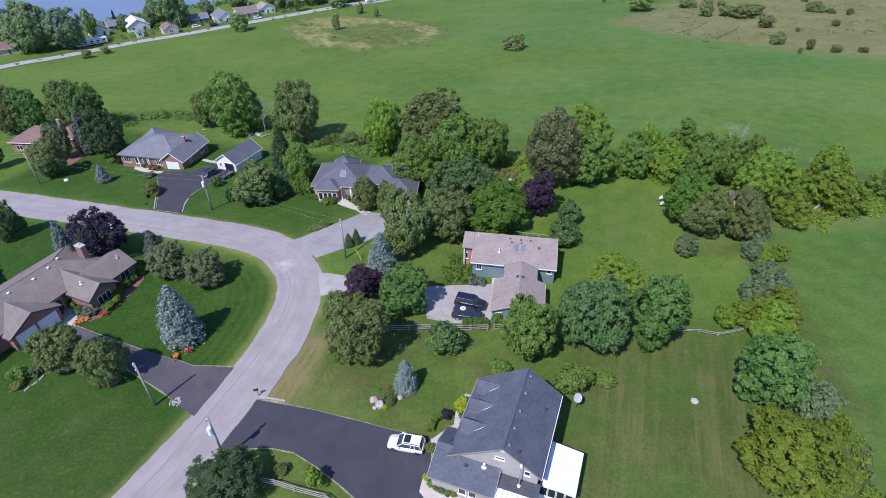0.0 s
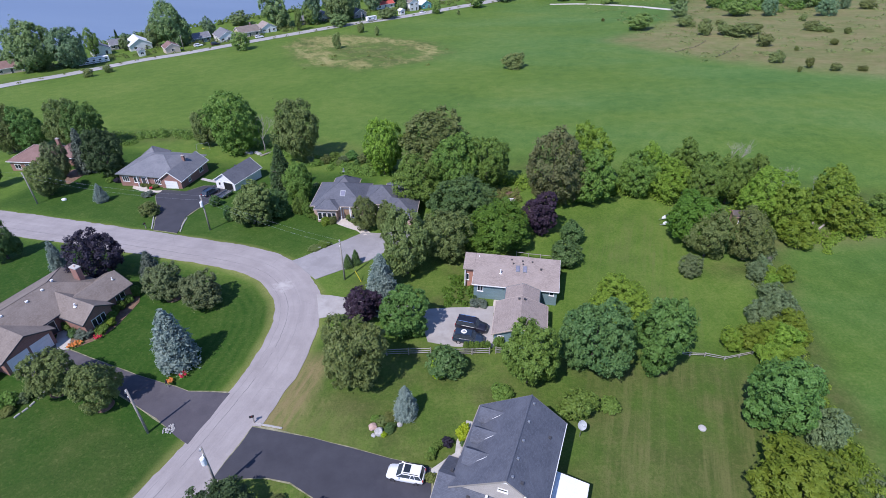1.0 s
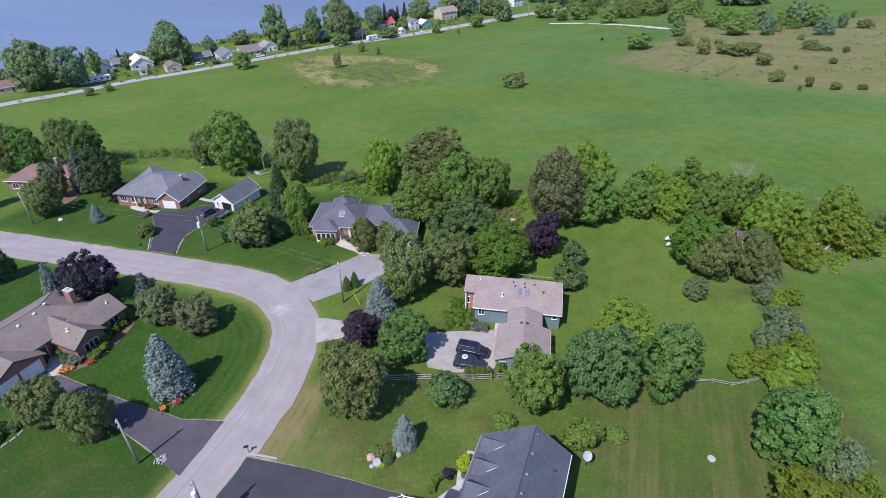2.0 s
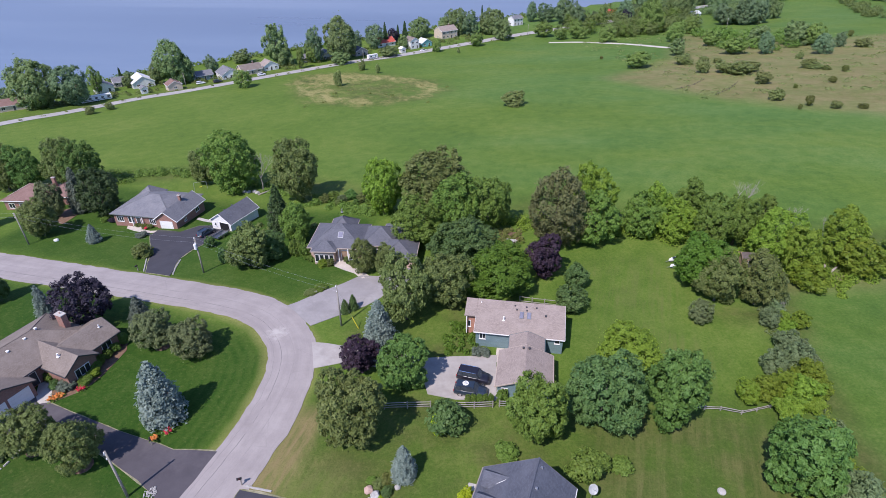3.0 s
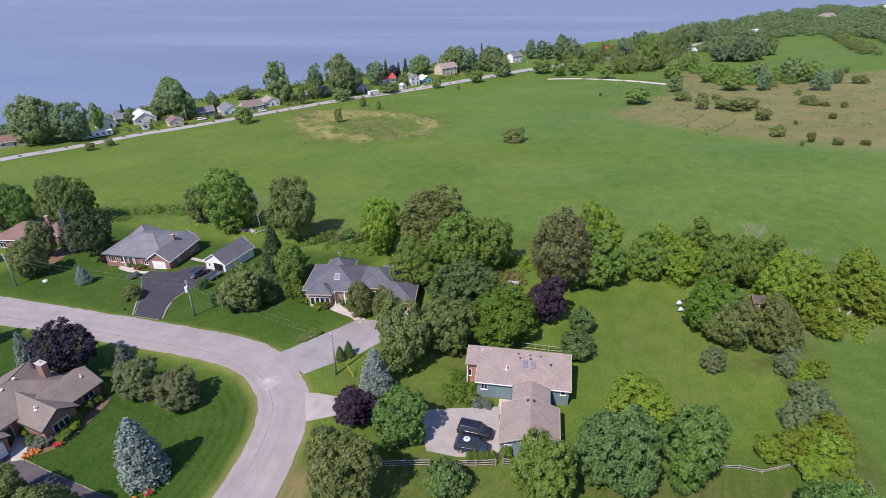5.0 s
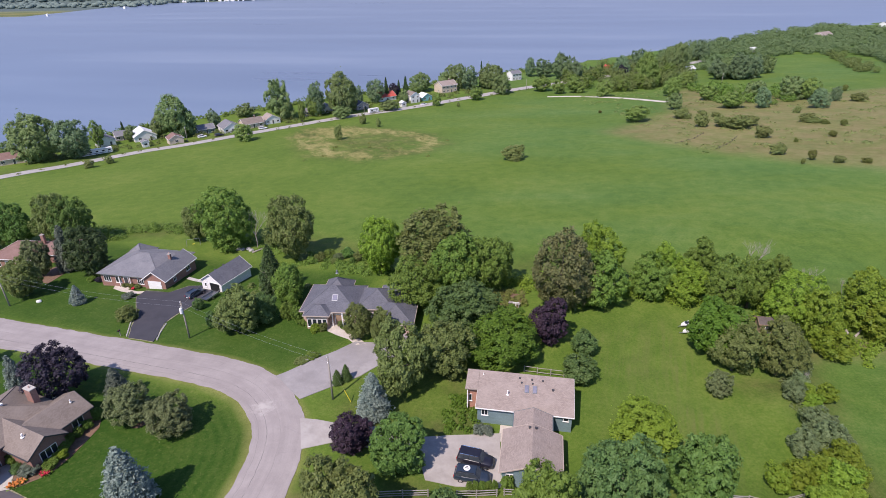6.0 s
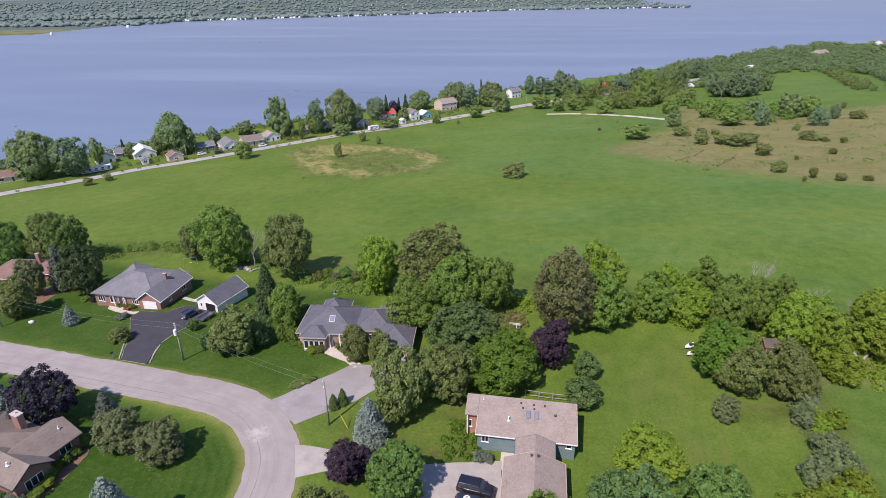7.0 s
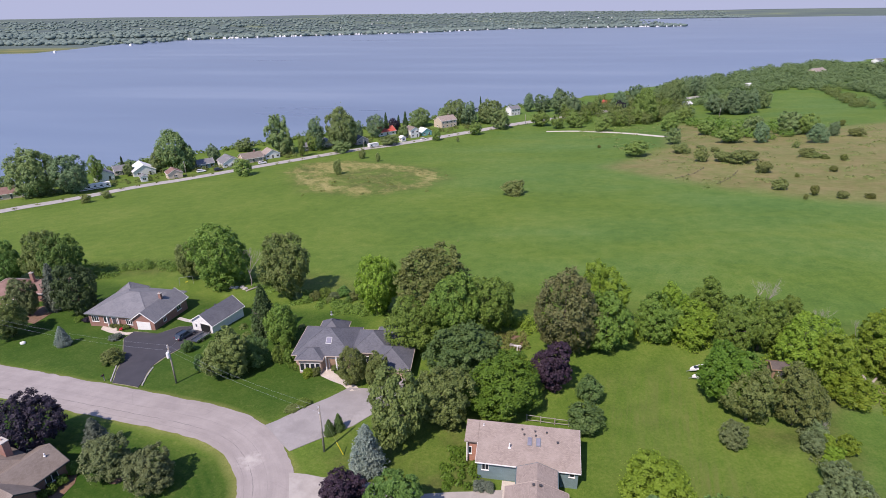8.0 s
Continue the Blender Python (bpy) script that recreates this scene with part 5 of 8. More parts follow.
def tan_house():
    h = thing("house", 10.67, 74.26, -0.05, -9.7)
    tagged(h, "low tan-roofed house with blue-green siding and brick corner", "house")
    sl = (4.6 - 3.0) / 5.6
    bm = bmesh.new()
    ring = [(-2.9, -0.4), (2.3, -0.4), (2.3, 4.4), (-2.9, 2.9)]
    solid(bm, [(-6.2, y, z) for y, z in ring], [(6.4, y, z) for y, z in ring])
    finish(part("wall", bm, TEAL, h))
    bm = bmesh.new()
    slope_slab(bm, (-6.46, -3.3, 3.0), (6.65, -3.3, 3.0), (6.65, 2.6, 4.7), (-6.46, 2.6, 4.7), 0.16)
    finish(part("roof", bm, TAN_ROOF, h))
    part("gutter", boxes((-6.46, 6.65, -3.39, -3.3, 2.85, 2.97)), WHITE, h)
    for x in (-6.46, 6.65):
        bm = bmesh.new()
        yb, zb = (2.6, 4.69) if x > 0 else (-0.62, 3.76)
        slope_slab(bm, (x - 0.03, -3.3, 2.99), (x + 0.03, -3.3, 2.99), (x + 0.03, yb, zb), (x - 0.03, yb, zb), 0.2)
        part("bargeboard", bm, WHITE, h)
    finish(part("wall", boxes((-7.9, 6.4, 2.3, 5.4, -0.4, 1.2)), TEAL, h))
    part("deck", boxes((-7.9, 6.4, 2.35, 5.4, 1.2, 1.32)), RAIL_WOOD, h)
    for k in range(4):
        x = 0.3 + k * 2.0
        part("rail_post", boxes((x - 0.05, x + 0.05, 5.25, 5.35, 1.3, 2.3)), RAIL_WOOD, h)
    part("rail", boxes((0.3, 6.35, 5.26, 5.34, 2.25, 2.33)), RAIL_WOOD, h)
    # brick corner under a shorter front slope
    finish(part("wall", boxes((-7.9, -6.2, -0.1, 2.3, -0.4, 3.7)), CLAY_BRICK, h))
    bm = bmesh.new()
    slope_slab(bm, (-8.2, -0.6, 4.6 - 2.9 * sl), (-6.46, -0.6, 4.6 - 2.9 * sl), (-6.5, 2.6, 4.69), (-8.2, 2.6, 4.69), 0.16)
    finish(part("roof", bm, TAN_ROOF, h))
    bm = bmesh.new()
    solid(bm, [(-7.9, 0.0, 3.6), (-7.9, 2.28, 3.6), (-7.9, 2.28, 4.4)], [(-6.3, 0.0, 3.6), (-6.3, 2.28, 3.6), (-6.3, 2.28, 4.4)])
    finish(part("wall", bm, BRICK, h))
    window(h, "S", -0.1, -7.5, 1.3, 0.45, 1.2, 1)
    part("post", boxes((-7.95, -7.8, -0.55, -0.4, -0.3, 3.4)), WHITE, h)
    # front wing
    gable_wing(h, -2.1, 4.7, -13.0, -6.4, -0.4, 2.75, 4.1, "y", TEAL, TAN_ROOF, 0.35, ends=(0.4, 0.1), trim=PALE_BRICK)
    gable_wing(h, -0.9, 3.5, -6.28, -3.36, -0.4, 3.2, 4.08, "y", TEAL, TAN_ROOF, 0.3, ends=(0.0, 0.0), trim=TEAL)
    window(h, "S", -2.9, -5.2, 1.5, 0.9, 1.1, 2)
    window(h, "S", -2.9, 5.6, 1.9, 0.7, 0.7, 1)
    garage_door(h, "W", -2.1, -10.0, -0.1, 4.8)
    door(h, "W", -0.9, -4.4, 0.0)
    window(h, "S", -13.0, -1.2, 0.9, 0.9, 1.2, 2)
    window(h, "S", -13.0, 2.6, 0.9, 1.4, 1.2, 2)
    window(h, "E", 6.4, 1.0, 1.2, 1.4, 1.1)
    door(h, "E", 3.5, -4.6, 0.0)
    for x in (0.25, 1.35):
        skylight(h, x, 0.2, 4.0, 0.6, 1.15, sl)
    for x, y in ((-0.8, 1.8), (0.9, 1.7), (2.4, 1.7), (-0.5, 1.1), (1.0, 1.1)):
        roof_vent(h, x, y, 4.6 - (2.3 - y) * sl, 0.19)
    roof_vent(h, 3.8, 0.4, 4.1, 0.24)
    vent_pipe(h, -2.3, -0.9, 3.7, 0.7, 0.1, WHITE_METAL)
    roof_vent(h, 0.9, -7.0, 4.0, 0.25)
    roof_vent(h, 1.7, -7.0, 4.0, 0.25)
    vent_pipe(h, -5.9, 1.9, 4.45, 0.3)
    # entrance landing
    part("landing", boxes((-3.0, -0.95, -6.0, -3.0, -0.3, 0.12), bevel=0.03), PAVER, h)
    part("step", boxes((-3.4, -3.0, -5.8, -3.4, -0.3, -0.02), bevel=0.02), PAVER, h)


tan_house()


def hip_house():
    h = thing("house", -18.0, 101.5, -1.0, -4)
    tagged(h, "buff brick house with blue-grey hip roofs", "house")
    hip_wing(h, -7.4, 2.2, -3.6, 5.0, -0.5, 3.0, 5.6, PALE_BRICK, HIP_ROOF, trim=PALE_BRICK)
    hip_wing(h, 2.2, 8.6, -2.2, 4.4, -0.5, 2.9, 5.0, PALE_BRICK, HIP_ROOF, trim=PALE_BRICK)
    hip_wing(h, 6.4, 12.4, -6.6, -0.2, -0.5, 2.8, 4.6, PALE_BRICK, HIP_ROOF, trim=PALE_BRICK)
    hip_wing(h, 6.0, 10.2, 0.4, 5.4, -0.5, 2.9, 4.8, PALE_BRICK, HIP_ROOF, trim=PALE_BRICK)
    hip_wing(h, -6.4, -2.6, -5.0, -2.0, -0.5, 3.0, 4.2, PALE_BRICK, HIP_ROOF, trim=PALE_BRICK)
    hip_wing(h, -5.0, -0.6, 2.0, 7.0, -0.5, 3.0, 5.1, PALE_BRICK, HIP_ROOF, trim=PALE_BRICK)
    for u in (-5.9, -5.0, -4.1, -3.2):
        window(h, "S", -5.0, u + 0.05, 0.5, 0.8, 1.6, 1)
    door(h, "S", -3.6, -1.0, 0.1, 1.1, 2.1, DECK_WOOD)
    window(h, "S", -3.6, 0.6, 0.3, 1.3, 1.9, 2)
    part("post", boxes((-2.0, -1.85, -4.3, -4.15, -0.2, 2.9)), WHITE, h)
    part("post", boxes((-0.2, -0.05, -4.3, -4.15, -0.2, 2.9)), WHITE, h)
    window(h, "S", -2.2, 4.6, 0.6, 1.6, 1.3)
    garage_door(h, "W", 6.4, -3.6, -0.1, 4.6)
    skylight(h, -1.9, -1.5, 4.35, 1.0, 1.1, 0.62)
    vent_pipe(h, -2.8, 4.4, 6.2, 0.6, 0.14, GALV)
    part("step", boxes((-2.0, -0.0, -5.2, -3.6, -0.3, 0.1), bevel=0.03), PAVER, h)


hip_house()


def brick_house():
    h = thing("house", -66.0, 123.8, -4.6, -11)
    tagged(h, "red brick bungalow with weathered grey hip roof", "house")
    hip_wing(h, -8.2, 6.2, -5.1, 6.9, -0.9, 2.75, 5.2, BRICK, GREY_ROOF, trim=GALV)
    hip_wing(h, -7.9, -3.7, 3.0, 7.6, -0.9, 2.75, 4.9, BRICK, GREY_ROOF, trim=GALV)
    gable_wing(h, 2.9, 7.9, -5.75, 5.0, -0.9, 2.75, 4.55, "y", BRICK, GREY_ROOF, 0.4, ends=(0.35, 0.35))
    garage_door(h, "S", -5.75, 5.4, 0.0, 2.9)
    window(h, "S", -5.1, -6.6, 0.8, 1.7, 1.3, 3)
    window(h, "S", -5.1, 1.5, 0.8, 1.5, 1.3, 3)
    door(h, "S", -5.1, -2.0, 0.1)
    window(h, "S", -5.1, -3.9, 0.7, 1.4, 1.4, 2)
    window(h, "E", 7.9, -2.6, 0.9, 0.9, 1.1)
    window(h, "E", 7.9, 2.2, 0.9, 1.4, 1.1)
    chimney(h, 5.5, 0.4, 3.6, 5.6, 0.55, 0.5)
    part("step", boxes((-3.2, -0.8, -6.6, -5.1, -0.5, 0.1), bevel=0.03), PAVER, h)
    for x in (-3.4, -0.8):
        part("post", boxes((x - 0.08, x + 0.08, -5.5, -5.34, -0.4, 2.7)), WHITE, h)


brick_house()


def white_garage():
    h = thing("garage", -48.75, 114.9, -3.7, -24)
    tagged(h, "white-sided detached garage with dark grey gable roof", "garage")
    gable_wing(h, -2.7, 2.7, 0.0, 8.6, -0.5, 2.45, 4.25, "y", WHITE_SIDING, HIP_ROOF, 0.35, ends=(0.3, 0.3))
    # Black panels stand for the shaded inside behind the open doorway.
    garage_door(h, "S", 0.0, 0.9, 0.0, 2.5, 2.1, 4, BLACK_METAL)
    window(h, "S", 0.0, -1.6, 0.9, 0.5, 0.9, 1)
    for y in (2.2, 4.6):
        roof_vent(h, -0.6, y, 3.9, 0.3)


white_garage()


def brown_house():
    h = thing("house", -62.5, 66.6, -0.1, -23.6)
    tagged(h, "long brick bungalow with brown-grey shingle roof", "house")
    hip_wing(h, -4.0, 5.6, -16.0, 9.8, -0.4, 2.75, 5.0, BRICK, BROWN_ROOF, trim=TRIM_DARK)
    gable_wing(h, 1.0, 7.5, -7.3, -0.4, -0.4, 2.7, 4.35, "x", BRICK, BROWN_ROOF, 0.4, trim=TRIM_DARK, ends=(1.0, 0.4))
    gable_wing(h, 1.0, 10.6, 2.3, 6.7, -0.4, 2.75, 4.2, "x", BRICK, BROWN_ROOF, 0.4, trim=TRIM_DARK, ends=(1.0, 0.45))
    gable_wing(h, 3.6, 9.0, 4.6, 11.5, -0.4, 2.7, 4.1, "y", BRICK, BROWN_ROOF, 0.5, trim=TRIM_DARK, ends=(0.0, 0.4))
    for u in (-5.45, -2.3):
        garage_door(h, "E", 7.5, u, 0.0, 2.6)
    window(h, "E", 10.6, 4.5, 0.7, 2.2, 1.4, 3)
    window(h, "E", 9.0, 9.6, 0.8, 1.6, 1.2, 2)
    window(h, "E", 5.6, -10.0, 0.8, 1.8, 1.2, 2)
    door(h, "E", 5.6, 0.75, 0.1)
    chimney(h, 2.2, 8.8, 3.2, 5.6, 1.4, 0.8)
    for x, y in ((1.0, 5.6), (1.5, 3.6), (1.8, 1.0), (1.6, -2.6), (1.9, -5.6)):
        roof_vent(h, x, y, 5.0 - (x - 0.8) * 0.43, 0.3, WHITE_METAL)
    vent_pipe(h, 8.0, 3.6, 3.75, 0.5, 0.12)
    vent_pipe(h, 7.4, 10.4, 3.65, 0.4, 0.08)


brown_house()


def red_roof_house():
    h = thing("house", -104.4, 138.0, None, -5)
    tagged(h, "brick house with red-brown hip roof among trees", "house")
    hip_wing(h, -5.5, 6, -4.5, 5.0, -0.8, 2.9, 5.2, BRICK, RED_ROOF)
    hip_wing(h, 4, 10, -1.5, 6.5, -0.8, 2.9, 4.9, BRICK, RED_ROOF)
    window(h, "S", -4.5, -3.6, 0.7, 1.6, 1.3)
    window(h, "S", -4.5, 2.0, 0.7, 1.8, 1.3)
    door(h, "S", -4.5, -1.0, 0.0)
    chimney(h, 4.0, 2.4, 3.5, 6.1)


red_roof_house()


def lake_house(x, y, turn, length, depth, wall_mat, roof_mat, label, storeys=1, axis="x", windows=3, chim=False, name="house", z=None):
    """A small lakeside house with its windows and door towards the road."""
    h = thing(name, x, y, z, turn)
    tagged(h, label, "house" if name == "house" else name)
    e = 2.6 * storeys + 0.3
    half = depth / 2 if axis == "x" else length / 2
    gable_wing(h, -length / 2, length / 2, 0, depth, -1.2, e, e + half * 0.55, axis, wall_mat, roof_mat, 0.35)
    for s in range(storeys):
        for k in range(windows):
            u = -length / 2 + length * (k + 0.5) / windows
            if k == windows // 2 and s == 0 and windows > 1:
                door(h, "S", 0, u, 0.1)
            else:
                window(h, "S", 0, u, 0.9 + 2.6 * s, min(1.5, length / windows * 0.6), 1.15, 2)
    window(h, "E", length / 2, depth / 2, 0.9, 1.2, 1.1)
    window(h, "W", -length / 2, depth / 2, 0.9, 1.2, 1.1)
    if chim:
        chimney(h, length * 0.2, depth * 0.5, e, e + half * 0.55 + 0.9, 0.7, 0.6)
    return h


lake_house(-162, 313, 37, 11, 12, WHITE_SIDING, WHITE_METAL, "white lakeside house with pale metal gable roof", axis="y", windows=2)
lake_house(-176, 317, 37, 8, 7, TAUPE, GREY_ROOF, "small grey lakeside cottage with grey roof")
lake_house(-139.5, 300.5, 37, 7, 6.5, CREAM, RED_ROOF, "small cream garage with red-brown roof by the road", axis="y", windows=1)
lake_house(-153, 295, 37, 3.2, 3.2, WHITE_SIDING, GREY_ROOF, "little white garden shed by the road", axis="y", windows=1, name="shed")
lake_house(-119.5, 327.5, 37, 10, 11, WHITE_SIDING, GREY_ROOF, "white lakeside bungalow with lavender-grey roof", axis="y")
lake_house(-111, 339, 37, 12, 9, CREAM, BROWN_ROOF, "cream lakeside house with brown roof", chim=True)
lake_house(-103, 350, 37, 9, 8, WHITE_SIDING, TAN_ROOF, "white cottage with tan shingle roof", axis="y", windows=3)
lake_house(-134, 327, 37, 9, 7, TEAL, GREY_ROOF, "blue-grey cottage behind parked cars")
lake_house(-74, 379, 37, 10, 7, WHITE_SIDING, GREY_ROOF, "white lakeside house with grey gable roof", axis="y", windows=2)
lake_house(-54, 388, 37, 9, 7, TAUPE, HIP_ROOF, "small grey lakeside house with dark roof", axis="y", windows=2)
lake_house(-40, 416, 36, 14, 10, WHITE_SIDING, BRIGHT_RED_ROOF, "white lakeside house with bright red roof")
lake_house(-27, 394, 36, 3.4, 3.2, WHITE_SIDING, WHITE_METAL, "small white shed beside the lakeside road", axis="y", windows=1, name="shed")
lake_house(-20, 407, 36, 7, 8, WHITE_SIDING, BROWN_ROOF, "two-storey white lakeside house with brown roof", storeys=2, axis="y", windows=2)
lake_house(-12, 414, 36, 8, 7, AQUA, WHITE_METAL, "aqua-painted lakeside cottage with white roof", axis="y", windows=2)
lake_house(4, 443, 36, 14, 10, CREAM, TAN_ROOF, "large cream two-storey lakeside house with tan roof", storeys=2, windows=4, chim=True)
lake_house(60, 492, 36, 10, 7, WHITE_SIDING, GREY_ROOF, "white lakeside house with pale roof at the road's end", storeys=2, windows=3)
lake_house(149, 530, 36, 9, 8, WHITE_SIDING, BRIGHT_RED_ROOF, "white lakeside house with bright red gable roof", axis="y", windows=2)
lake_house(-202, 268, 37, 13, 8, CREAM, RED_ROOF, "brown-roofed lakeside cottage beside the road")
lake_house(-192, 295, 37, 9, 7, PALE_BRICK, RED_ROOF, "orange brick cottage behind a large tree")
lake_house(175, 560, 36, 9, 8, WHITE_SIDING, GREY_ROOF, "white cottage among far lakeside trees", windows=2)
lake_house(215, 520, 30, 10, 7, WHITE_SIDING, WHITE_METAL, "white-roofed farm building among bushes", windows=2)
lake_house(470, 745, 30, 22, 13, CREAM, TAN_ROOF, "far pale-roofed house on the wooded shore", storeys=2, windows=4)
lake_house(330, 640, 30, 10, 8, WHITE_SIDING, WHITE_METAL, "small white house on the wooded shore", windows=2)
lake_house(640, 880, 30, 14, 10, WHITE_SIDING, GREY_ROOF, "white house at the far wooded shore", storeys=2, windows=3)
lake_house(-178, 303, 37, 9, 8, WHITE_SIDING, GREY_ROOF, "white cottage with pale roof behind a trailer home", axis="y", windows=2)
lake_house(-86, 372, 37, 7, 6, TAUPE, GREY_ROOF, "small grey cottage half hidden by trees", windows=2)
lake_house(-64, 396, 37, 8, 7, WHITE_SIDING, SLATE_DARK, "white cottage with dark roof among trees", axis="y", windows=2)

# ---- trees and shrubs: x, y, height, crown radius ----
for row in [(19.0, 57.6, 10.9, 4.8), (3.3, 93.6, 9.8, 6.3), (-33.6, 100.2, 5.6, 2.7), (-79.4, 87.5, 8.1, 2.7), (-69.3, 68.6, 7.0, 2.3)]:
    tree(*row, "dark", "dark green leafy tree with a dense crown", "big" if row[3] > 4.4 else "tree")
for row in [(-11.8, 55.0, 10.4, 4.0), (-6.6, 79.0, 11.6, 4.1), (-0.6, 83.0, 9.6, 4.6), (43.9, 83.0, 8.8, 3.4), (50.0, 81.9, 9.9, 3.5), (-2.7, 118.7, 14.7, 8.2), (-35.6, 131.4, 15.4, 6.0), (-64.5, 147.1, 9.5, 4.1), (-37.3, 97.4, 8.5, 4.1), (-120, 149, 13.5, 5.0), (-103.5, 150.0, 14.0, 5.4), (-50.3, 54.1, 6.3, 3.0), (-43.3, 51.7, 7.3, 2.9), (-14.8, 93.2, 7.1, 2.4), (-11.3, 92.7, 5.9, 2.0)]:
    tree(*row, "olive", "olive-green tree with a dense rounded crown", "big" if row[3] > 4.4 else "tree")
for row in [(10.3, 55.2, 9.9, 3.5), (38.2, 104.9, 9.0, 4.0), (49.0, 109.3, 9.8, 3.3), (49.7, 99.5, 11.0, 3.7), (61.7, 105.3, 8.5, 2.8), (54.6, 100.8, 10.1, 3.4), (28.4, 102.3, 10.3, 4.4), (1.7, 108.2, 12.8, 5.6), (8.5, 109.1, 11.7, 5.1), (-5.6, 103.4, 9.5, 5.2), (-54.2, 140.5, 15.7, 6.7), (-30.5, 108.5, 8.4, 3.1)]:
    tree(*row, "green", "green leafy tree with a rounded crown", "big" if row[3] > 4.4 else "tree")
for row in [(-97.0, 147.5, 13.0, 5.4), (-113.5, 149.0, 12.5, 4.6), (-107.5, 123, 8, 2.6), (28.0, 58.3, 11.2, 3.9), (-6.1, 64.6, 7.5, 3.6), (38.7, 48.5, 10.2, 4.3)]:
    tree(*row, "maple", "mid-green maple with a dense round crown", "big" if row[3] > 4.4 else "tree")
for row in [(36.8, 37.8, 6.9, 5.6)]:
    tree(*row, "yellow", "golden-green tree turning yellow", "big" if row[3] > 4.4 else "tree")
for row in [(-12.4, 67.7, 5.4, 2.8), (17.1, 90.9, 8.2, 3.2)]:
    tree(*row, "plum", "dark purple-leaved maple with a round crown", "big" if row[3] > 4.4 else "tree")
for row in [(8.5, 86.3, 8.0, 6.0), (42.2, 87.2, 10.1, 4.3)]:
    tree(*row, "bright", "bright green tree with a broad loose crown", "big" if row[3] > 4.4 else "tree")
for row in [(25.6, 69.1, 5.8, 4.6), (41.2, 106.8, 10.2, 3.4), (44.6, 103.9, 8.1, 4.3), (58.2, 95.2, 10.1, 4.6), (60.8, 91.0, 9.1, 3.6), (70.8, 95.1, 10.4, 4.3), (28.9, 110.0, 13.4, 4.9), (-13.8, 119.9, 13.4, 5.1)]:
    tree(*row, "lime", "yellow-green tree with an airy crown", "big" if row[3] > 4.4 else "tree")
for row in [(-44.3, 73.8, 5.5, 3.0), (-37.6, 71.4, 5.4, 3.1)]:
    tree(*row, "apple", "grey-green apple tree with an airy crown")
for row in [(-23.4, 36.2, 4.8, 3.9), (-81.4, 127.6, 11.7, 4.9)]:
    tree(*row, "deep", "very dark green tree with a broad dense crown", "round")
tree(-57.6, 79.2, 9.0, 4.6, "purple", "large dark purple-leaved maple beside a brick bungalow", "round")
tree(-89.3, 116.6, 8.2, 3.7, "olive", "olive-green loose tree beside a utility pole")
tree(39.3, 77.7, 3.8, 1.8, "apple", "small open grey-green tree at the lawn edge")
tree(-93.4, 127.6, 8.8, 3.2, "apple", "grey-green loose tree before a red-roofed house")
tree(-88.6, 130.6, 11.2, 3.3, "sprucegrey", "grey-green spruce beside a large dark tree", "cone", "spruce", "conifer", 0.02)
for row in [(20.8, 101.4, 15.9, 5.7)]:
    tree(*row, "brownish", "tall grey-brown tree with thinning leaves", "big" if row[3] > 4.4 else "tree")
for row in [(22.1, 87.6, 4.2, 2.1), (19.6, 80.9, 4.2, 2.7), (-42.8, 99.4, 3.0, 1.2)]:
    tree(*row, "dark", "dark green rounded shrub on the lawn", "shrub", "shrub", "shrub", 0.0)
for row in [(15.6, 49.7, 3.8, 2.3), (6.9, 52.5, 1.5, 1.6), (83.5, 95.9, 4.5, 3.2)]:
    tree(*row, "green", "green leafy shrub beside the lawn", "shrub", "shrub", "shrub", 0.0)
for row in [(43.1, 45.7, 5.1, 2.5)]:
    tree(*row, "grey", "grey-green twiggy shrub at the field edge", "shrub", "shrub", "shrub", 0.0)
for row in [(42.9, 41.2, 4.3, 1.6), (61.1, 86.6, 4.1, 3.1), (72.2, 90.7, 6.1, 4.0)]:
    tree(*row, "yellow", "golden-yellow shrub in the hedgerow", "shrub", "shrub", "shrub", 0.0)
for row in [(-60.9, 103.9, 2.6, 2.1)]:
    tree(*row, "olive", "olive-green rounded shrub on a lawn", "shrub", "shrub", "shrub", 0.0)
for row in [(-5.2, 49.6, 5.3, 1.6), (-10.3, 73.7, 7.6, 2.5), (-66.1, 81.6, 6.6, 1.6), (-36.6, 58.7, 9.8, 3.0), (-75.0, 111.3, 4.5, 1.6)]:
    tree(row[0], row[1] + 0.25, row[2] * 0.96, row[3] * 1.06, "blue", "silvery blue spruce on a mown lawn", "cone", "spruce", "conifer", 0.02)
for row in [(-35.1, 112.4, 10.8, 3.1)]:
    tree(*row, "sprucegreen", "dark green spruce with drooping boughs", "cone", "spruce", "conifer", 0.02)
for row in [(-48.7, 78.8, 5.4, 2.1)]:
    tree(*row, "sprucegrey", "grey-green open conifer by the street", "cone", "spruce", "conifer", 0.02)
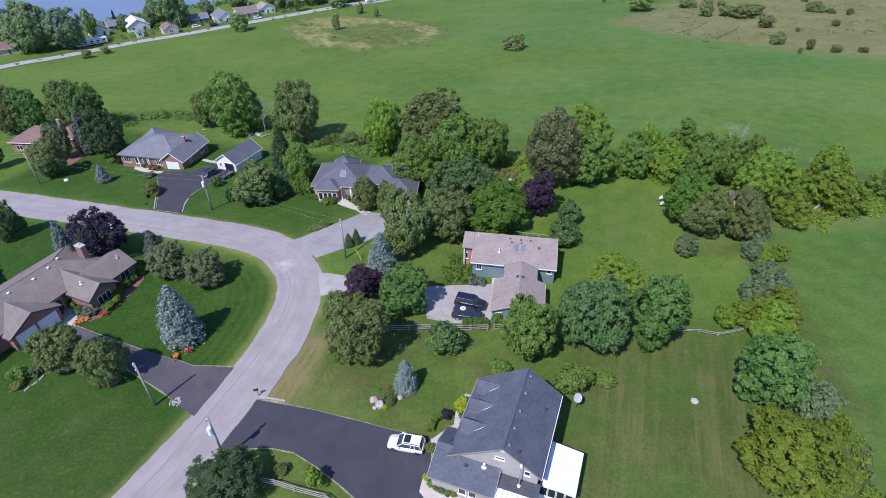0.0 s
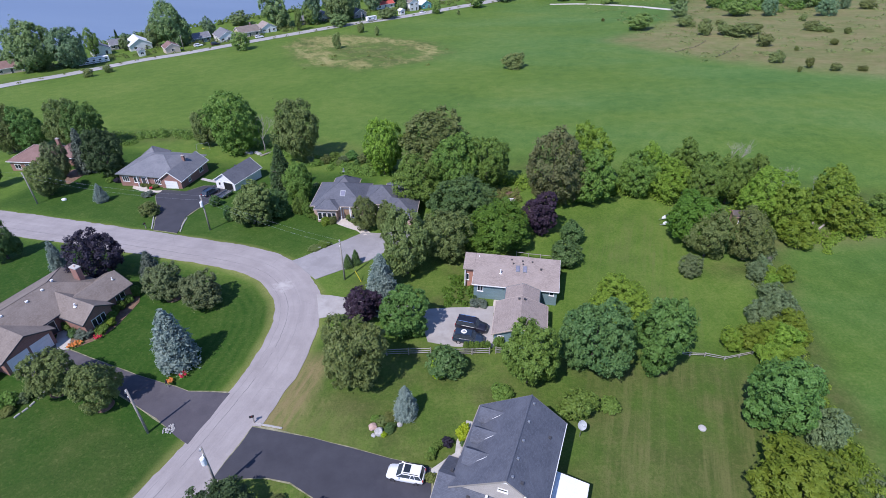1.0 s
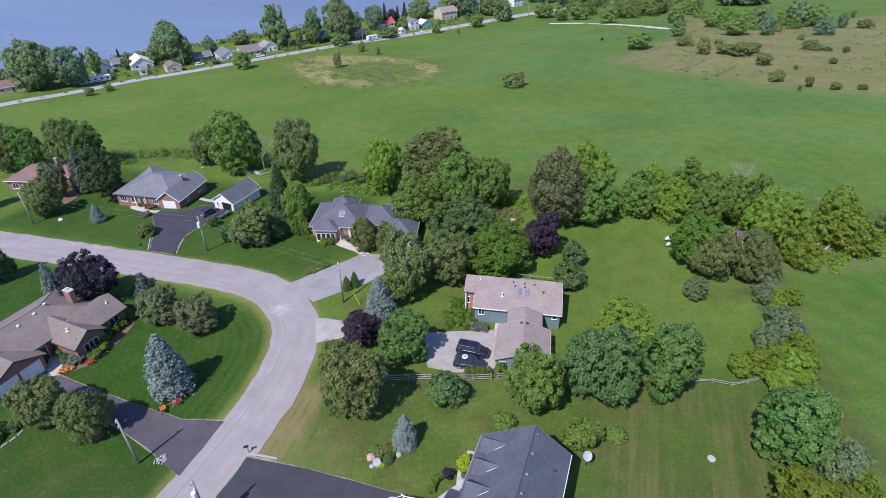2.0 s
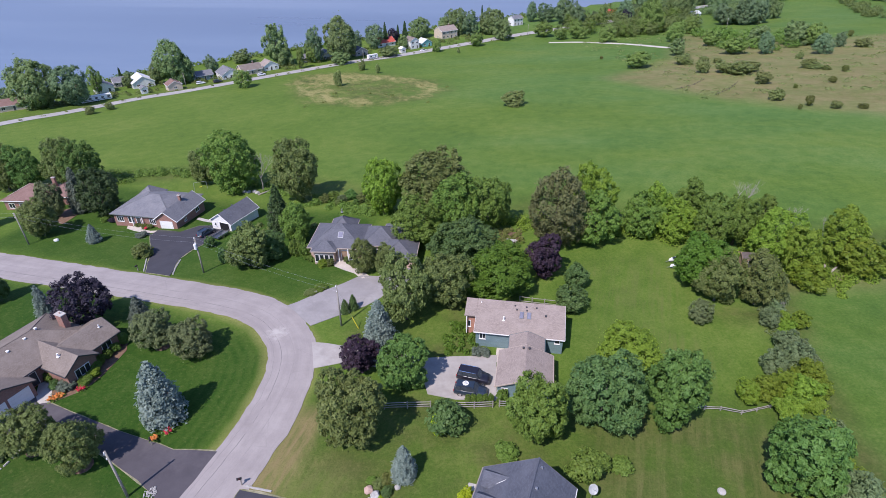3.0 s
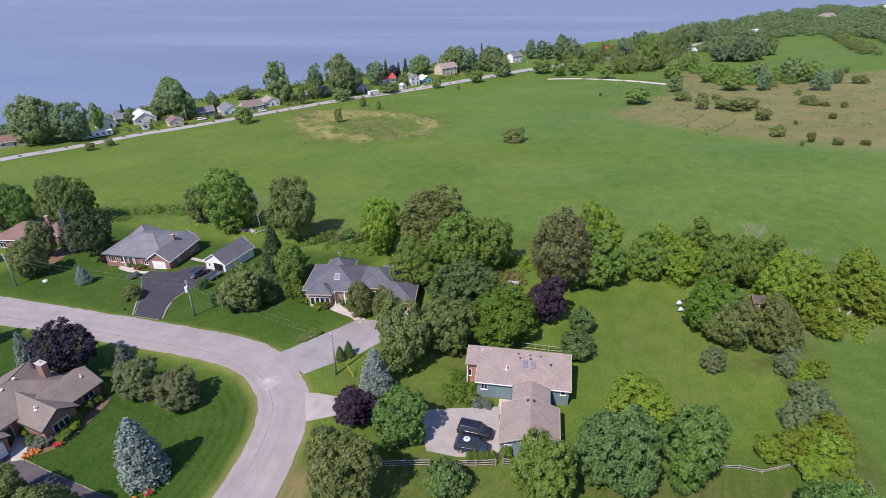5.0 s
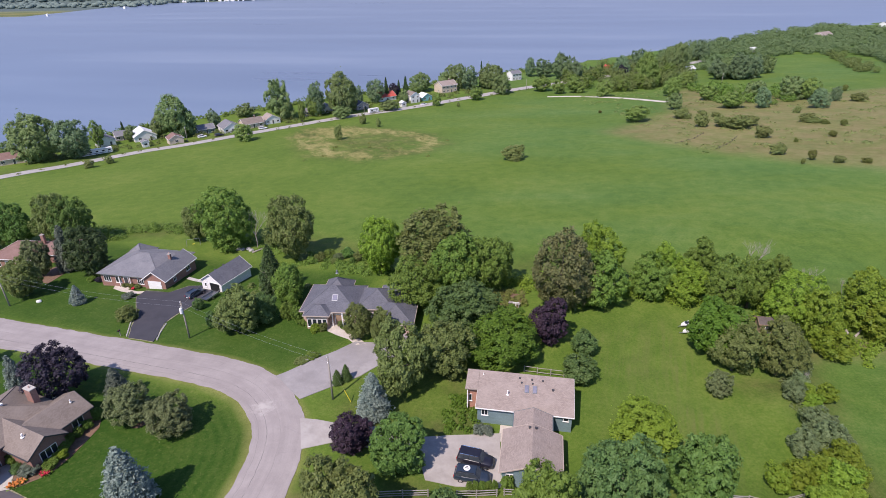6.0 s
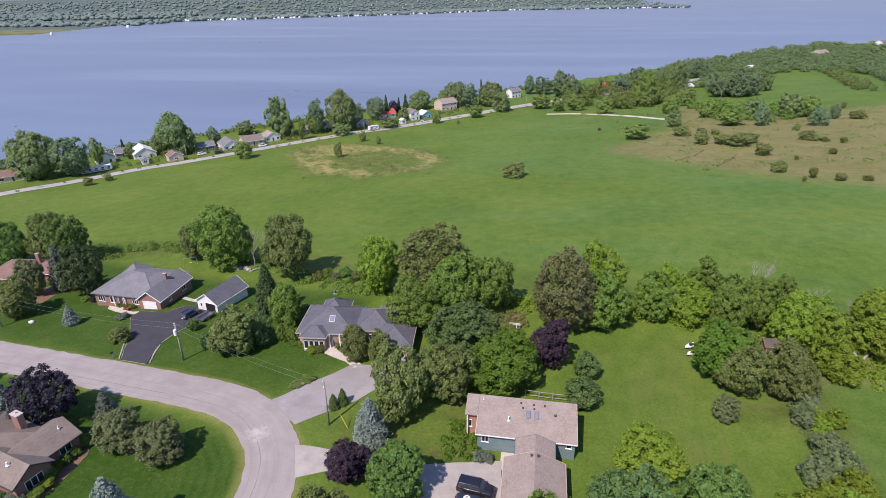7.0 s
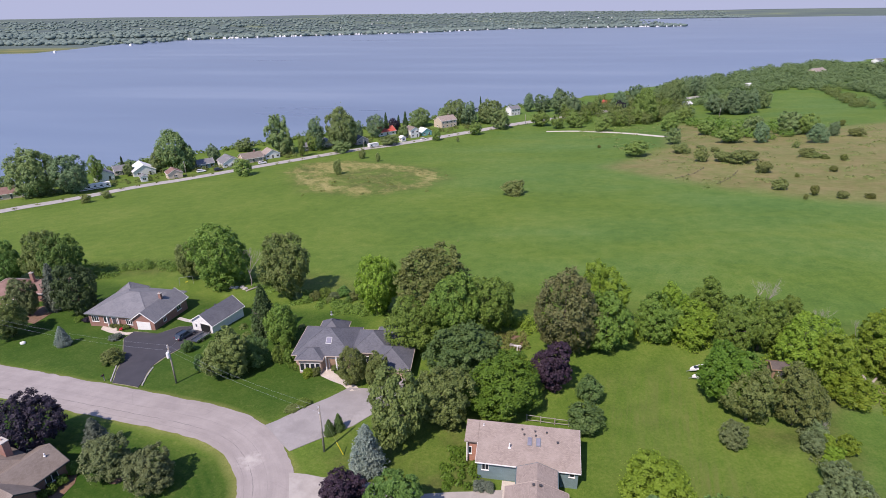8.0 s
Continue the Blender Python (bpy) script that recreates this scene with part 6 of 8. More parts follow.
for row in [(-191.6, 271.7, 21.8, 10.43), (-220.4, 289.1, 7.3, 3.7), (-157.2, 322.1, 13.3, 5.35), (-147.6, 322, 22.8, 9.44), (-143.8, 322.8, 14, 5.68), (-126.8, 372.3, 8, 6.14), (-102.5, 364.1, 24, 7.78), (-98.2, 363.6, 12, 5.65), (-65.4, 377.2, 25.8, 9.5), (-63.4, 387.8, 11.9, 4.88), (-17.5, 448.4, 13.6, 8.2), (-0.2, 475.9, 9.9, 5.48), (8.6, 460.5, 17.3, 9.29), (37.2, 458.5, 17.2, 10.13), (41.6, 434.7, 13.6, 7.11), (-28.2, 407.4, 8.6, 3.93), (-35.5, 382.4, 6.3, 6.29), (-63.5, 361.8, 7.1, 6.32), (-170.5, 313, 7.5, 2.76), (126.3, 325.6, 9, 4.37), (178.9, 343.6, 11.1, 5.92), (198.1, 340.3, 12.8, 7.15), (201.5, 542.1, 18.5, 6.2), (199.4, 515.9, 24.7, 8.38), (227.7, 472.6, 16.3, 9.93), (263.9, 494.4, 14.7, 8.01)]:
    tree(*row, "lakeside", "green lakeside tree with a full crown", "tree" if row[3] > 8 else "far", lift=0.03)
for row in [(-180.6, 301.2, 14.3, 3.55), (-86.2, 353.2, 12.7, 2.4), (-82.2, 370.3, 12.5, 4.67), (-5.2, 393.8, 8.3, 3.42), (21.6, 411.8, 9.1, 4.76), (72.1, 443, 10.9, 7.24), (94.5, 428.5, 11, 7), (148.8, 437.9, 24.4, 8.81), (107, 398.8, 11.3, 5.75), (155, 320.9, 8.6, 6.76), (158.3, 355.9, 9.1, 5.79), (205.6, 336.9, 12.1, 6.43), (95.8, 293.7, 8.2, 6.5), (-103.1, 298.4, 8.9, 5.24), (146.6, 383, 12.7, 6.61), (171.3, 421.6, 12.3, 7.26), (81.8, 426.5, 10.1, 4.92)]:
    tree(*row, "light", "light green leafy tree past the hay field", "tree" if row[3] > 8 else "far", lift=0.02)
for row in [(-177.1, 274.4, 18, 8.9), (-176.2, 325.8, 6.5, 3.5), (-135, 341, 11.4, 3.99), (-80.4, 371.8, 21, 5.77), (-58.9, 404, 12.8, 4.29), (-48.5, 412.8, 14.9, 6.78), (19.4, 455.1, 17.1, 7.43), (72.8, 508.6, 15.6, 4.38), (83.9, 507.7, 14.2, 8.26), (104.3, 478.4, 19.2, 6.42), (176.3, 544.2, 17.1, 7.27), (249.2, 589, 18.9, 7.84), (148.8, 502.6, 16.4, 7.21), (225.2, 458.3, 19.1, 9.19), (213.4, 465.8, 15.2, 7.57), (239.4, 464.9, 18.1, 7.99), (168.8, 315.3, 10.8, 4.22), (192.5, 305.6, 9.6, 4.96), (213.8, 325.1, 8, 3.1)]:
    tree(*row, "shoredark", "dark green tree near the lake shore", "tree" if row[3] > 8 else "far", lift=0.03)
for row in [(96, 489.9, 20.9, 8.45), (124.4, 504.6, 8.5, 3.38)]:
    tree(*row, "grey", "pale grey-green tree by the lake", "far", lift=0.03)
for row in [(-36.7, 430.1, 9.4, 4.15), (144, 482.5, 12.2, 4.16)]:
    tree(*row, "purple", "dark purple-leaved tree by the lake", "far", lift=0.03)
for row in [(-46.7, 334.4, 6.2, 2.11), (-36.5, 321.2, 5, 1.4), (-52.6, 287.1, 7.4, 2.24), (9, 385, 3.4, 1.12), (-155.9, 250.2, 3.6, 2.21), (-151.1, 257.8, 3.4, 2.15), (26.1, 222.8, 5.6, 4.54), (119.4, 296.6, 4.6, 4.84), (118.1, 270.9, 6.8, 3.38), (127.1, 267.9, 5, 4.37), (130.6, 262.2, 6.1, 5.53), (138.2, 267.4, 4.7, 3.59), (135.4, 294.6, 2.6, 2.26), (129.4, 239.1, 5.2, 3.21), (119.2, 209, 4.4, 2.81), (130.4, 193.1, 2.7, 1.85), (164.2, 268.4, 4.2, 3.34), (166.5, 266, 2.8, 3.56), (223.2, 320.9, 4.6, 4.28), (134.7, 309, 1.5, 2.67), (174.8, 293.7, 3.4, 1.68)]:
    tree(*row, "scrub", "olive-green bush in the rough pasture", "far", "shrub", "shrub", 0.0, trunk=False)
for row in [(124.7, 198.7, 3.6, 1.43), (168.9, 262, 1.8, 2), (173, 256, 2.5, 1.71), (154.5, 234.3, 2.5, 1.57), (138.3, 191.4, 1.5, 1.83), (119.1, 194.1, 1.8, 0.75), (136.2, 227.6, 1.8, 0.87), (243.9, 363.4, 3.8, 1.56), (86.4, 327.5, 1.6, 1.1)]:
    tree(*row, "weed", "yellowish bush in dry pasture", "shrub", "shrub", "shrub", 0.0, trunk=False)
for row in [(-181.6, 327.5, 8.1, 1.44), (-41.2, 420.2, 15.2, 2.23), (-33.3, 434.1, 11.1, 1.88), (-28.4, 435.9, 13.2, 2.52), (28.4, 459.2, 19.8, 1.76), (-87.8, 376, 10.2, 1.82), (130.9, 498.3, 11.2, 2.15)]:
    tree(*row, "sprucegreen", "narrow dark spruce among lakeside houses", "cone_far", "spruce", "conifer", 0.03)

# ---- vehicles ----
def loft(bm, rings):
    vs = [[bm.verts.new(p) for p in r] for r in rings]
    n = len(vs[0])
    for a, b in zip(vs, vs[1:]):
        for i in range(n):
            bm.faces.new((a[i], a[(i + 1) % n], b[(i + 1) % n], b[i]))
    bm.faces.new(vs[0][::-1])
    bm.faces.new(vs[-1])


def hull_ring(x, w, zb, zt):
    half = [(w * 0.86, zb), (w, zb + 0.16), (w * 1.0, (zb + zt) / 2), (w * 0.97, zt - 0.14), (w * 0.88, zt)]
    return [(x, y, z) for y, z in half] + [(x, -y, z) for y, z in half[::-1]]


def wheel(parent, x, y, r=0.34, w=0.22):
    bm = bmesh.new()
    tube(bm, [(x, y - w / 2, r), (x, y - w / 2 + 0.04, r), (x, y + w / 2 - 0.04, r), (x, y + w / 2, r)], [r * 0.9, r, r, r * 0.9], 16)
    t = part("tyre", bm, RUBBER, parent, smooth=False)
    bm = bmesh.new()
    tube(bm, [(x, y - w / 2 - 0.012, r), (x, y + w / 2 + 0.012, r)], [r * 0.62, r * 0.62], 12)
    part("rim", bm, CHROME, t)


def car(x, y, turn, length, width, height, paint, label, boxy=0.0, z=None, name="car"):
    """An estate or sport utility car, its nose towards its own +x."""
    c = thing(name, x, y, z, turn)
    L, W = length / 2, width / 2
    belt = height * 0.64
    bm = bmesh.new()
    loft(bm, [hull_ring(-L, W * 0.84, 0.45, belt - 0.18), hull_ring(-L + 0.1, W * 0.95, 0.32, belt - 0.02), hull_ring(-L * 0.5, W, 0.26, belt + 0.02), hull_ring(L * 0.3, W, 0.26, belt),
              hull_ring(L * 0.48, W * 0.98, 0.26, belt - 0.03), hull_ring(L * 0.82, W * 0.94, 0.28, belt - 0.14), hull_ring(L * 0.95, W * 0.86, 0.32, belt - 0.24), hull_ring(L, W * 0.72, 0.42, belt - 0.36)])
    bmesh.ops.bevel(bm, geom=[e for e in bm.edges if e.calc_face_angle(0) > 0.6], offset=0.03, segments=2, affect="EDGES")
    part("body", bm, paint, c, smooth=True)
    xb, xf = -L + 0.12, L * 0.46
    tb, tf = xb + 0.32 - 0.2 * boxy, xf - 0.68 + 0.2 * boxy
    wb, wt = W * 0.9, W * 0.79
    bm = bmesh.new()
    solid(bm, [(xb, -wb, belt - 0.03), (xf, -wb, belt - 0.03), (xf, wb, belt - 0.03), (xb, wb, belt - 0.03)], [(tb, -wt, height - 0.05), (tf, -wt, height - 0.05), (tf, wt, height - 0.05), (tb, wt, height - 0.05)])
    part("window", bm, CAR_GLASS, c, "dark tinted car glass with painted sky reflection")
    bm = boxes((tb - 0.06, tf + 0.05, -wt - 0.03, wt + 0.03, height - 0.1, height), bevel=0.045)
    part("roof", bm, paint, c)
    for s in (-1, 1):
        for px, qx in ((xb, tb), (xf, tf), ((xb + xf) / 2 - 0.1, (tb + tf) / 2 - 0.1), (xb + 0.75, tb + 0.6)):
            bm = bmesh.new()
            tube(bm, [(px, s * wb, belt - 0.03), (qx, s * wt, height - 0.05)], [0.045, 0.045], 5)
            part("pillar", bm, paint, c)
        bm = bmesh.new()
        tube(bm, [(tb + 0.15, s * (wt - 0.05), height + 0.05), (tf - 0.1, s * (wt - 0.05), height + 0.05)], [0.04, 0.04], 6)
        part("roof_rail", bm, BLACK_METAL if paint is not CAR_BLACK else CHROME, c)
        part("headlight", boxes((L * 0.88, L * 0.965, s * W * 0.62 - 0.16, s * W * 0.62 + 0.16, belt - 0.36, belt - 0.24), bevel=0.02), CHROME, c)
        part("tail_light", boxes((-L - 0.01, -L + 0.09, s * W * 0.78 - 0.1, s * W * 0.78 + 0.1, belt - 0.3, belt - 0.05), bevel=0.02), LAMP_RED, c)
        part("mirror", boxes((xf - 0.45, xf - 0.27, s * (W + 0.1) - 0.1, s * (W + 0.1) + 0.1, belt, belt + 0.16), bevel=0.03), paint, c)
        for wx in (-L * 0.6, L * 0.62):
            wheel(c, wx, s * (W - 0.12))
    part("bumper", boxes((L * 0.93, L + 0.02, -W * 0.62, W * 0.62, 0.34, 0.52), bevel=0.03), BLACK_METAL, c)
    part("number_plate", boxes((-L - 0.03, -L + 0.02, -0.26, 0.26, 0.55, 0.68)), WHITE, c)
    return tagged(c, label, "car")


suv = car(-4.75, 41.45, 168.5, 4.2, 1.82, 1.6, CAR_WHITE, "white sport utility car parked on black asphalt")
part("sunroof", boxes((-0.55, 0.15, -0.5, 0.5, 1.64, 1.665), bevel=0.01), GLASS, suv)
car(3.5, 65.3, -17, 4.65, 1.85, 1.75, CAR_BLACK, "long black van parked on pale gravel", 0.7, name="van")
suv2 = car(2.95, 62.75, -12, 4.45, 1.8, 1.65, CAR_NAVY, "dark blue sport utility car beside a van", 0.3)
bm = bmesh.new()
tube(bm, [(-0.7, 0.1, 1.64), (-0.7, 0.1, 1.69)], [0.44, 0.40], 16)
cover = part("roof_cover", bm, WHITE, suv2, "round white cover on the roof")
part("stripe", boxes((-0.95, -0.45, 0.0, 0.1, 1.692, 1.7), (-0.8, -0.6, 0.2, 0.32, 1.692, 1.7)), CAR_NAVY, cover, "dark bars printed on the cover")
car(-51.4, 112.8, 62, 4.1, 1.7, 1.42, CAR_NAVY, "dark blue car parked outside a garage")
car(-56.5, 77.3, 150, 4.5, 1.8, 1.5, CAR_NAVY, "dark blue car half hidden beside a purple tree")
car(-104.5, 334.0, 37, 4.8, 1.9, 1.6, CAR_WHITE, "white car on the lakeside road verge")
car(-132.4, 315.7, 37, 4.8, 1.9, 1.6, CAR_WHITE, "white car parked before a lakeside cottage")
car(-123.8, 317.8, 37, 4.8, 1.9, 1.6, CAR_BLACK, "dark car parked before a lakeside cottage")
car(-195.0, 282.6, 37, 5.0, 1.9, 1.6, CAR_WHITE, "white car under a large lakeside tree")
car(-88.0, 368.0, 37, 4.6, 1.8, 1.5, CAR_GREY, "grey car beside a lakeside drive")
car(-14.0, 398.0, 37, 4.6, 1.8, 1.5, CAR_WHITE, "pale car parked by the lakeside road")


def camper(x, y, turn, length, label):
    c = thing("camper_trailer", x, y, None, turn)
    bm = boxes((-length / 2, length / 2, -1.2, 1.2, 0.55, 3.0), bevel=0.18)
    part("body", bm, WHITE, c)
    part("stripe", boxes((-length / 2 + 0.3, length / 2 - 0.3, -1.225, -1.19, 1.0, 1.25)), CAR_GREY, c)
    n = max(2, int(length / 2.6))
    for k in range(n):
        u = -length / 2 + length * (k + 0.5) / n
        window(c, "S", -1.2, u, 1.6, 1.1, 0.7, 1, TRIM_DARK, False)
    door(c, "S", -1.2, length * 0.3, 0.7, 0.7, 1.9, WHITE)
    part("awning_roll", boxes((-length / 2 + 0.5, length / 2 - 0.8, -1.36, -1.2, 2.78, 2.92), bevel=0.03), GALV, c)
    part("roof_vent", boxes((-0.4, 0.4, -0.4, 0.4, 3.0, 3.2), bevel=0.04), WHITE_METAL, c)
    for wx in (-0.5, 0.4):
        for s in (-1, 1):
            wheel(c, wx, s * 1.05)
    bm = bmesh.new()
    tube(bm, [(length / 2, 0, 0.6), (length / 2 + 1.2, 0, 0.55)], [0.06, 0.05], 6)
    part("drawbar", bm, BLACK_METAL, c)
    return tagged(c, label, "camper")


camper(-170.0, 280.5, 38, 13.5, "long white trailer home beside the lakeside road")
camper(-45.5, 375.0, 37, 7.0, "white camper trailer parked in a lakeside yard")


def small_boat(x, y, turn, label):
    b = thing("boat", x, y, None, turn)
    bm = bmesh.new()
    loft(bm, [[(px, w, 0.75), (px, w * 0.8, 0.45), (px, 0, 0.38), (px, -w * 0.8, 0.45), (px, -w, 0.75)] for px, w in ((-1.5, 0.55), (-0.5, 0.62), (0.6, 0.55), (1.3, 0.28), (1.6, 0.04))])
    part("hull", bm, WHITE_METAL, b)
    part("seat", boxes((-1.0, 0.2, -0.22, 0.22, 0.72, 1.0), bevel=0.06), CAR_GREY, b)
    part("cowl", boxes((0.25, 0.8, -0.25, 0.25, 0.7, 1.08), bevel=0.08), CAR_NAVY, b)
    bm = bmesh.new()
    tube(bm, [(-1.4, 0, 0.4), (2.2, 0, 0.42)], [0.05, 0.05], 6)
    part("trailer_bar", bm, GALV, b)
    for s in (-1, 1):
        wheel(b, -0.4, s * 0.75, 0.26, 0.16)
    return tagged(b, label, "boat", "boats under the maple")


small_boat(41.9, 95.0, 195, "small white boat on a trailer under a maple")
small_boat(41.5, 92.9, 190, "small white boat on a trailer at the lawn edge")


def flat_trailer(x, y, turn, label):
    b = thing("trailer", x, y, None, turn)
    part("bed", boxes((-1.6, 1.6, -0.8, 0.8, 0.5, 0.62), bevel=0.02), CAR_GREY, b)
    for s in (-1, 1):
        part("side_rail", boxes((-1.6, 1.6, s * 0.8 - 0.03, s * 0.8 + 0.03, 0.6, 0.9)), GALV, b)
        wheel(b, -0.2, s * 0.95, 0.3, 0.18)
    part("drawbar", boxes((1.6, 2.6, -0.04, 0.04, 0.5, 0.58)), GALV, b)
    return tagged(b, label, "trailer")


flat_trailer(-47.7, 111.2, 65, "small grey utility trailer on the driveway")


# ---- poles and cables ----
def utility_pole(x, y, h, label, transformer=False, lean=(0, 0)):
    p = thing("utility_pole", x, y)
    bm = bmesh.new()
    tube(bm, [(0, 0, -0.3), (lean[0] * 0.5, lean[1] * 0.5, h / 2), (lean[0], lean[1], h)], [0.16, 0.135, 0.105], 12)
    part("post", bm, POLE_WOOD, p, smooth=True)
    for k, z in enumerate((h - 0.15, h - 1.1)):
        bm = bmesh.new()
        tube(bm, [(lean[0] - 0.05, lean[1] - 0.12, z - 0.1), (lean[0] - 0.05, lean[1] - 0.12, z), (lean[0] - 0.05, lean[1] - 0.12, z + 0.16)], [0.05, 0.075, 0.04], 8)
        part("insulator", bm, WHITE, p)
    part("bracket", boxes((lean[0] - 0.35, lean[0] + 0.1, lean[1] - 0.05, lean[1] + 0.05, h - 0.62, h - 0.54)), GALV, p)
    if transformer:
        bm = bmesh.new()
        tube(bm, [(lean[0] - 0.05, lean[1] - 0.42, h - 2.2), (lean[0] - 0.05, lean[1] - 0.42, h - 1.25), (lean[0] - 0.05, lean[1] - 0.42, h - 1.15)], [0.27, 0.27, 0.2], 14)
        part("transformer", bm, WHITE_METAL, p, "pale grey transformer can")
    return tagged(p, label, "utility pole", "utility poles along the street")


POLES = [(-36.0, 47.55, 7.6), (-45.3, 95.4, 7.6), (-16.7, 77.4, 7.8), (-89.8, 112.0, 7.6), (-25.0, 39.9, 7.6)]
utility_pole(*POLES[0], "weathered wooden utility pole beside a dark driveway", lean=(-0.15, 0))
utility_pole(*POLES[1], "wooden utility pole with transformer on a lawn", True)
utility_pole(*POLES[2], "wooden utility pole on a grass corner")
utility_pole(*POLES[3], "leaning wooden utility pole beside dark trees", lean=(-0.3, 0.1))
utility_pole(*POLES[4], "wooden utility pole with transformer by the street", True)
for x, y, h in ((-49, 358, 8), (109, 401, 9), (168.6, 317.8, 8), (-177, 275, 8.5), (-136, 305, 8), (62, 448, 8), (200, 430, 8)):
    utility_pole(x, y, h, "far wooden pole beyond the hay field")


def cable(a, b, sag, label, rad=0.008):
    n, pts = 24, []
    for k in range(n + 1):
        t = k / n
        p = Vector(a).lerp(Vector(b), t)
        p.z -= sag * 4 * t * (1 - t)
        pts.append(p)
    bm = bmesh.new()
    tube(bm, pts, [rad] * len(pts), 4)
    return tagged(part("overhead_cable", bm, GALV), label, "cable", "overhead cables")


def pole_top(k, down):
    x, y, h = POLES[k]
    return (x - 0.05, y - 0.12, ground_z(x, y) + h - down)


for dn in (0.0, 1.0):
    cable(pole_top(2, dn), pole_top(1, dn), 0.7, "thin grey overhead cable between wooden poles")
    cable(pole_top(1, dn), pole_top(3, dn), 0.9, "thin grey overhead cable above the lawns")
    cable(pole_top(3, dn), (-135, 125, ground_z(-135, 125) + 7.5 - dn), 0.9, "thin grey overhead cable towards trees")
cable(pole_top(1, 0.8), (-50.2, 115.2, -0.9), 0.4, "slack grey service cable to the garage")
gp = Vector(pole_top(2, 0.6))
guy = thing("guy_wire", -13.9, 76.6)
bm = bmesh.new()
tube(bm, [(0, 0, 0), gp - Vector((-13.9, 76.6, ground_z(-13.9, 76.6)))], [0.012, 0.012], 4)
part("wire", bm, GALV, guy)
d = (gp - guy.location).normalized()
bm = bmesh.new()
tube(bm, [d * 0.1, d * 2.3], [0.06, 0.06], 8)
part("guard", bm, YELLOW_BIN, guy, "bright yellow plastic guard")
tagged(guy, "steel guy wire with a yellow plastic guard", "guy wire")


# ---- fences ----
def rail_fence(pts, label, rails=3, height=1.15, gap=2.4, wood=None):
    wood = wood or RAIL_WOOD
    f = thing("rail_fence", *pts[0])
    base = f.location.copy()
    o = []
    for a, b in zip(pts, pts[1:]):
        n = max(1, round(math.dist(a, b) / gap))
        o += [(a[0] + (b[0] - a[0]) * k / n, a[1] + (b[1] - a[1]) * k / n) for k in range(n)]
    o.append(pts[-1])
    rng = random.Random(len(o))
    loc = [Vector((x, y, ground_z(x, y))) - base for x, y in o]
    for p in loc:
        part("post", boxes((p.x - 0.07, p.x + 0.07, p.y - 0.06, p.y + 0.06, p.z - 0.2, p.z + height + rng.uniform(0.0, 0.12)), bevel=0.015), wood, f)
    for a, b in zip(loc, loc[1:]):
        for k in range(rails):
            z = 0.3 + (height - 0.4) * k / max(1, rails - 1)
            bm = bmesh.new()
            d = (b - a).normalized() * 0.12
            tube(bm, [a - d + Vector((0, 0, z + rng.uniform(-0.05, 0.05))), (a + b) / 2 + Vector((0, 0, z + rng.uniform(-0.03, 0.03))), b + d + Vector((0, 0, z + rng.uniform(-0.05, 0.05)))], [0.05, 0.06, 0.045], 6)
            part("rail", bm, wood, f)
    return tagged(f, label, "fence")


rail_fence([(-12.0, 60.0), (-8.4, 60.1), (-5.4, 60.2), (-2.4, 60.25)], "weathered grey split-rail fence by a shrub")
rail_fence([(1.0, 60.1), (3.3, 60.1), (5.7, 60.2)], "weathered grey split-rail fence before cedars")
rail_fence([(6.6, 60.3), (9.0, 60.1)], "short grey split-rail fence under a tree")
rail_fence([(30.5, 59.9), (33.0, 59.5), (35.0, 59.4), (37.4, 58.7), (39.6, 59.2), (41.6, 59.7)], "sagging split-rail fence at the lawn's end", 2, 0.7)
rail_fence([(-20.6, 37.2), (-18.6, 36.8), (-16.4, 36.1), (-13.0, 35.2), (-9.8, 33.0)], "pale split-rail fence along the drive", 3)
rail_fence([(11.9, 83.1), (17.8, 81.8)], "low pale fence behind the tan-roofed house", 2, 1.2)
rail_fence([(93, 236), (104, 244), (112, 254)], "broken grey rail fence in dry pasture", 1, 0.7, 4, BARK)
rail_fence([(103, 222), (113, 232), (121, 243)], "fallen grey rail fence in dry pasture", 1, 0.7, 4, BARK)


# ---- garden things ----
def boulder(x, y, r, material, label, squat=0.7):
    rng = random.Random(int(x * 31 + y * 17))
    bm = bmesh.new()
    bmesh.ops.create_icosphere(bm, subdivisions=2, radius=r)
    for v in bm.verts:
        v.co *= 1 + 0.35 * (noise.noise(v.co / r * 1.3 + Vector((x, y, 0))))
        v.co.z *= squat
    ob = part("boulder", bm, material)
    ob.matrix_world = pose(x, y, ground_z(x, y) + r * squat * 0.55, 0, 0, rng.uniform(0, 360))
    return tagged(ob, label, "boulder")


def low_shrub(x, y, h, r, species, label, group=""):
    return tree(x, y, h, r, species, label, "shrub", "shrub", "shrub", 0.0, group, trunk=False)


boulder(-9.1, 48.0, 0.55, PINK_STONE, "pink granite boulder in a rock garden")
boulder(-8.3, 47.3, 0.6, STONE, "pale grey boulder in a rock garden")
boulder(-5.9, 48.4, 0.35, STONE, "small grey boulder beside a blue spruce")
boulder(-8.9, 46.9, 0.3, STONE, "small grey boulder in a rock garden")
for x, y, h, r, sp in ((-7.0, 47.6, 1.0, 0.75, "dark"), (-8.1, 48.8, 0.7, 0.8, "olive"), (-7.2, 49.3, 0.8, 0.8, "weed"), (-5.8, 49.2, 0.6, 0.35, "gold"), (-7.7, 46.9, 0.5, 0.4, "gold"), (-8.9, 49.2, 0.5, 0.6, "green"), (-6.4, 50.0, 0.8, 0.7, "weed")):
    low_shrub(x, y, h, r, sp, "low garden shrub in a rock bed", "rock garden shrubs")
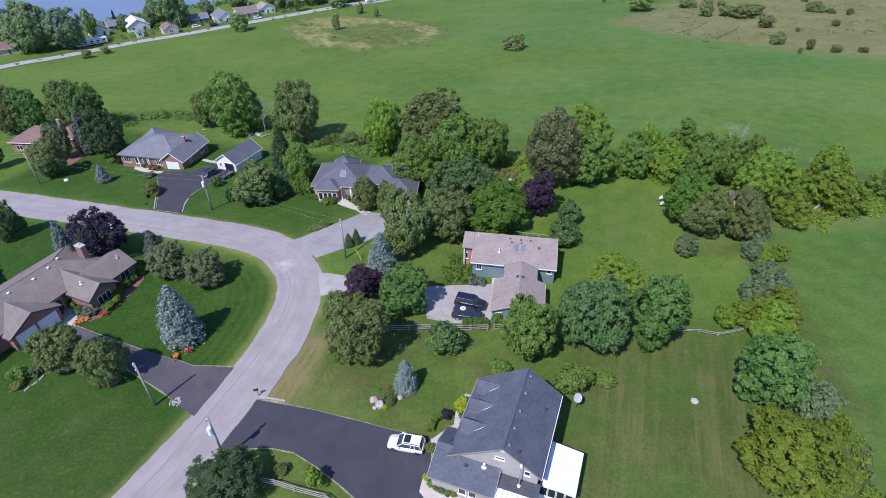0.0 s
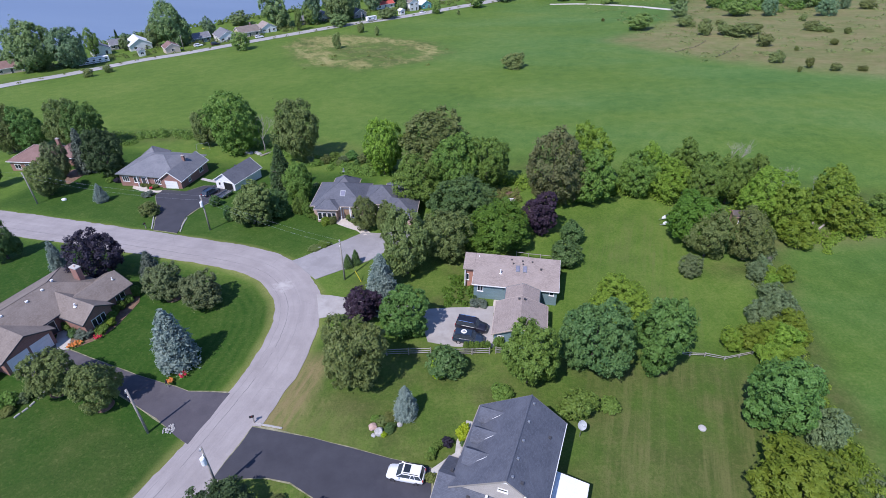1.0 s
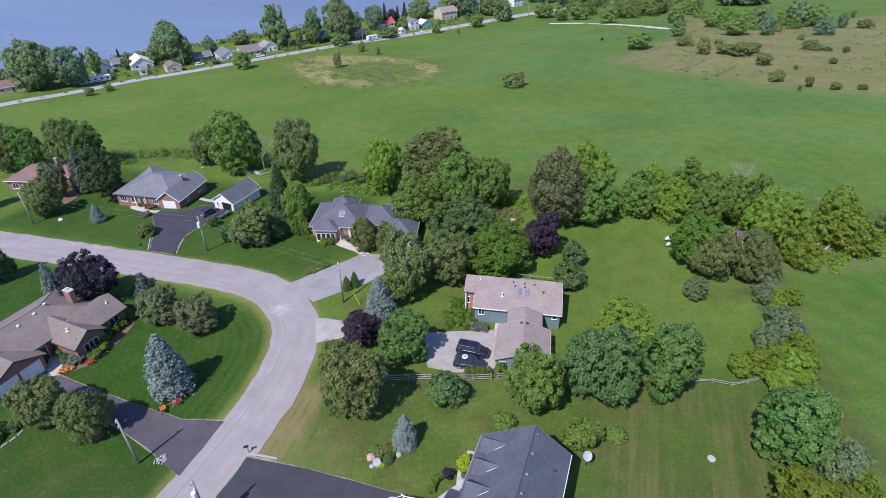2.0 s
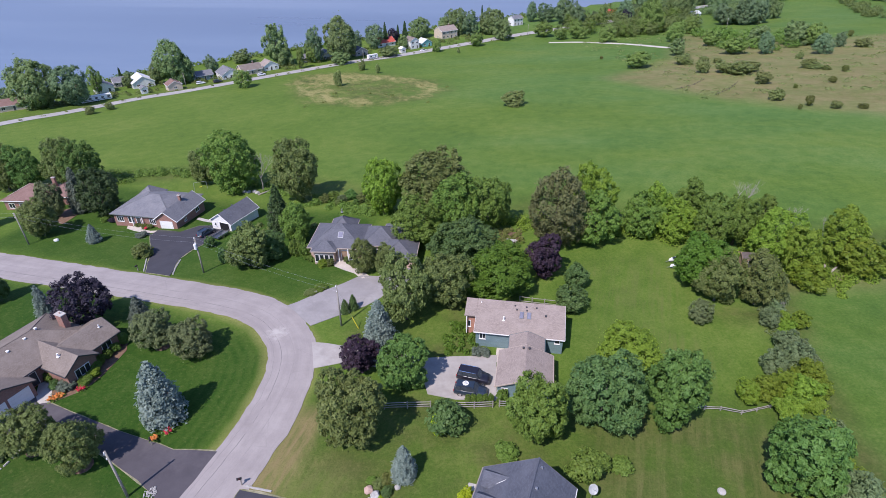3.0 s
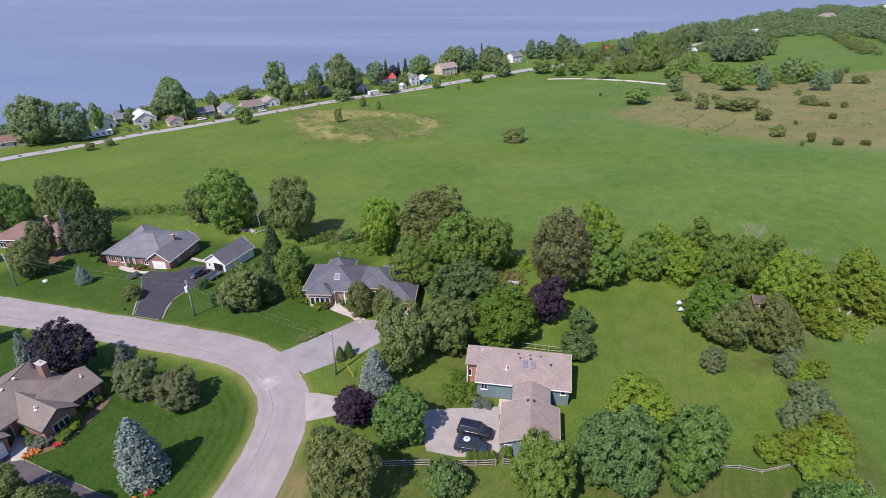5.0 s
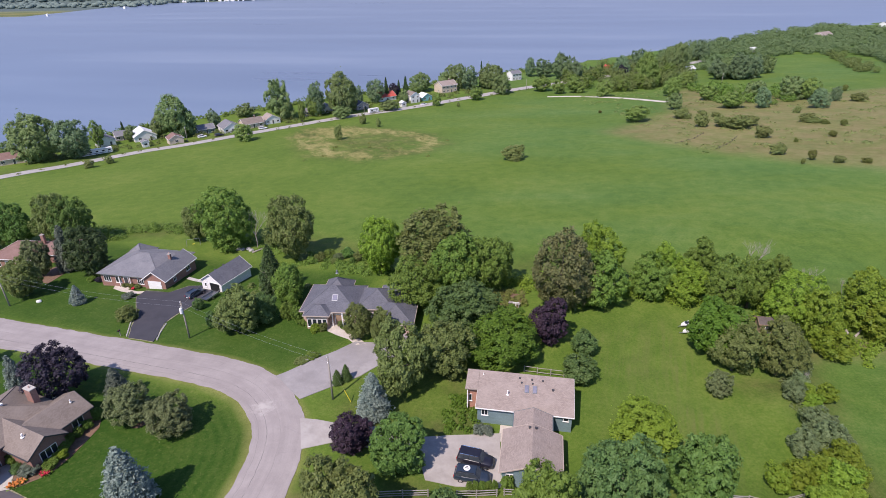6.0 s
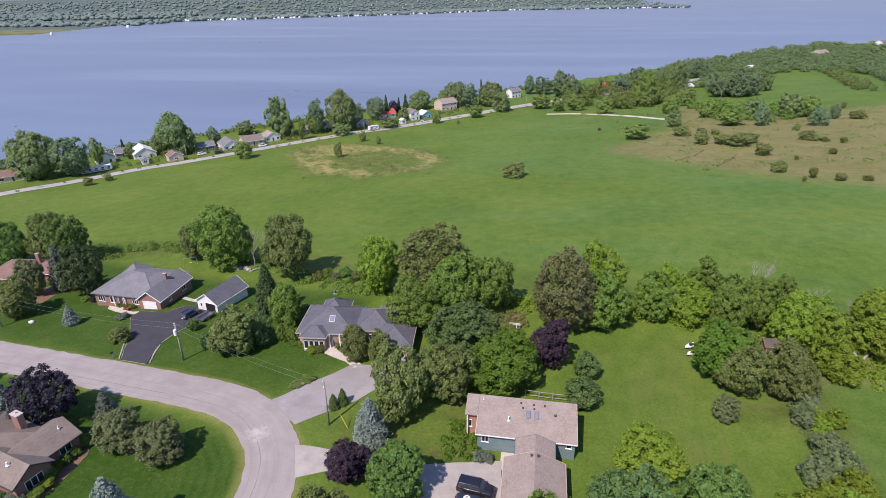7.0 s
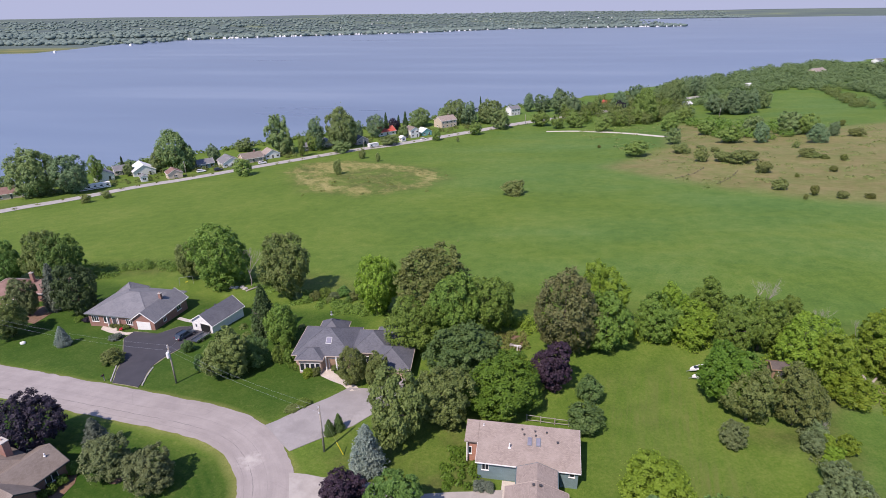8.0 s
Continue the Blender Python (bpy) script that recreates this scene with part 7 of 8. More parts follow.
low_shrub(-0.3, 56.9, 4.1, 2.6, "dark", "large dark green shrub on the lawn")
low_shrub(-1.5, 56.0, 2.9, 1.0, "gold", "lime-yellow shrub beside a darker one")
low_shrub(1.75, 46.6, 2.0, 1.15, "gold", "bright lime-yellow shrub by the house wall")
low_shrub(1.9, 45.3, 0.9, 0.6, "dark", "small dark shrub by the house wall")
for x, y, h, r in ((-2.2, 43.7, 0.9, 0.6), (-1.9, 44.4, 1.0, 0.6), (-1.5, 45.0, 1.0, 0.6), (-1.0, 45.4, 0.9, 0.5)):
    low_shrub(x, y, h, r, "green", "clipped green hedge shrub by a stone path", "hedge by the path")
low_shrub(-0.3, 45.5, 1.3, 0.7, "purple", "small dark shrub by a stone path")
low_shrub(-2.0, 41.0, 1.0, 0.7, "weed", "spiky pale green plant beside the drive")
low_shrub(-18.2, 38.5, 1.1, 0.8, "olive", "small bush beside a driveway edge")
tree(-14.2, 36.7, 3.0, 1.0, "lime", "young yellow-green sapling on the grass", "shrub", "sapling", "tree", 0.2)
for x, y in ((2.5, 60.9), (3.25, 60.95), (4.0, 60.95), (4.75, 61.0), (5.5, 61.05)):
    cedar_column(x, y, 1.7, 0.48, "narrow green cedar behind a rail fence", "cedars by the fence")
cedar_column(7.0, 61.2, 2.3, 0.8, "tall green cedar beside the house corner")
for x, y, h, r in ((-29.2, 100.8, 3.8, 1.3), (-27.2, 99.6, 3.6, 1.2), (-29.6, 106.0, 3.2, 1.2)):
    cedar_column(x, y, h, r, "rounded green cedar beside the brick house", "cedars by the brick house")
for x, y, h, r, sp in ((-25.9, 98.3, 1.2, 0.8, "green"), (-24.6, 97.8, 1.2, 0.85, "green"), (-23.0, 96.1, 1.5, 1.1, "lime"), (-21.7, 96.2, 1.5, 0.8, "olive"), (-22.4, 96.9, 1.0, 0.7, "purple"), (-18.9, 97.6, 1.0, 0.7, "olive"), (-17.2, 95.6, 1.3, 1.0, "olive")):
    low_shrub(x, y, h, r, sp, "rounded clipped shrub beside the front walk", "shrubs by the front walk")
low_shrub(-22.1, 88.0, 0.8, 1.2, "green", "low spreading shrub in a lawn bed")
low_shrub(-23.4, 86.6, 0.5, 1.2, "olive", "flat ground-cover patch on the lawn")
boulder(-22.6, 86.9, 0.3, STONE, "small white stone in a lawn bed")
for x, y, h in ((-16.6, 80.9, 2.6), (-15.4, 81.8, 2.9)):
    tree(x, y, h, 0.95, "dark", "small dark pyramid cedar beside a utility pole", "cone", "cedar_shrub", "shrub", 0.0, "cedars by the pole", False)
for x, y, r in ((-49.6, 74.2, 0.95), (-49.7, 72.3, 0.8), (-50.1, 70.9, 0.8), (-50.5, 69.7, 0.75), (-50.4, 68.2, 1.0)):
    low_shrub(x, y, r * 1.7, r, "green", "round clipped shrub along a brick wall", "foundation shrubs")
for x, y, h, r, sp in ((-50.0, 66.9, 1.2, 1.1, "lime"), (-50.4, 65.4, 1.2, 1.1, "green"), (-51.9, 66.0, 1.6, 0.8, "green"), (-52.6, 64.4, 1.2, 1.3, "sprucegrey"), (-55.8, 66.2, 1.4, 0.9, "green"), (-54.3, 64.6, 1.3, 0.9, "dark")):
    low_shrub(x, y, h, r, sp, "low foundation shrub in a mulched bed", "foundation shrubs")
for x, y, h, r, sp in ((-55.4, 52.0, 1.8, 1.3, "green"), (-53.9, 52.7, 1.2, 0.9, "grey"), (-53.4, 54.0, 1.0, 1.0, "olive"), (-54.8, 50.6, 0.9, 0.9, "weed")):
    low_shrub(x, y, h, r, sp, "garden shrub in a stone-edged bed", "shrubs in a stone-edged bed")
for x, y, h, r, sp in ((-76.8, 122.4, 1.2, 1.0, "purple"), (-79.4, 123.2, 1.0, 1.0, "green"), (-69.2, 118.9, 1.0, 0.8, "olive"), (-67.6, 118.4, 0.9, 0.8, "weed"), (-66.2, 117.9, 0.9, 0.7, "olive"), (-65.8, 113.4, 1.0, 1.3, "sprucegrey"), (-59.8, 103.2, 1.6, 1.2, "olive"), (-48.2, 106.6, 2.3, 1.2, "dark")):
    low_shrub(x, y, h, r, sp, "small garden shrub beside the brick bungalow", "shrubs by the bungalow")
for x, y, h, r in ((4.2, 70.5, 1.2, 0.9), (5.3, 70.4, 1.2, 0.9)):
    low_shrub(x, y, h, r, "sprucegrey", "grey-green rounded shrub by the entrance", "shrubs by the entrance")
low_shrub(17.6, 78.8, 1.6, 1.2, "lime", "bright green shrub behind the tan-roofed house")
low_shrub(19.8, 50.6, 1.8, 1.3, "green", "loose green shrub behind the slate-roofed house")
low_shrub(52.0, 79.6, 2.6, 1.5, "grey", "grey twiggy bush at the lawn's end")
low_shrub(51.8, 76.9, 2.0, 1.3, "lime", "yellow-green bush in the field hedge")
low_shrub(33.5, 105.6, 1.6, 1.5, "lime", "small yellow-green bush at the tree line")

for row in [(39.2, 61, 3.1, 1.61), (41.9, 61.7, 3.7, 1.92), (44.8, 62.3, 3.7, 1.93), (48.3, 63.6, 4, 2.11), (48.9, 61.6, 2.8, 1.47), (53.9, 76.1, 2.7, 1.55)]:
    low_shrub(*row, "yellow", "golden-green bush in the field hedge", "bushes in the field hedge")
for row in [(45.8, 60.4, 4.5, 2.32), (42.8, 58, 3.6, 1.83), (50.9, 74.3, 2.4, 1.35), (46.6, 59, 2.5, 1.28)]:
    low_shrub(*row, "lime", "bright green bush between lawn and field", "bushes in the field hedge")
for row in [(45.1, 66.3, 3.7, 2.02), (48.6, 67.5, 3.8, 2.05), (50.2, 66.3, 2.9, 1.55), (48.7, 70.4, 3.5, 1.95), (50.9, 70.5, 2.4, 1.3), (49.5, 76.5, 3.1, 1.73)]:
    low_shrub(*row, "grey", "grey-green bush between lawn and field", "bushes in the field hedge")

for k, row in enumerate([(-29, 128.8, 1.9, 1.35), (-27.2, 130.2, 2.1, 1.5), (-24.7, 128.8, 1.7, 1.21), (-22.9, 130.5, 2.3, 1.64), (-20, 128.1, 2.1, 1.48), (-30.8, 127.6, 1.5, 1.07), (-33, 129.5, 1.8, 1.22), (-21, 126.6, 1.3, 0.93), (-25.6, 126.8, 1.3, 0.93), (-17.9, 126.1, 1.7, 1.19)]):
    low_shrub(*row, ("olive", "green", "grey", "maple")[k % 4], "rounded garden shrub behind the buff brick house", "shrubs in the back garden")


def flower_patch(x, y, r, petals, label):
    ob = thing("flower_patch", x, y)
    rng = random.Random(int(x * 7 + y))
    bm = bmesh.new()
    for _ in range(46):
        a, d = rng.uniform(0, 6.28), r * math.sqrt(rng.random())
        bmesh.ops.create_icosphere(bm, subdivisions=1, radius=rng.uniform(0.07, 0.14), matrix=Matrix.Translation((d * math.cos(a), d * math.sin(a), rng.uniform(0.2, 0.45))))
    tagged(part("blossoms", bm, petals, ob), kind="stuff")
    n = np.random.RandomState(4)
    u = n.normal(size=(120, 3)) * (r * 0.5, r * 0.5, 0.08) + (0, 0, 0.18)
    v, f = cards(u, n.normal(size=(120, 3)) + (0, 0, 1), 0.14, n)
    leaves = new("leaves", raw_mesh("leaves", v, f, LEAF["green"]))
    leaves.parent = ob
    tagged(leaves, kind="stuff")
    return tagged(ob, label, "flowers")


flower_patch(-52.6, 62.9, 0.55, ORANGE_PETAL, "orange flowers in a mulched bed")
flower_patch(-53.2, 62.3, 0.6, ORANGE_PETAL, "orange flowers beside a concrete walk")
flower_patch(-50.4, 64.2, 0.6, RED_PETAL, "red flowers in a mulched bed")
flower_patch(-36.6, 55.5, 0.45, ORANGE_PETAL, "orange and yellow flowers below a blue spruce")
flower_patch(-35.2, 56.6, 0.5, RED_PETAL, "red flowers at a blue spruce's foot")
flower_patch(-66.8, 117.3, 0.35, RED_PETAL, "red flowers in a front bed")

slab("mulch_bed", [(-53.4, 61.6), (-50.0, 64.0), (-48.8, 67.0), (-48.2, 72.4), (-49.4, 75.0), (-52.0, 70.0), (-52.6, 66.5), (-54.4, 63.6)], 0.05, MULCH, "brown mulched bed along a brick wall", "garden bed", 0.08)
slab("mulch_bed_trees", [(-97.3, 130.9), (-92.9, 133.2), (-88.8, 129.9), (-89.0, 122.7), (-92.5, 124.1)], 0.05, MULCH, "brown bark bed below dark conifers", "garden bed", 0.08)
slab("walk_entry", [(-54.8, 61.6), (-53.3, 61.9), (-54.6, 64.5), (-55.8, 66.6), (-57.0, 65.2), (-56.0, 63.0)], 0.08, CONCRETE, "pale concrete walk to an entrance", "path", 0.1)
slab("walk_front", [(-21.6, 99.0), (-19.6, 98.9), (-19.0, 96.6), (-17.2, 95.0), (-14.6, 92.6), (-13.6, 91.4), (-15.3, 91.0), (-16.8, 93.0), (-18.8, 94.3), (-20.9, 95.9), (-21.6, 97.6)], 0.09, PAVER, "buff paved front walk curving to a door", "path", 0.1)
slab("walk_bungalow", [(-72.2, 119.8), (-71.6, 118.3), (-69.2, 116.7), (-65.0, 114.8), (-63.4, 115.2), (-63.6, 116.1), (-65.2, 116.0), (-69.0, 117.7), (-70.8, 119.2)], 0.09, PAVER, "buff curved path before the bungalow", "path", 0.1)
slab("walk_side", [(-57.2, 121.6), (-52.8, 119.2), (-52.5, 120.1), (-57.0, 122.5)], 0.1, CONCRETE, "pale concrete strip beside the bungalow", "path", 0.1)
slab("walk_stone", [(-2.3, 42.2), (-0.2, 43.9), (0.7, 44.4), (0.9, 46.0), (2.2, 49.0), (3.1, 48.8), (2.2, 46.0), (1.6, 43.6), (0.3, 42.0), (-1.6, 41.2)], 0.09, CONCRETE, "pale stone walk around the slate-roofed house", "path", 0.1)

slab("walk_garage", [(-2.8, 37.5), (0.4, 36.2), (3.0, 34.5), (2.0, 32.4), (-1.4, 33.9), (-3.1, 36.0)], 0.11, PAVER, "buff paved strip beside the garage wall", "path", 0.1)


def kerb_stones(pts, label):
    k = thing("kerb_stones", *pts[0])
    o, w = spline(pts, 0.8)
    rng = random.Random(2)
    for p, d in zip(o, w):
        bm = boxes((-0.38, 0.38, -0.11, 0.11, -0.1, 0.08 + rng.uniform(0, 0.05)), bevel=0.035)
        s = part("stone", bm, STONE, k)
        s.matrix_local = pose(p[0] - k.location.x, p[1] - k.location.y, ground_z(*p) - k.location.z + 0.05, 0, 0, math.degrees(math.atan2(d[1], d[0])) + rng.uniform(-5, 5))
    return tagged(k, label, "kerb")


kerb_stones([(-23.0, 48.7), (-21.8, 48.4), (-20.4, 48.1)], "pale kerb stones at a driveway's mouth")
kerb_stones([(-57.5, 97.2), (-58.4, 99.6), (-59.4, 102.2), (-60.6, 105.4)], "pale kerb stones beside the driveway")
kerb_stones([(-51.1, 95.4), (-51.7, 98.0), (-52.1, 100.8)], "pale kerb stones at the drive's edge")
kerb_stones([(-53.4, 50.2), (-52.6, 52.0), (-52.3, 54.2), (-52.9, 55.0)], "pale stone edging round a garden bed")


def mailbox(x, y, turn, label):
    m = thing("mailbox", x, y, None, turn)
    part("post", boxes((-0.06, 0.06, -0.06, 0.06, -0.2, 1.1), bevel=0.01), POLE_WOOD, m)
    bm = bmesh.new()
    ring = [(-0.11, 1.1), (0.11, 1.1), (0.11, 1.25), (0.06, 1.32), (-0.06, 1.32), (-0.11, 1.25)]
    solid(bm, [(-0.15, y_, z) for y_, z in ring], [(0.4, y_, z) for y_, z in ring])
    part("box", bm, BLACK_METAL, m)
    part("flag", boxes((0.1, 0.13, 0.11, 0.13, 1.2, 1.42)), LAMP_RED, m)
    return tagged(m, label, "mailbox")


mailbox(-23.6, 48.9, 200, "black mailbox on a wooden post by the street")
mailbox(-58.6, 97.2, 250, "mailbox on a post at the driveway's mouth")
mailbox(-36.4, 54.6, 300, "dark marker post on the corner lawn")


def stone_heap(x, y, r, n, label):
    s = thing("stone_heap", x, y)
    rng = random.Random(9)
    for k in range(n):
        a, d = rng.uniform(0, 6.28), r * math.sqrt(rng.random())
        bm = bmesh.new()
        bmesh.ops.create_icosphere(bm, subdivisions=1, radius=rng.uniform(0.06, 0.14))
        for v in bm.verts:
            v.co *= rng.uniform(0.8, 1.2)
        q = part("stone", bm, STONE, s)
        q.location = (d * math.cos(a), d * math.sin(a), 0.08)
    return tagged(s, label, "stones")


stone_heap(-33.7, 48.0, 0.75, 60, "heap of pale stones at a driveway's corner")


def mulch_ring(x, y, r):
    bm = bmesh.new()
    tube(bm, [(0, 0, -0.05), (0, 0, 0.06), (0, 0, 0.12)], [r, r * 0.95, r * 0.5], 18)
    ob = part("mulch_ring", bm, MULCH)
    ob.location = (x, y, ground_z(x, y))
    return tagged(ob, "brown mulch ring round a tree's foot", "garden bed")


for x, y in ((-50.3, 54.1), (-43.3, 51.7), (-43.1, 73.2)):
    mulch_ring(x, y, 1.2)


def satellite_dish(x, y, label):
    s = thing("satellite_dish", x, y, None, 20)
    bm = bmesh.new()
    tube(bm, [(0, 0, -0.2), (0, 0, 2.0)], [0.05, 0.05], 8)
    part("post", bm, GALV, s)
    bm = bmesh.new()
    rings = []
    for k in range(5):
        r = 0.58 * k / 4
        rings.append([Vector((math.cos(a) * r, math.sin(a) * r, 0.1 * (k / 4) ** 2)) for a in np.linspace(0, 2 * math.pi, 16, endpoint=False)])
    vs = [[bm.verts.new(p) for p in r] for r in rings[1:]]
    c = bm.verts.new((0, 0, 0))
    for i in range(16):
        bm.faces.new((c, vs[0][i], vs[0][(i + 1) % 16]))
        for a, b in zip(vs, vs[1:]):
            bm.faces.new((a[i], b[i], b[(i + 1) % 16], a[(i + 1) % 16]))
    bmesh.ops.solidify(bm, geom=bm.faces[:], thickness=0.03)
    d = part("reflector", bm, WHITE_METAL, s)
    d.matrix_local = pose(0, -0.05, 2.1, 48, 0, 0)
    bm = bmesh.new()
    tube(bm, [(0, -0.1, 2.1), (0, -0.7, 2.6)], [0.02, 0.02], 5)
    part("feed_arm", bm, GALV, s)
    return tagged(s, label, "satellite dish")


satellite_dish(15.4, 46.6, "white satellite dish on a post behind the house")


def garden_shed(x, y, turn, w, d, roof, wall, label):
    s = thing("shed", x, y, None, turn)
    gable_wing(s, -w / 2, w / 2, 0, d, -0.3, 2.0, 2.6, "x", wall, roof, 0.2, trim=DECK_WOOD)
    door(s, "S", 0, 0, 0.0, 0.9, 1.85)
    return tagged(s, label, "shed")


garden_shed(54.2, 92.6, -8, 2.6, 2.2, SHED_ROOF, DECK_WOOD, "small wooden shed between two trees")
lake_house(-67.5, 48.6, -23.6, 7, 9, TEAL, GREY_ROOF, "pale blue-grey house corner beyond garden shrubs", windows=2)


def well_cover(x, y, label):
    w = thing("well_cover", x, y)
    bm = bmesh.new()
    tube(bm, [(0, 0, -0.1), (0, 0, 0.14), (0, 0, 0.17)], [0.46, 0.46, 0.4], 18)
    part("ring", bm, STONE, w)
    bm = bmesh.new()
    tube(bm, [(0, 0, 0.16), (0, 0, 0.2)], [0.34, 0.31], 16)
    part("lid", bm, CONCRETE, w)
    return tagged(w, label, "well cover")


well_cover(30.2, 47.6, "pale round concrete well cover on the lawn")


def planter(x, y, r, h, material, species, label):
    p = thing("planter", x, y)
    bm = bmesh.new()
    tube(bm, [(0, 0, 0), (0, 0, h * 0.9), (0, 0, h)], [r * 0.75, r, r * 1.05], 14)
    part("pot", bm, material, p)
    c = new("plant", crown_mesh("shrub", species, 0))
    c.parent, c.location, c.scale = p, (0, 0, h * 0.8), (r * 1.2, r * 1.2, r * 1.6)
    return tagged(p, label, "planter", "planters by the garage")


for x, y, mt, sp in ((-1.9, 36.6, PINK_STONE, "green"), (-1.3, 36.2, DECK_WOOD, "olive"), (-0.7, 35.8, STONE, "dark"), (-0.1, 35.6, BLACK_METAL, "weed"), (-2.4, 37.4, STONE, "gold"), (0.5, 35.5, PINK_STONE, "green")):
    planter(x, y, 0.35, 0.45, mt, sp, "potted plant beside the garage wall")


def bench_frame(x, y, turn, label):
    b = thing("garden_table", x, y, None, turn)
    for k in range(4):
        part("slat", boxes((-1.1, 1.1, -0.36 + k * 0.19, -0.2 + k * 0.19, 0.7, 0.75), bevel=0.01), RAIL_WOOD, b)
    for sx in (-0.9, 0.9):
        for sy in (-0.28, 0.32):
            part("leg", boxes((sx - 0.05, sx + 0.05, sy - 0.05, sy + 0.05, -0.05, 0.7)), RAIL_WOOD, b)
    return tagged(b, label, "table")


bench_frame(12.6, 102.6, -25, "weathered wooden table beside a vegetable plot")
garden = slab("vegetable_plot", [(9.0, 103.5), (13.5, 102.0), (15.2, 106.8), (10.8, 108.6)], 0.04, MULCH, "brown vegetable plot between trees", "garden bed", 0.08)
post = thing("garden_post", 12.6, 100.6)
part("upright", boxes((-0.07, 0.07, -0.07, 0.07, -0.2, 2.0)), WHITE, post)
part("crossbar", boxes((-0.6, 0.6, -0.05, 0.05, 1.85, 1.97)), WHITE, post)
tagged(post, "white wooden garden post with a crossbar", "post")


def swing_set(x, y, turn, label):
    s = thing("swing_set", x, y, None, turn)
    bm = bmesh.new()
    tube(bm, [(-1.5, 0, 1.9), (1.5, 0, 1.9)], [0.03, 0.03], 6)
    part("beam", bm, GALV, s)
    for sx in (-1.5, 1.5):
        for sy in (-0.8, 0.8):
            bm = bmesh.new()
            tube(bm, [(sx, 0, 1.9), (sx * 1.1, sy, -0.05)], [0.03, 0.03], 6)
            part("leg", bm, GALV, s)
    part("seat", boxes((-0.3, 0.3, -0.12, 0.12, 0.5, 0.55)), YELLOW_BIN, s)
    return tagged(s, label, "swing")


swing_set(-64.5, 143.0, 20, "pale metal swing frame on the back lawn")

# fallen timber and bare trees
bare_tree(-47.0, 139.5, 13, "pale leafless tree among green ones")
bare_tree(59.0, 109.4, 11.1, "tall pale dead tree in the tree line", 0.1)
bare_tree(68.1, 105.5, 7.3, "pale dead tree above the hedgerow", -0.1)
bare_tree(70.8, 100.4, 6.9, "grey dead tree in the hedgerow", 0.2)
bare_tree(52.2, 79.4, 3.6, "small grey leafless bush")


def fallen_log(x, y, turn, length, label):
    bm = bmesh.new()
    tube(bm, [(-length / 2, 0, 0.22), (0, 0.1, 0.3), (length / 2, 0, 0.6)], [0.2, 0.17, 0.09], 8)
    ob = part("fallen_log", bm, PALE_BARK, smooth=True)
    ob.matrix_world = pose(x, y, ground_z(x, y) - 0.02, 0, 0, turn)
    return tagged(ob, label, "log")


fallen_log(69.6, 92.2, 35, 4.5, "pale fallen trunk at the hedgerow")
fallen_log(68.0, 93.4, 70, 3.0, "pale broken branch at the hedgerow")
fallen_log(-45.6, 137.0, 40, 4.0, "brown fallen log behind the white garage")
boulder(50.9, 74.6, 0.32, WHITE, "small white painted stone in the hedge")
boulder(-84.5, 113.2, 0.5, WHITE, "pale garden ornament stone on the lawn")
for k, (x, y) in enumerate(((-51.5, 138.4), (-50.2, 138.0), (-48.9, 138.2), (-47.8, 137.2))):
    boulder(x, y, 0.6, STONE, "grey boulder in a low stone wall", 0.6)


# ---- undergrowth and woods ----
leaf_stuff("undergrowth", along([(-104, 158), (-90, 158), (-76, 157), (-66, 153)], 0.5, 1.6, 1.4, 1.6, 1) + along([(-100, 150), (-88, 152)], 0.7, 1.5, 1.2, 1.4, 7), "green", "rough green hedge along the field edge", "undergrowth", 0.2, 110)
leaf_stuff("undergrowth", along([(-60, 150), (-48, 143), (-38, 136), (-28, 127), (-18, 122), (-8, 119)], 0.6, 1.4, 1.1, 1.1, 2), "green", "mixed low bushes behind the lawns", "undergrowth", 0.19, 110)
leaf_stuff("undergrowth", along([(8, 116), (20, 108), (34, 107), (48, 104), (60, 99), (72, 95), (90, 97), (110, 100)], 0.5, 1.8, 1.4, 2.0, 4) + along([(56, 92), (64, 88), (74, 90), (90, 95)], 0.5, 1.4, 1.2, 1.3, 5), "lime", "bushy growth below the tree line", "undergrowth", 0.2, 110)
leaf_stuff("undergrowth", along([(40, 63), (43, 62.5), (46, 61.5), (49, 63)], 0.4, 0.8, 1.0, 1.3, 6), "yellow", "golden-green hedge where lawn meets field", "undergrowth", 0.15, 110)
leaf_stuff("undergrowth", along([(49, 62), (49, 66), (49.5, 70)], 0.5, 0.8, 0.9, 1.2, 8) + along([(44, 34), (46, 42), (46.5, 50), (47.5, 58)], 0.8, 0.7, 0.8, 1.0, 9), "lime", "rough green hedgerow between lawn and field", "undergrowth", 0.15, 110)
leaf_stuff("undergrowth", along([(49.5, 70), (50.5, 75), (52, 80), (57, 84)], 0.6, 0.8, 0.8, 1.0, 18) + along([(44, 34), (46, 42), (46.5, 50), (47.5, 58)], 1.0, 0.9, 0.8, 0.9, 19), "apple", "grey-green weeds between lawn and field", "undergrowth", 0.14, 70)
leaf_stuff("undergrowth", along([(-232, 284), (-189, 334), (-117, 400), (0, 482), (80, 545)], 2.2, 3.0, 2.6, 3.0, 15), "green", "leafy shrubs along the near lake shore", "undergrowth", 0.6, 50)
leaf_stuff("undergrowth", along([(-196, 268), (-150, 312), (-112, 345), (-60, 392), (-14, 420), (40, 462)], 1.3, 5.0, 1.9, 2.0, 16), "olive", "garden shrubs between the lakeside houses", "undergrowth", 0.34, 70)
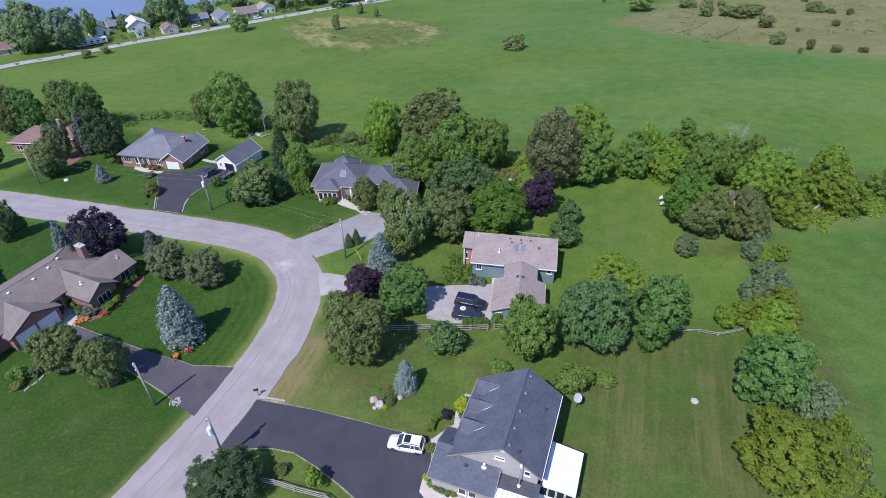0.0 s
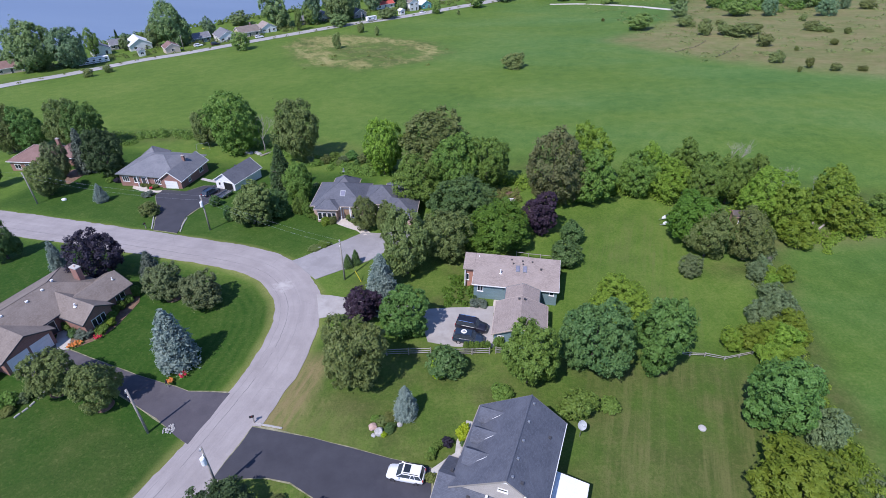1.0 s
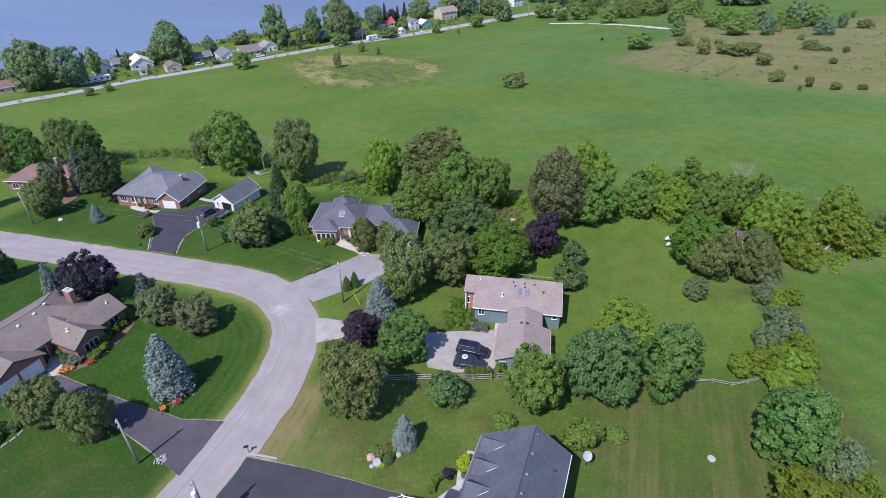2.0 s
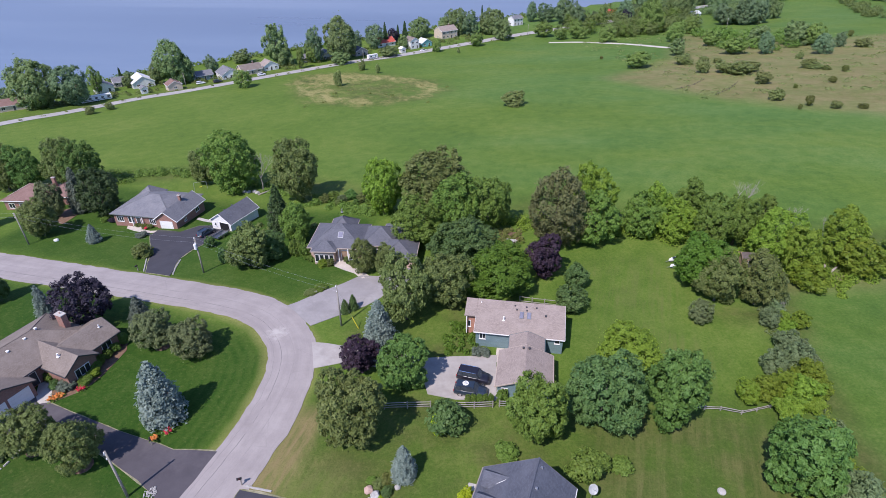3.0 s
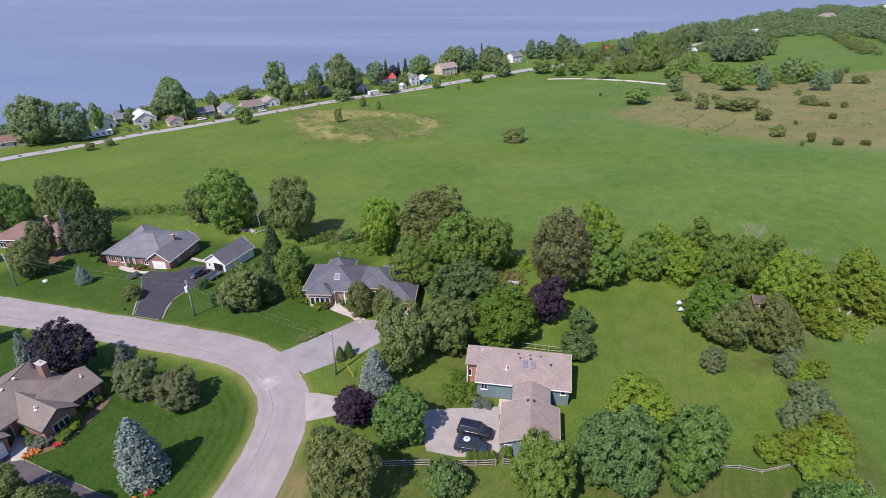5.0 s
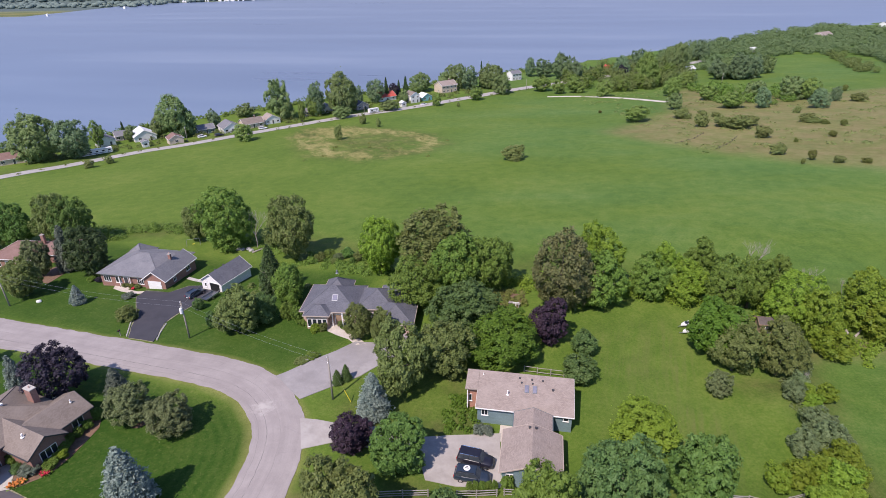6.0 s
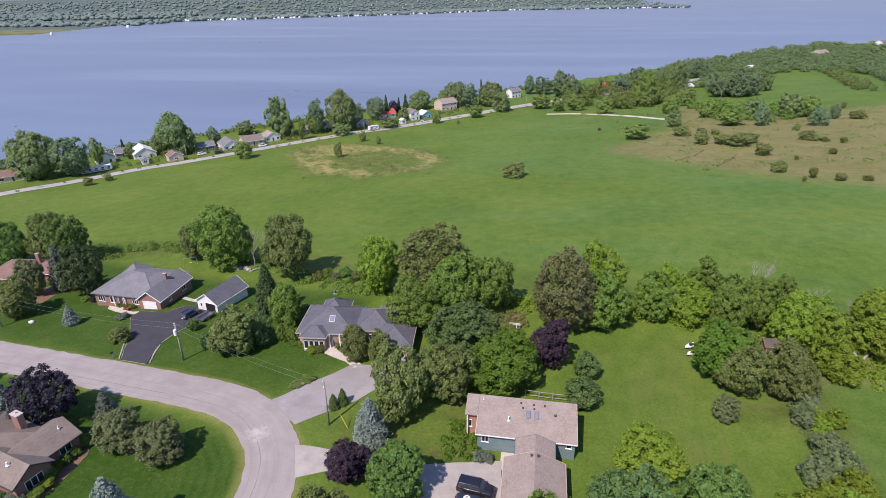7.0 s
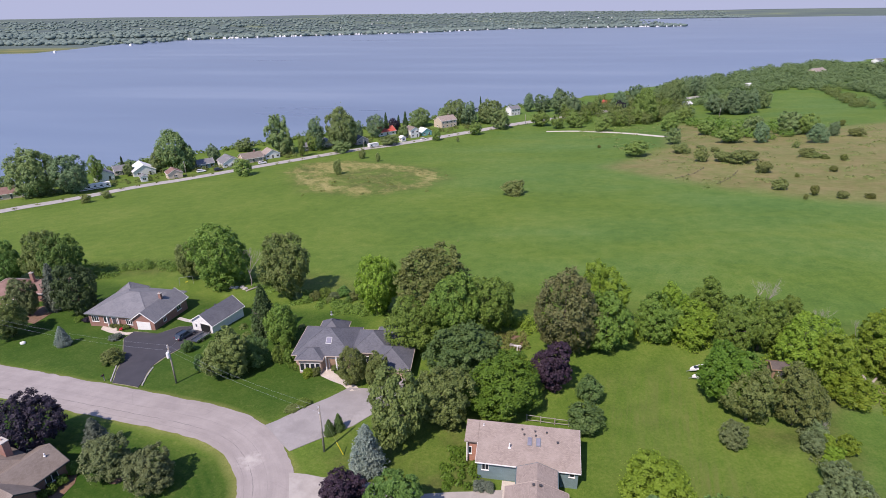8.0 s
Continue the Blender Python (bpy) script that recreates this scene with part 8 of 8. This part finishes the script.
leaf_stuff("undergrowth", [(random.Random(k).uniform(-0.5, 4.0), random.Random(k + 99).uniform(70.4, 77.5), 0.6, 0.8) for k in range(34)], "bright", "tall green weeds beside the tan-roofed house", "undergrowth", 0.17, 60)
leaf_stuff("undergrowth", [(random.Random(k).uniform(-46, -24), random.Random(k + 99).uniform(101, 116), 0.9, 1.2) for k in range(26) if random.Random(k).uniform(-46, -24) < -28], "olive", "bushes between the two brick houses", "undergrowth", 0.26, 60)
leaf_stuff("undergrowth", [(random.Random(k).uniform(9, 15), random.Random(k + 55).uniform(102.5, 108.5), 0.6, 0.8) for k in range(80)], "weed", "pale leafy vegetables in the plot", "undergrowth", 0.2, 26)
leaf_stuff("undergrowth", along([(11, 99), (14, 97.5), (17, 96)], 0.5, 0.5, 0.8, 0.9, 12), "yellow", "golden hedge behind the purple tree", "undergrowth", 0.2, 34)
leaf_stuff("undergrowth", [(random.Random(k).uniform(-68, 4), random.Random(k + 31).uniform(236, 294), 1.4, 0.6) for k in range(14)], "weed", "rough tussocks in the hay field", "undergrowth", 0.4, 14)
leaf_stuff("undergrowth", [(random.Random(k).uniform(90, 260), random.Random(k + 77).uniform(215, 420), 2.0, 0.7) for k in range(420)], "scrub", "scattered low scrub in dry pasture", "undergrowth", 0.34, 24)
leaf_stuff("undergrowth", along([(-240, 165), (-190, 232), (-172, 257), (-145, 290), (-122, 308)], 8.0, 1.0, 1.2, 0.8, 13) + along([(-96, 328), (-55, 366), (-12, 398), (34, 430), (64, 450)], 9.0, 1.2, 1.3, 1.1, 14), "weed", "rough verge growth along the lakeside road", "undergrowth", 0.4, 18)


def woods(name, spots, species, label, seed, per=60, size=1.1, up=0.6):
    """Far trees that merge into one wood."""
    rng = np.random.RandomState(seed)
    vs, fs, n = [], [], 0
    for x, y, r, h in spots:
        d = sphere_points(26, rng) * rng.uniform(0.75, 1.1, (26, 1))
        q = np.repeat(d, max(2, per // 26), 0)
        u = q + rng.normal(size=q.shape) * 0.15
        c = u * (r * 0.85, r * 0.85, h * 0.46) + (x, y, ground_z(x, y) + h * 0.5)
        v, f = cards(c, u * 0.9 + (0, 0, up) + rng.normal(size=u.shape) * 0.22, size * r / 5, rng)
        vs.append(v)
        fs.append(f + n)
        n += len(v)
    return tagged(new(name, raw_mesh(name, np.vstack(vs), np.vstack(fs), LEAF[species])), label, "woods", kind="stuff")


def strew(outline, n, r0, r1, seed, tall=1.7):
    rng = random.Random(seed)
    p = np.array(outline, float)
    lo, hi, out = p.min(0), p.max(0), []
    while len(out) < n:
        x, y = rng.uniform(lo[0], hi[0]), rng.uniform(lo[1], hi[1])
        if inside(np.array([x]), np.array([y]), outline, 0.1)[0] > 0.5:
            r = rng.uniform(r0, r1)
            out.append((x, y, r, r * tall * rng.uniform(0.8, 1.2)))
    return out


# Paler leaf tones, with the haze over the far shore painted in.
LEAF["shore"] = leafy("hazy_shore_wood_leaves", (0.125, 0.177, 0.075), (0.138, 0.195, 0.081), (0.151, 0.211, 0.086), 0.4)
woods("woods", strew([(297, 628), (337, 612), (371, 614), (420, 617), (500, 700), (640, 830), (560, 900), (430, 810), (330, 725), (255, 668)], 470, 4, 8.5, 21, 0.95), "shore", "dense green wood on the lake shore", 31, 546, 0.44)
woods("woods", strew([(420, 612), (402, 560), (380, 508), (332, 440), (380, 420), (480, 480), (640, 640), (640, 830), (500, 700)], 430, 4.5, 9, 27, 1.15), "shore", "green woodland past the upper field", 37, 546, 0.44)
woods("woods", strew([(221, 494), (242, 484), (284, 518), (298, 588), (262, 600), (225, 540)], 40, 5, 8, 23, 1.3), "shore", "dark green clump of trees beside the upper field", 33, 624, 0.42)
woods("woods", strew([(158, 352), (165, 324), (186, 312), (204, 332), (212, 378), (188, 425), (165, 400)], 44, 2.5, 5.2, 28, 1.3), "green", "green thicket in the dry pasture", 38, 624, 0.40)
woods("woods", strew([(94, 445), (118, 418), (151, 418), (186, 451), (222, 552), (180, 560), (100, 490)], 80, 3.5, 7.5, 22, 1.6), "olive", "mixed green thicket by the lake", 32, 546, 0.42)
woods("woods", strew([(94, 445), (118, 420), (151, 420), (186, 455), (200, 530), (150, 530), (100, 490)], 50, 3, 6, 29, 1.8), "green", "leafy green trees in the lakeside thicket", 39, 546, 0.42)
woods("woods", strew([(388, 612), (402, 606), (326, 446), (314, 452)], 42, 2.5, 4.6, 24, 1.3), "olive", "olive hedgerow along the upper field", 34, 546, 0.42)
woods("woods", strew([(186, 452), (224, 556), (300, 640), (255, 668), (215, 600), (180, 555)], 60, 4, 8, 30, 1.05), "shore", "trees along the lake shore past the houses", 40, 546, 0.42)
woods("woods", strew([(520, 760), (900, 1050), (1500, 1450), (1500, 1300), (900, 900), (560, 640)], 260, 7, 13, 25, 1.1), "shore", "far wooded shore beyond the upper field", 35, 260, 0.6)
woods("woods", strew([(300, 380), (420, 560), (900, 760), (1200, 700), (700, 380), (380, 300)], 300, 5, 10, 26, 1.3), "shore", "dark woodland past the dry pasture", 36, 260, 0.55)


def far_line(n, seed, off0, off1, h0, h1):
    rng = random.Random(seed)
    out = []
    for _ in range(n):
        x = rng.uniform(-3600, 2300)
        y = float(np.interp(x, FAR_X, FAR_Y)) + rng.uniform(off0, off1)
        if x < -870:
            y = max(y, 2000 + rng.uniform(-250, 300))
        if y < 5200:
            h = rng.uniform(h0, h1)
            out.append((x, y, h * rng.uniform(0.7, 1.3), h))
    return out


def wood_masses(name, spots, label, seed):
    """Woods miles off: rounded, uneven crowns that run together."""
    rng = np.random.RandomState(seed)
    b = bmesh.new()
    bmesh.ops.create_icosphere(b, subdivisions=1, radius=1.0)
    unit = np.array([v.co[:] for v in b.verts])
    tri = np.array([[v.index for v in f.verts] for f in b.faces])
    b.free()
    vs, fs, n = [], [], 0
    for x, y, r, h in spots:
        u = unit * rng.uniform(0.78, 1.15, (len(unit), 1))
        vs.append(u * (r, r * 0.8, h * 0.55) + (x, y, ground_z(x, y) + h * 0.4))
        fs.append(tri + n)
        n += len(unit)
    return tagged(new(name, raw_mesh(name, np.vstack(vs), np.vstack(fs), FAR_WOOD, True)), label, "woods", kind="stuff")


# Blue-grey tones put the haze over the lake into the crown colour.
FAR_WOOD = two_tone("hazy_wood_crowns", (0.085, 0.130, 0.125), (0.150, 0.200, 0.170), 0.05, 0.006, 0.9, relief=0)
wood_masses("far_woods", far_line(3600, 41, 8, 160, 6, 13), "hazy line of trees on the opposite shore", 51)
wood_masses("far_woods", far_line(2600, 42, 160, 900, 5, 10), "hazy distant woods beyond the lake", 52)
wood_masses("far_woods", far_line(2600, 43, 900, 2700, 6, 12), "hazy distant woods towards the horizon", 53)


def far_houses(n, seed):
    rng = random.Random(seed)
    bm = bmesh.new()
    for _ in range(n):
        x = rng.uniform(-850, 1090) if rng.random() < 0.8 else rng.uniform(-3000, 2000)
        y = float(np.interp(x, FAR_X, FAR_Y)) + (rng.uniform(4, 30) if rng.random() < 0.9 else rng.uniform(300, 1800))
        z, w, d, h = ground_z(x, y), rng.uniform(3, 7), rng.uniform(4, 7), rng.uniform(2.2, 4)
        ring = [(-w / 2, -1), (w / 2, -1), (w / 2, h), (0, h + w * 0.25), (-w / 2, h)]
        solid(bm, [(x + a, y, z + b) for a, b in ring], [(x + a, y + d, z + b) for a, b in ring])
    return tagged(part("far_houses", bm, WHITE), "tiny white houses along the opposite shore", "houses", kind="stuff")


far_houses(300, 61)
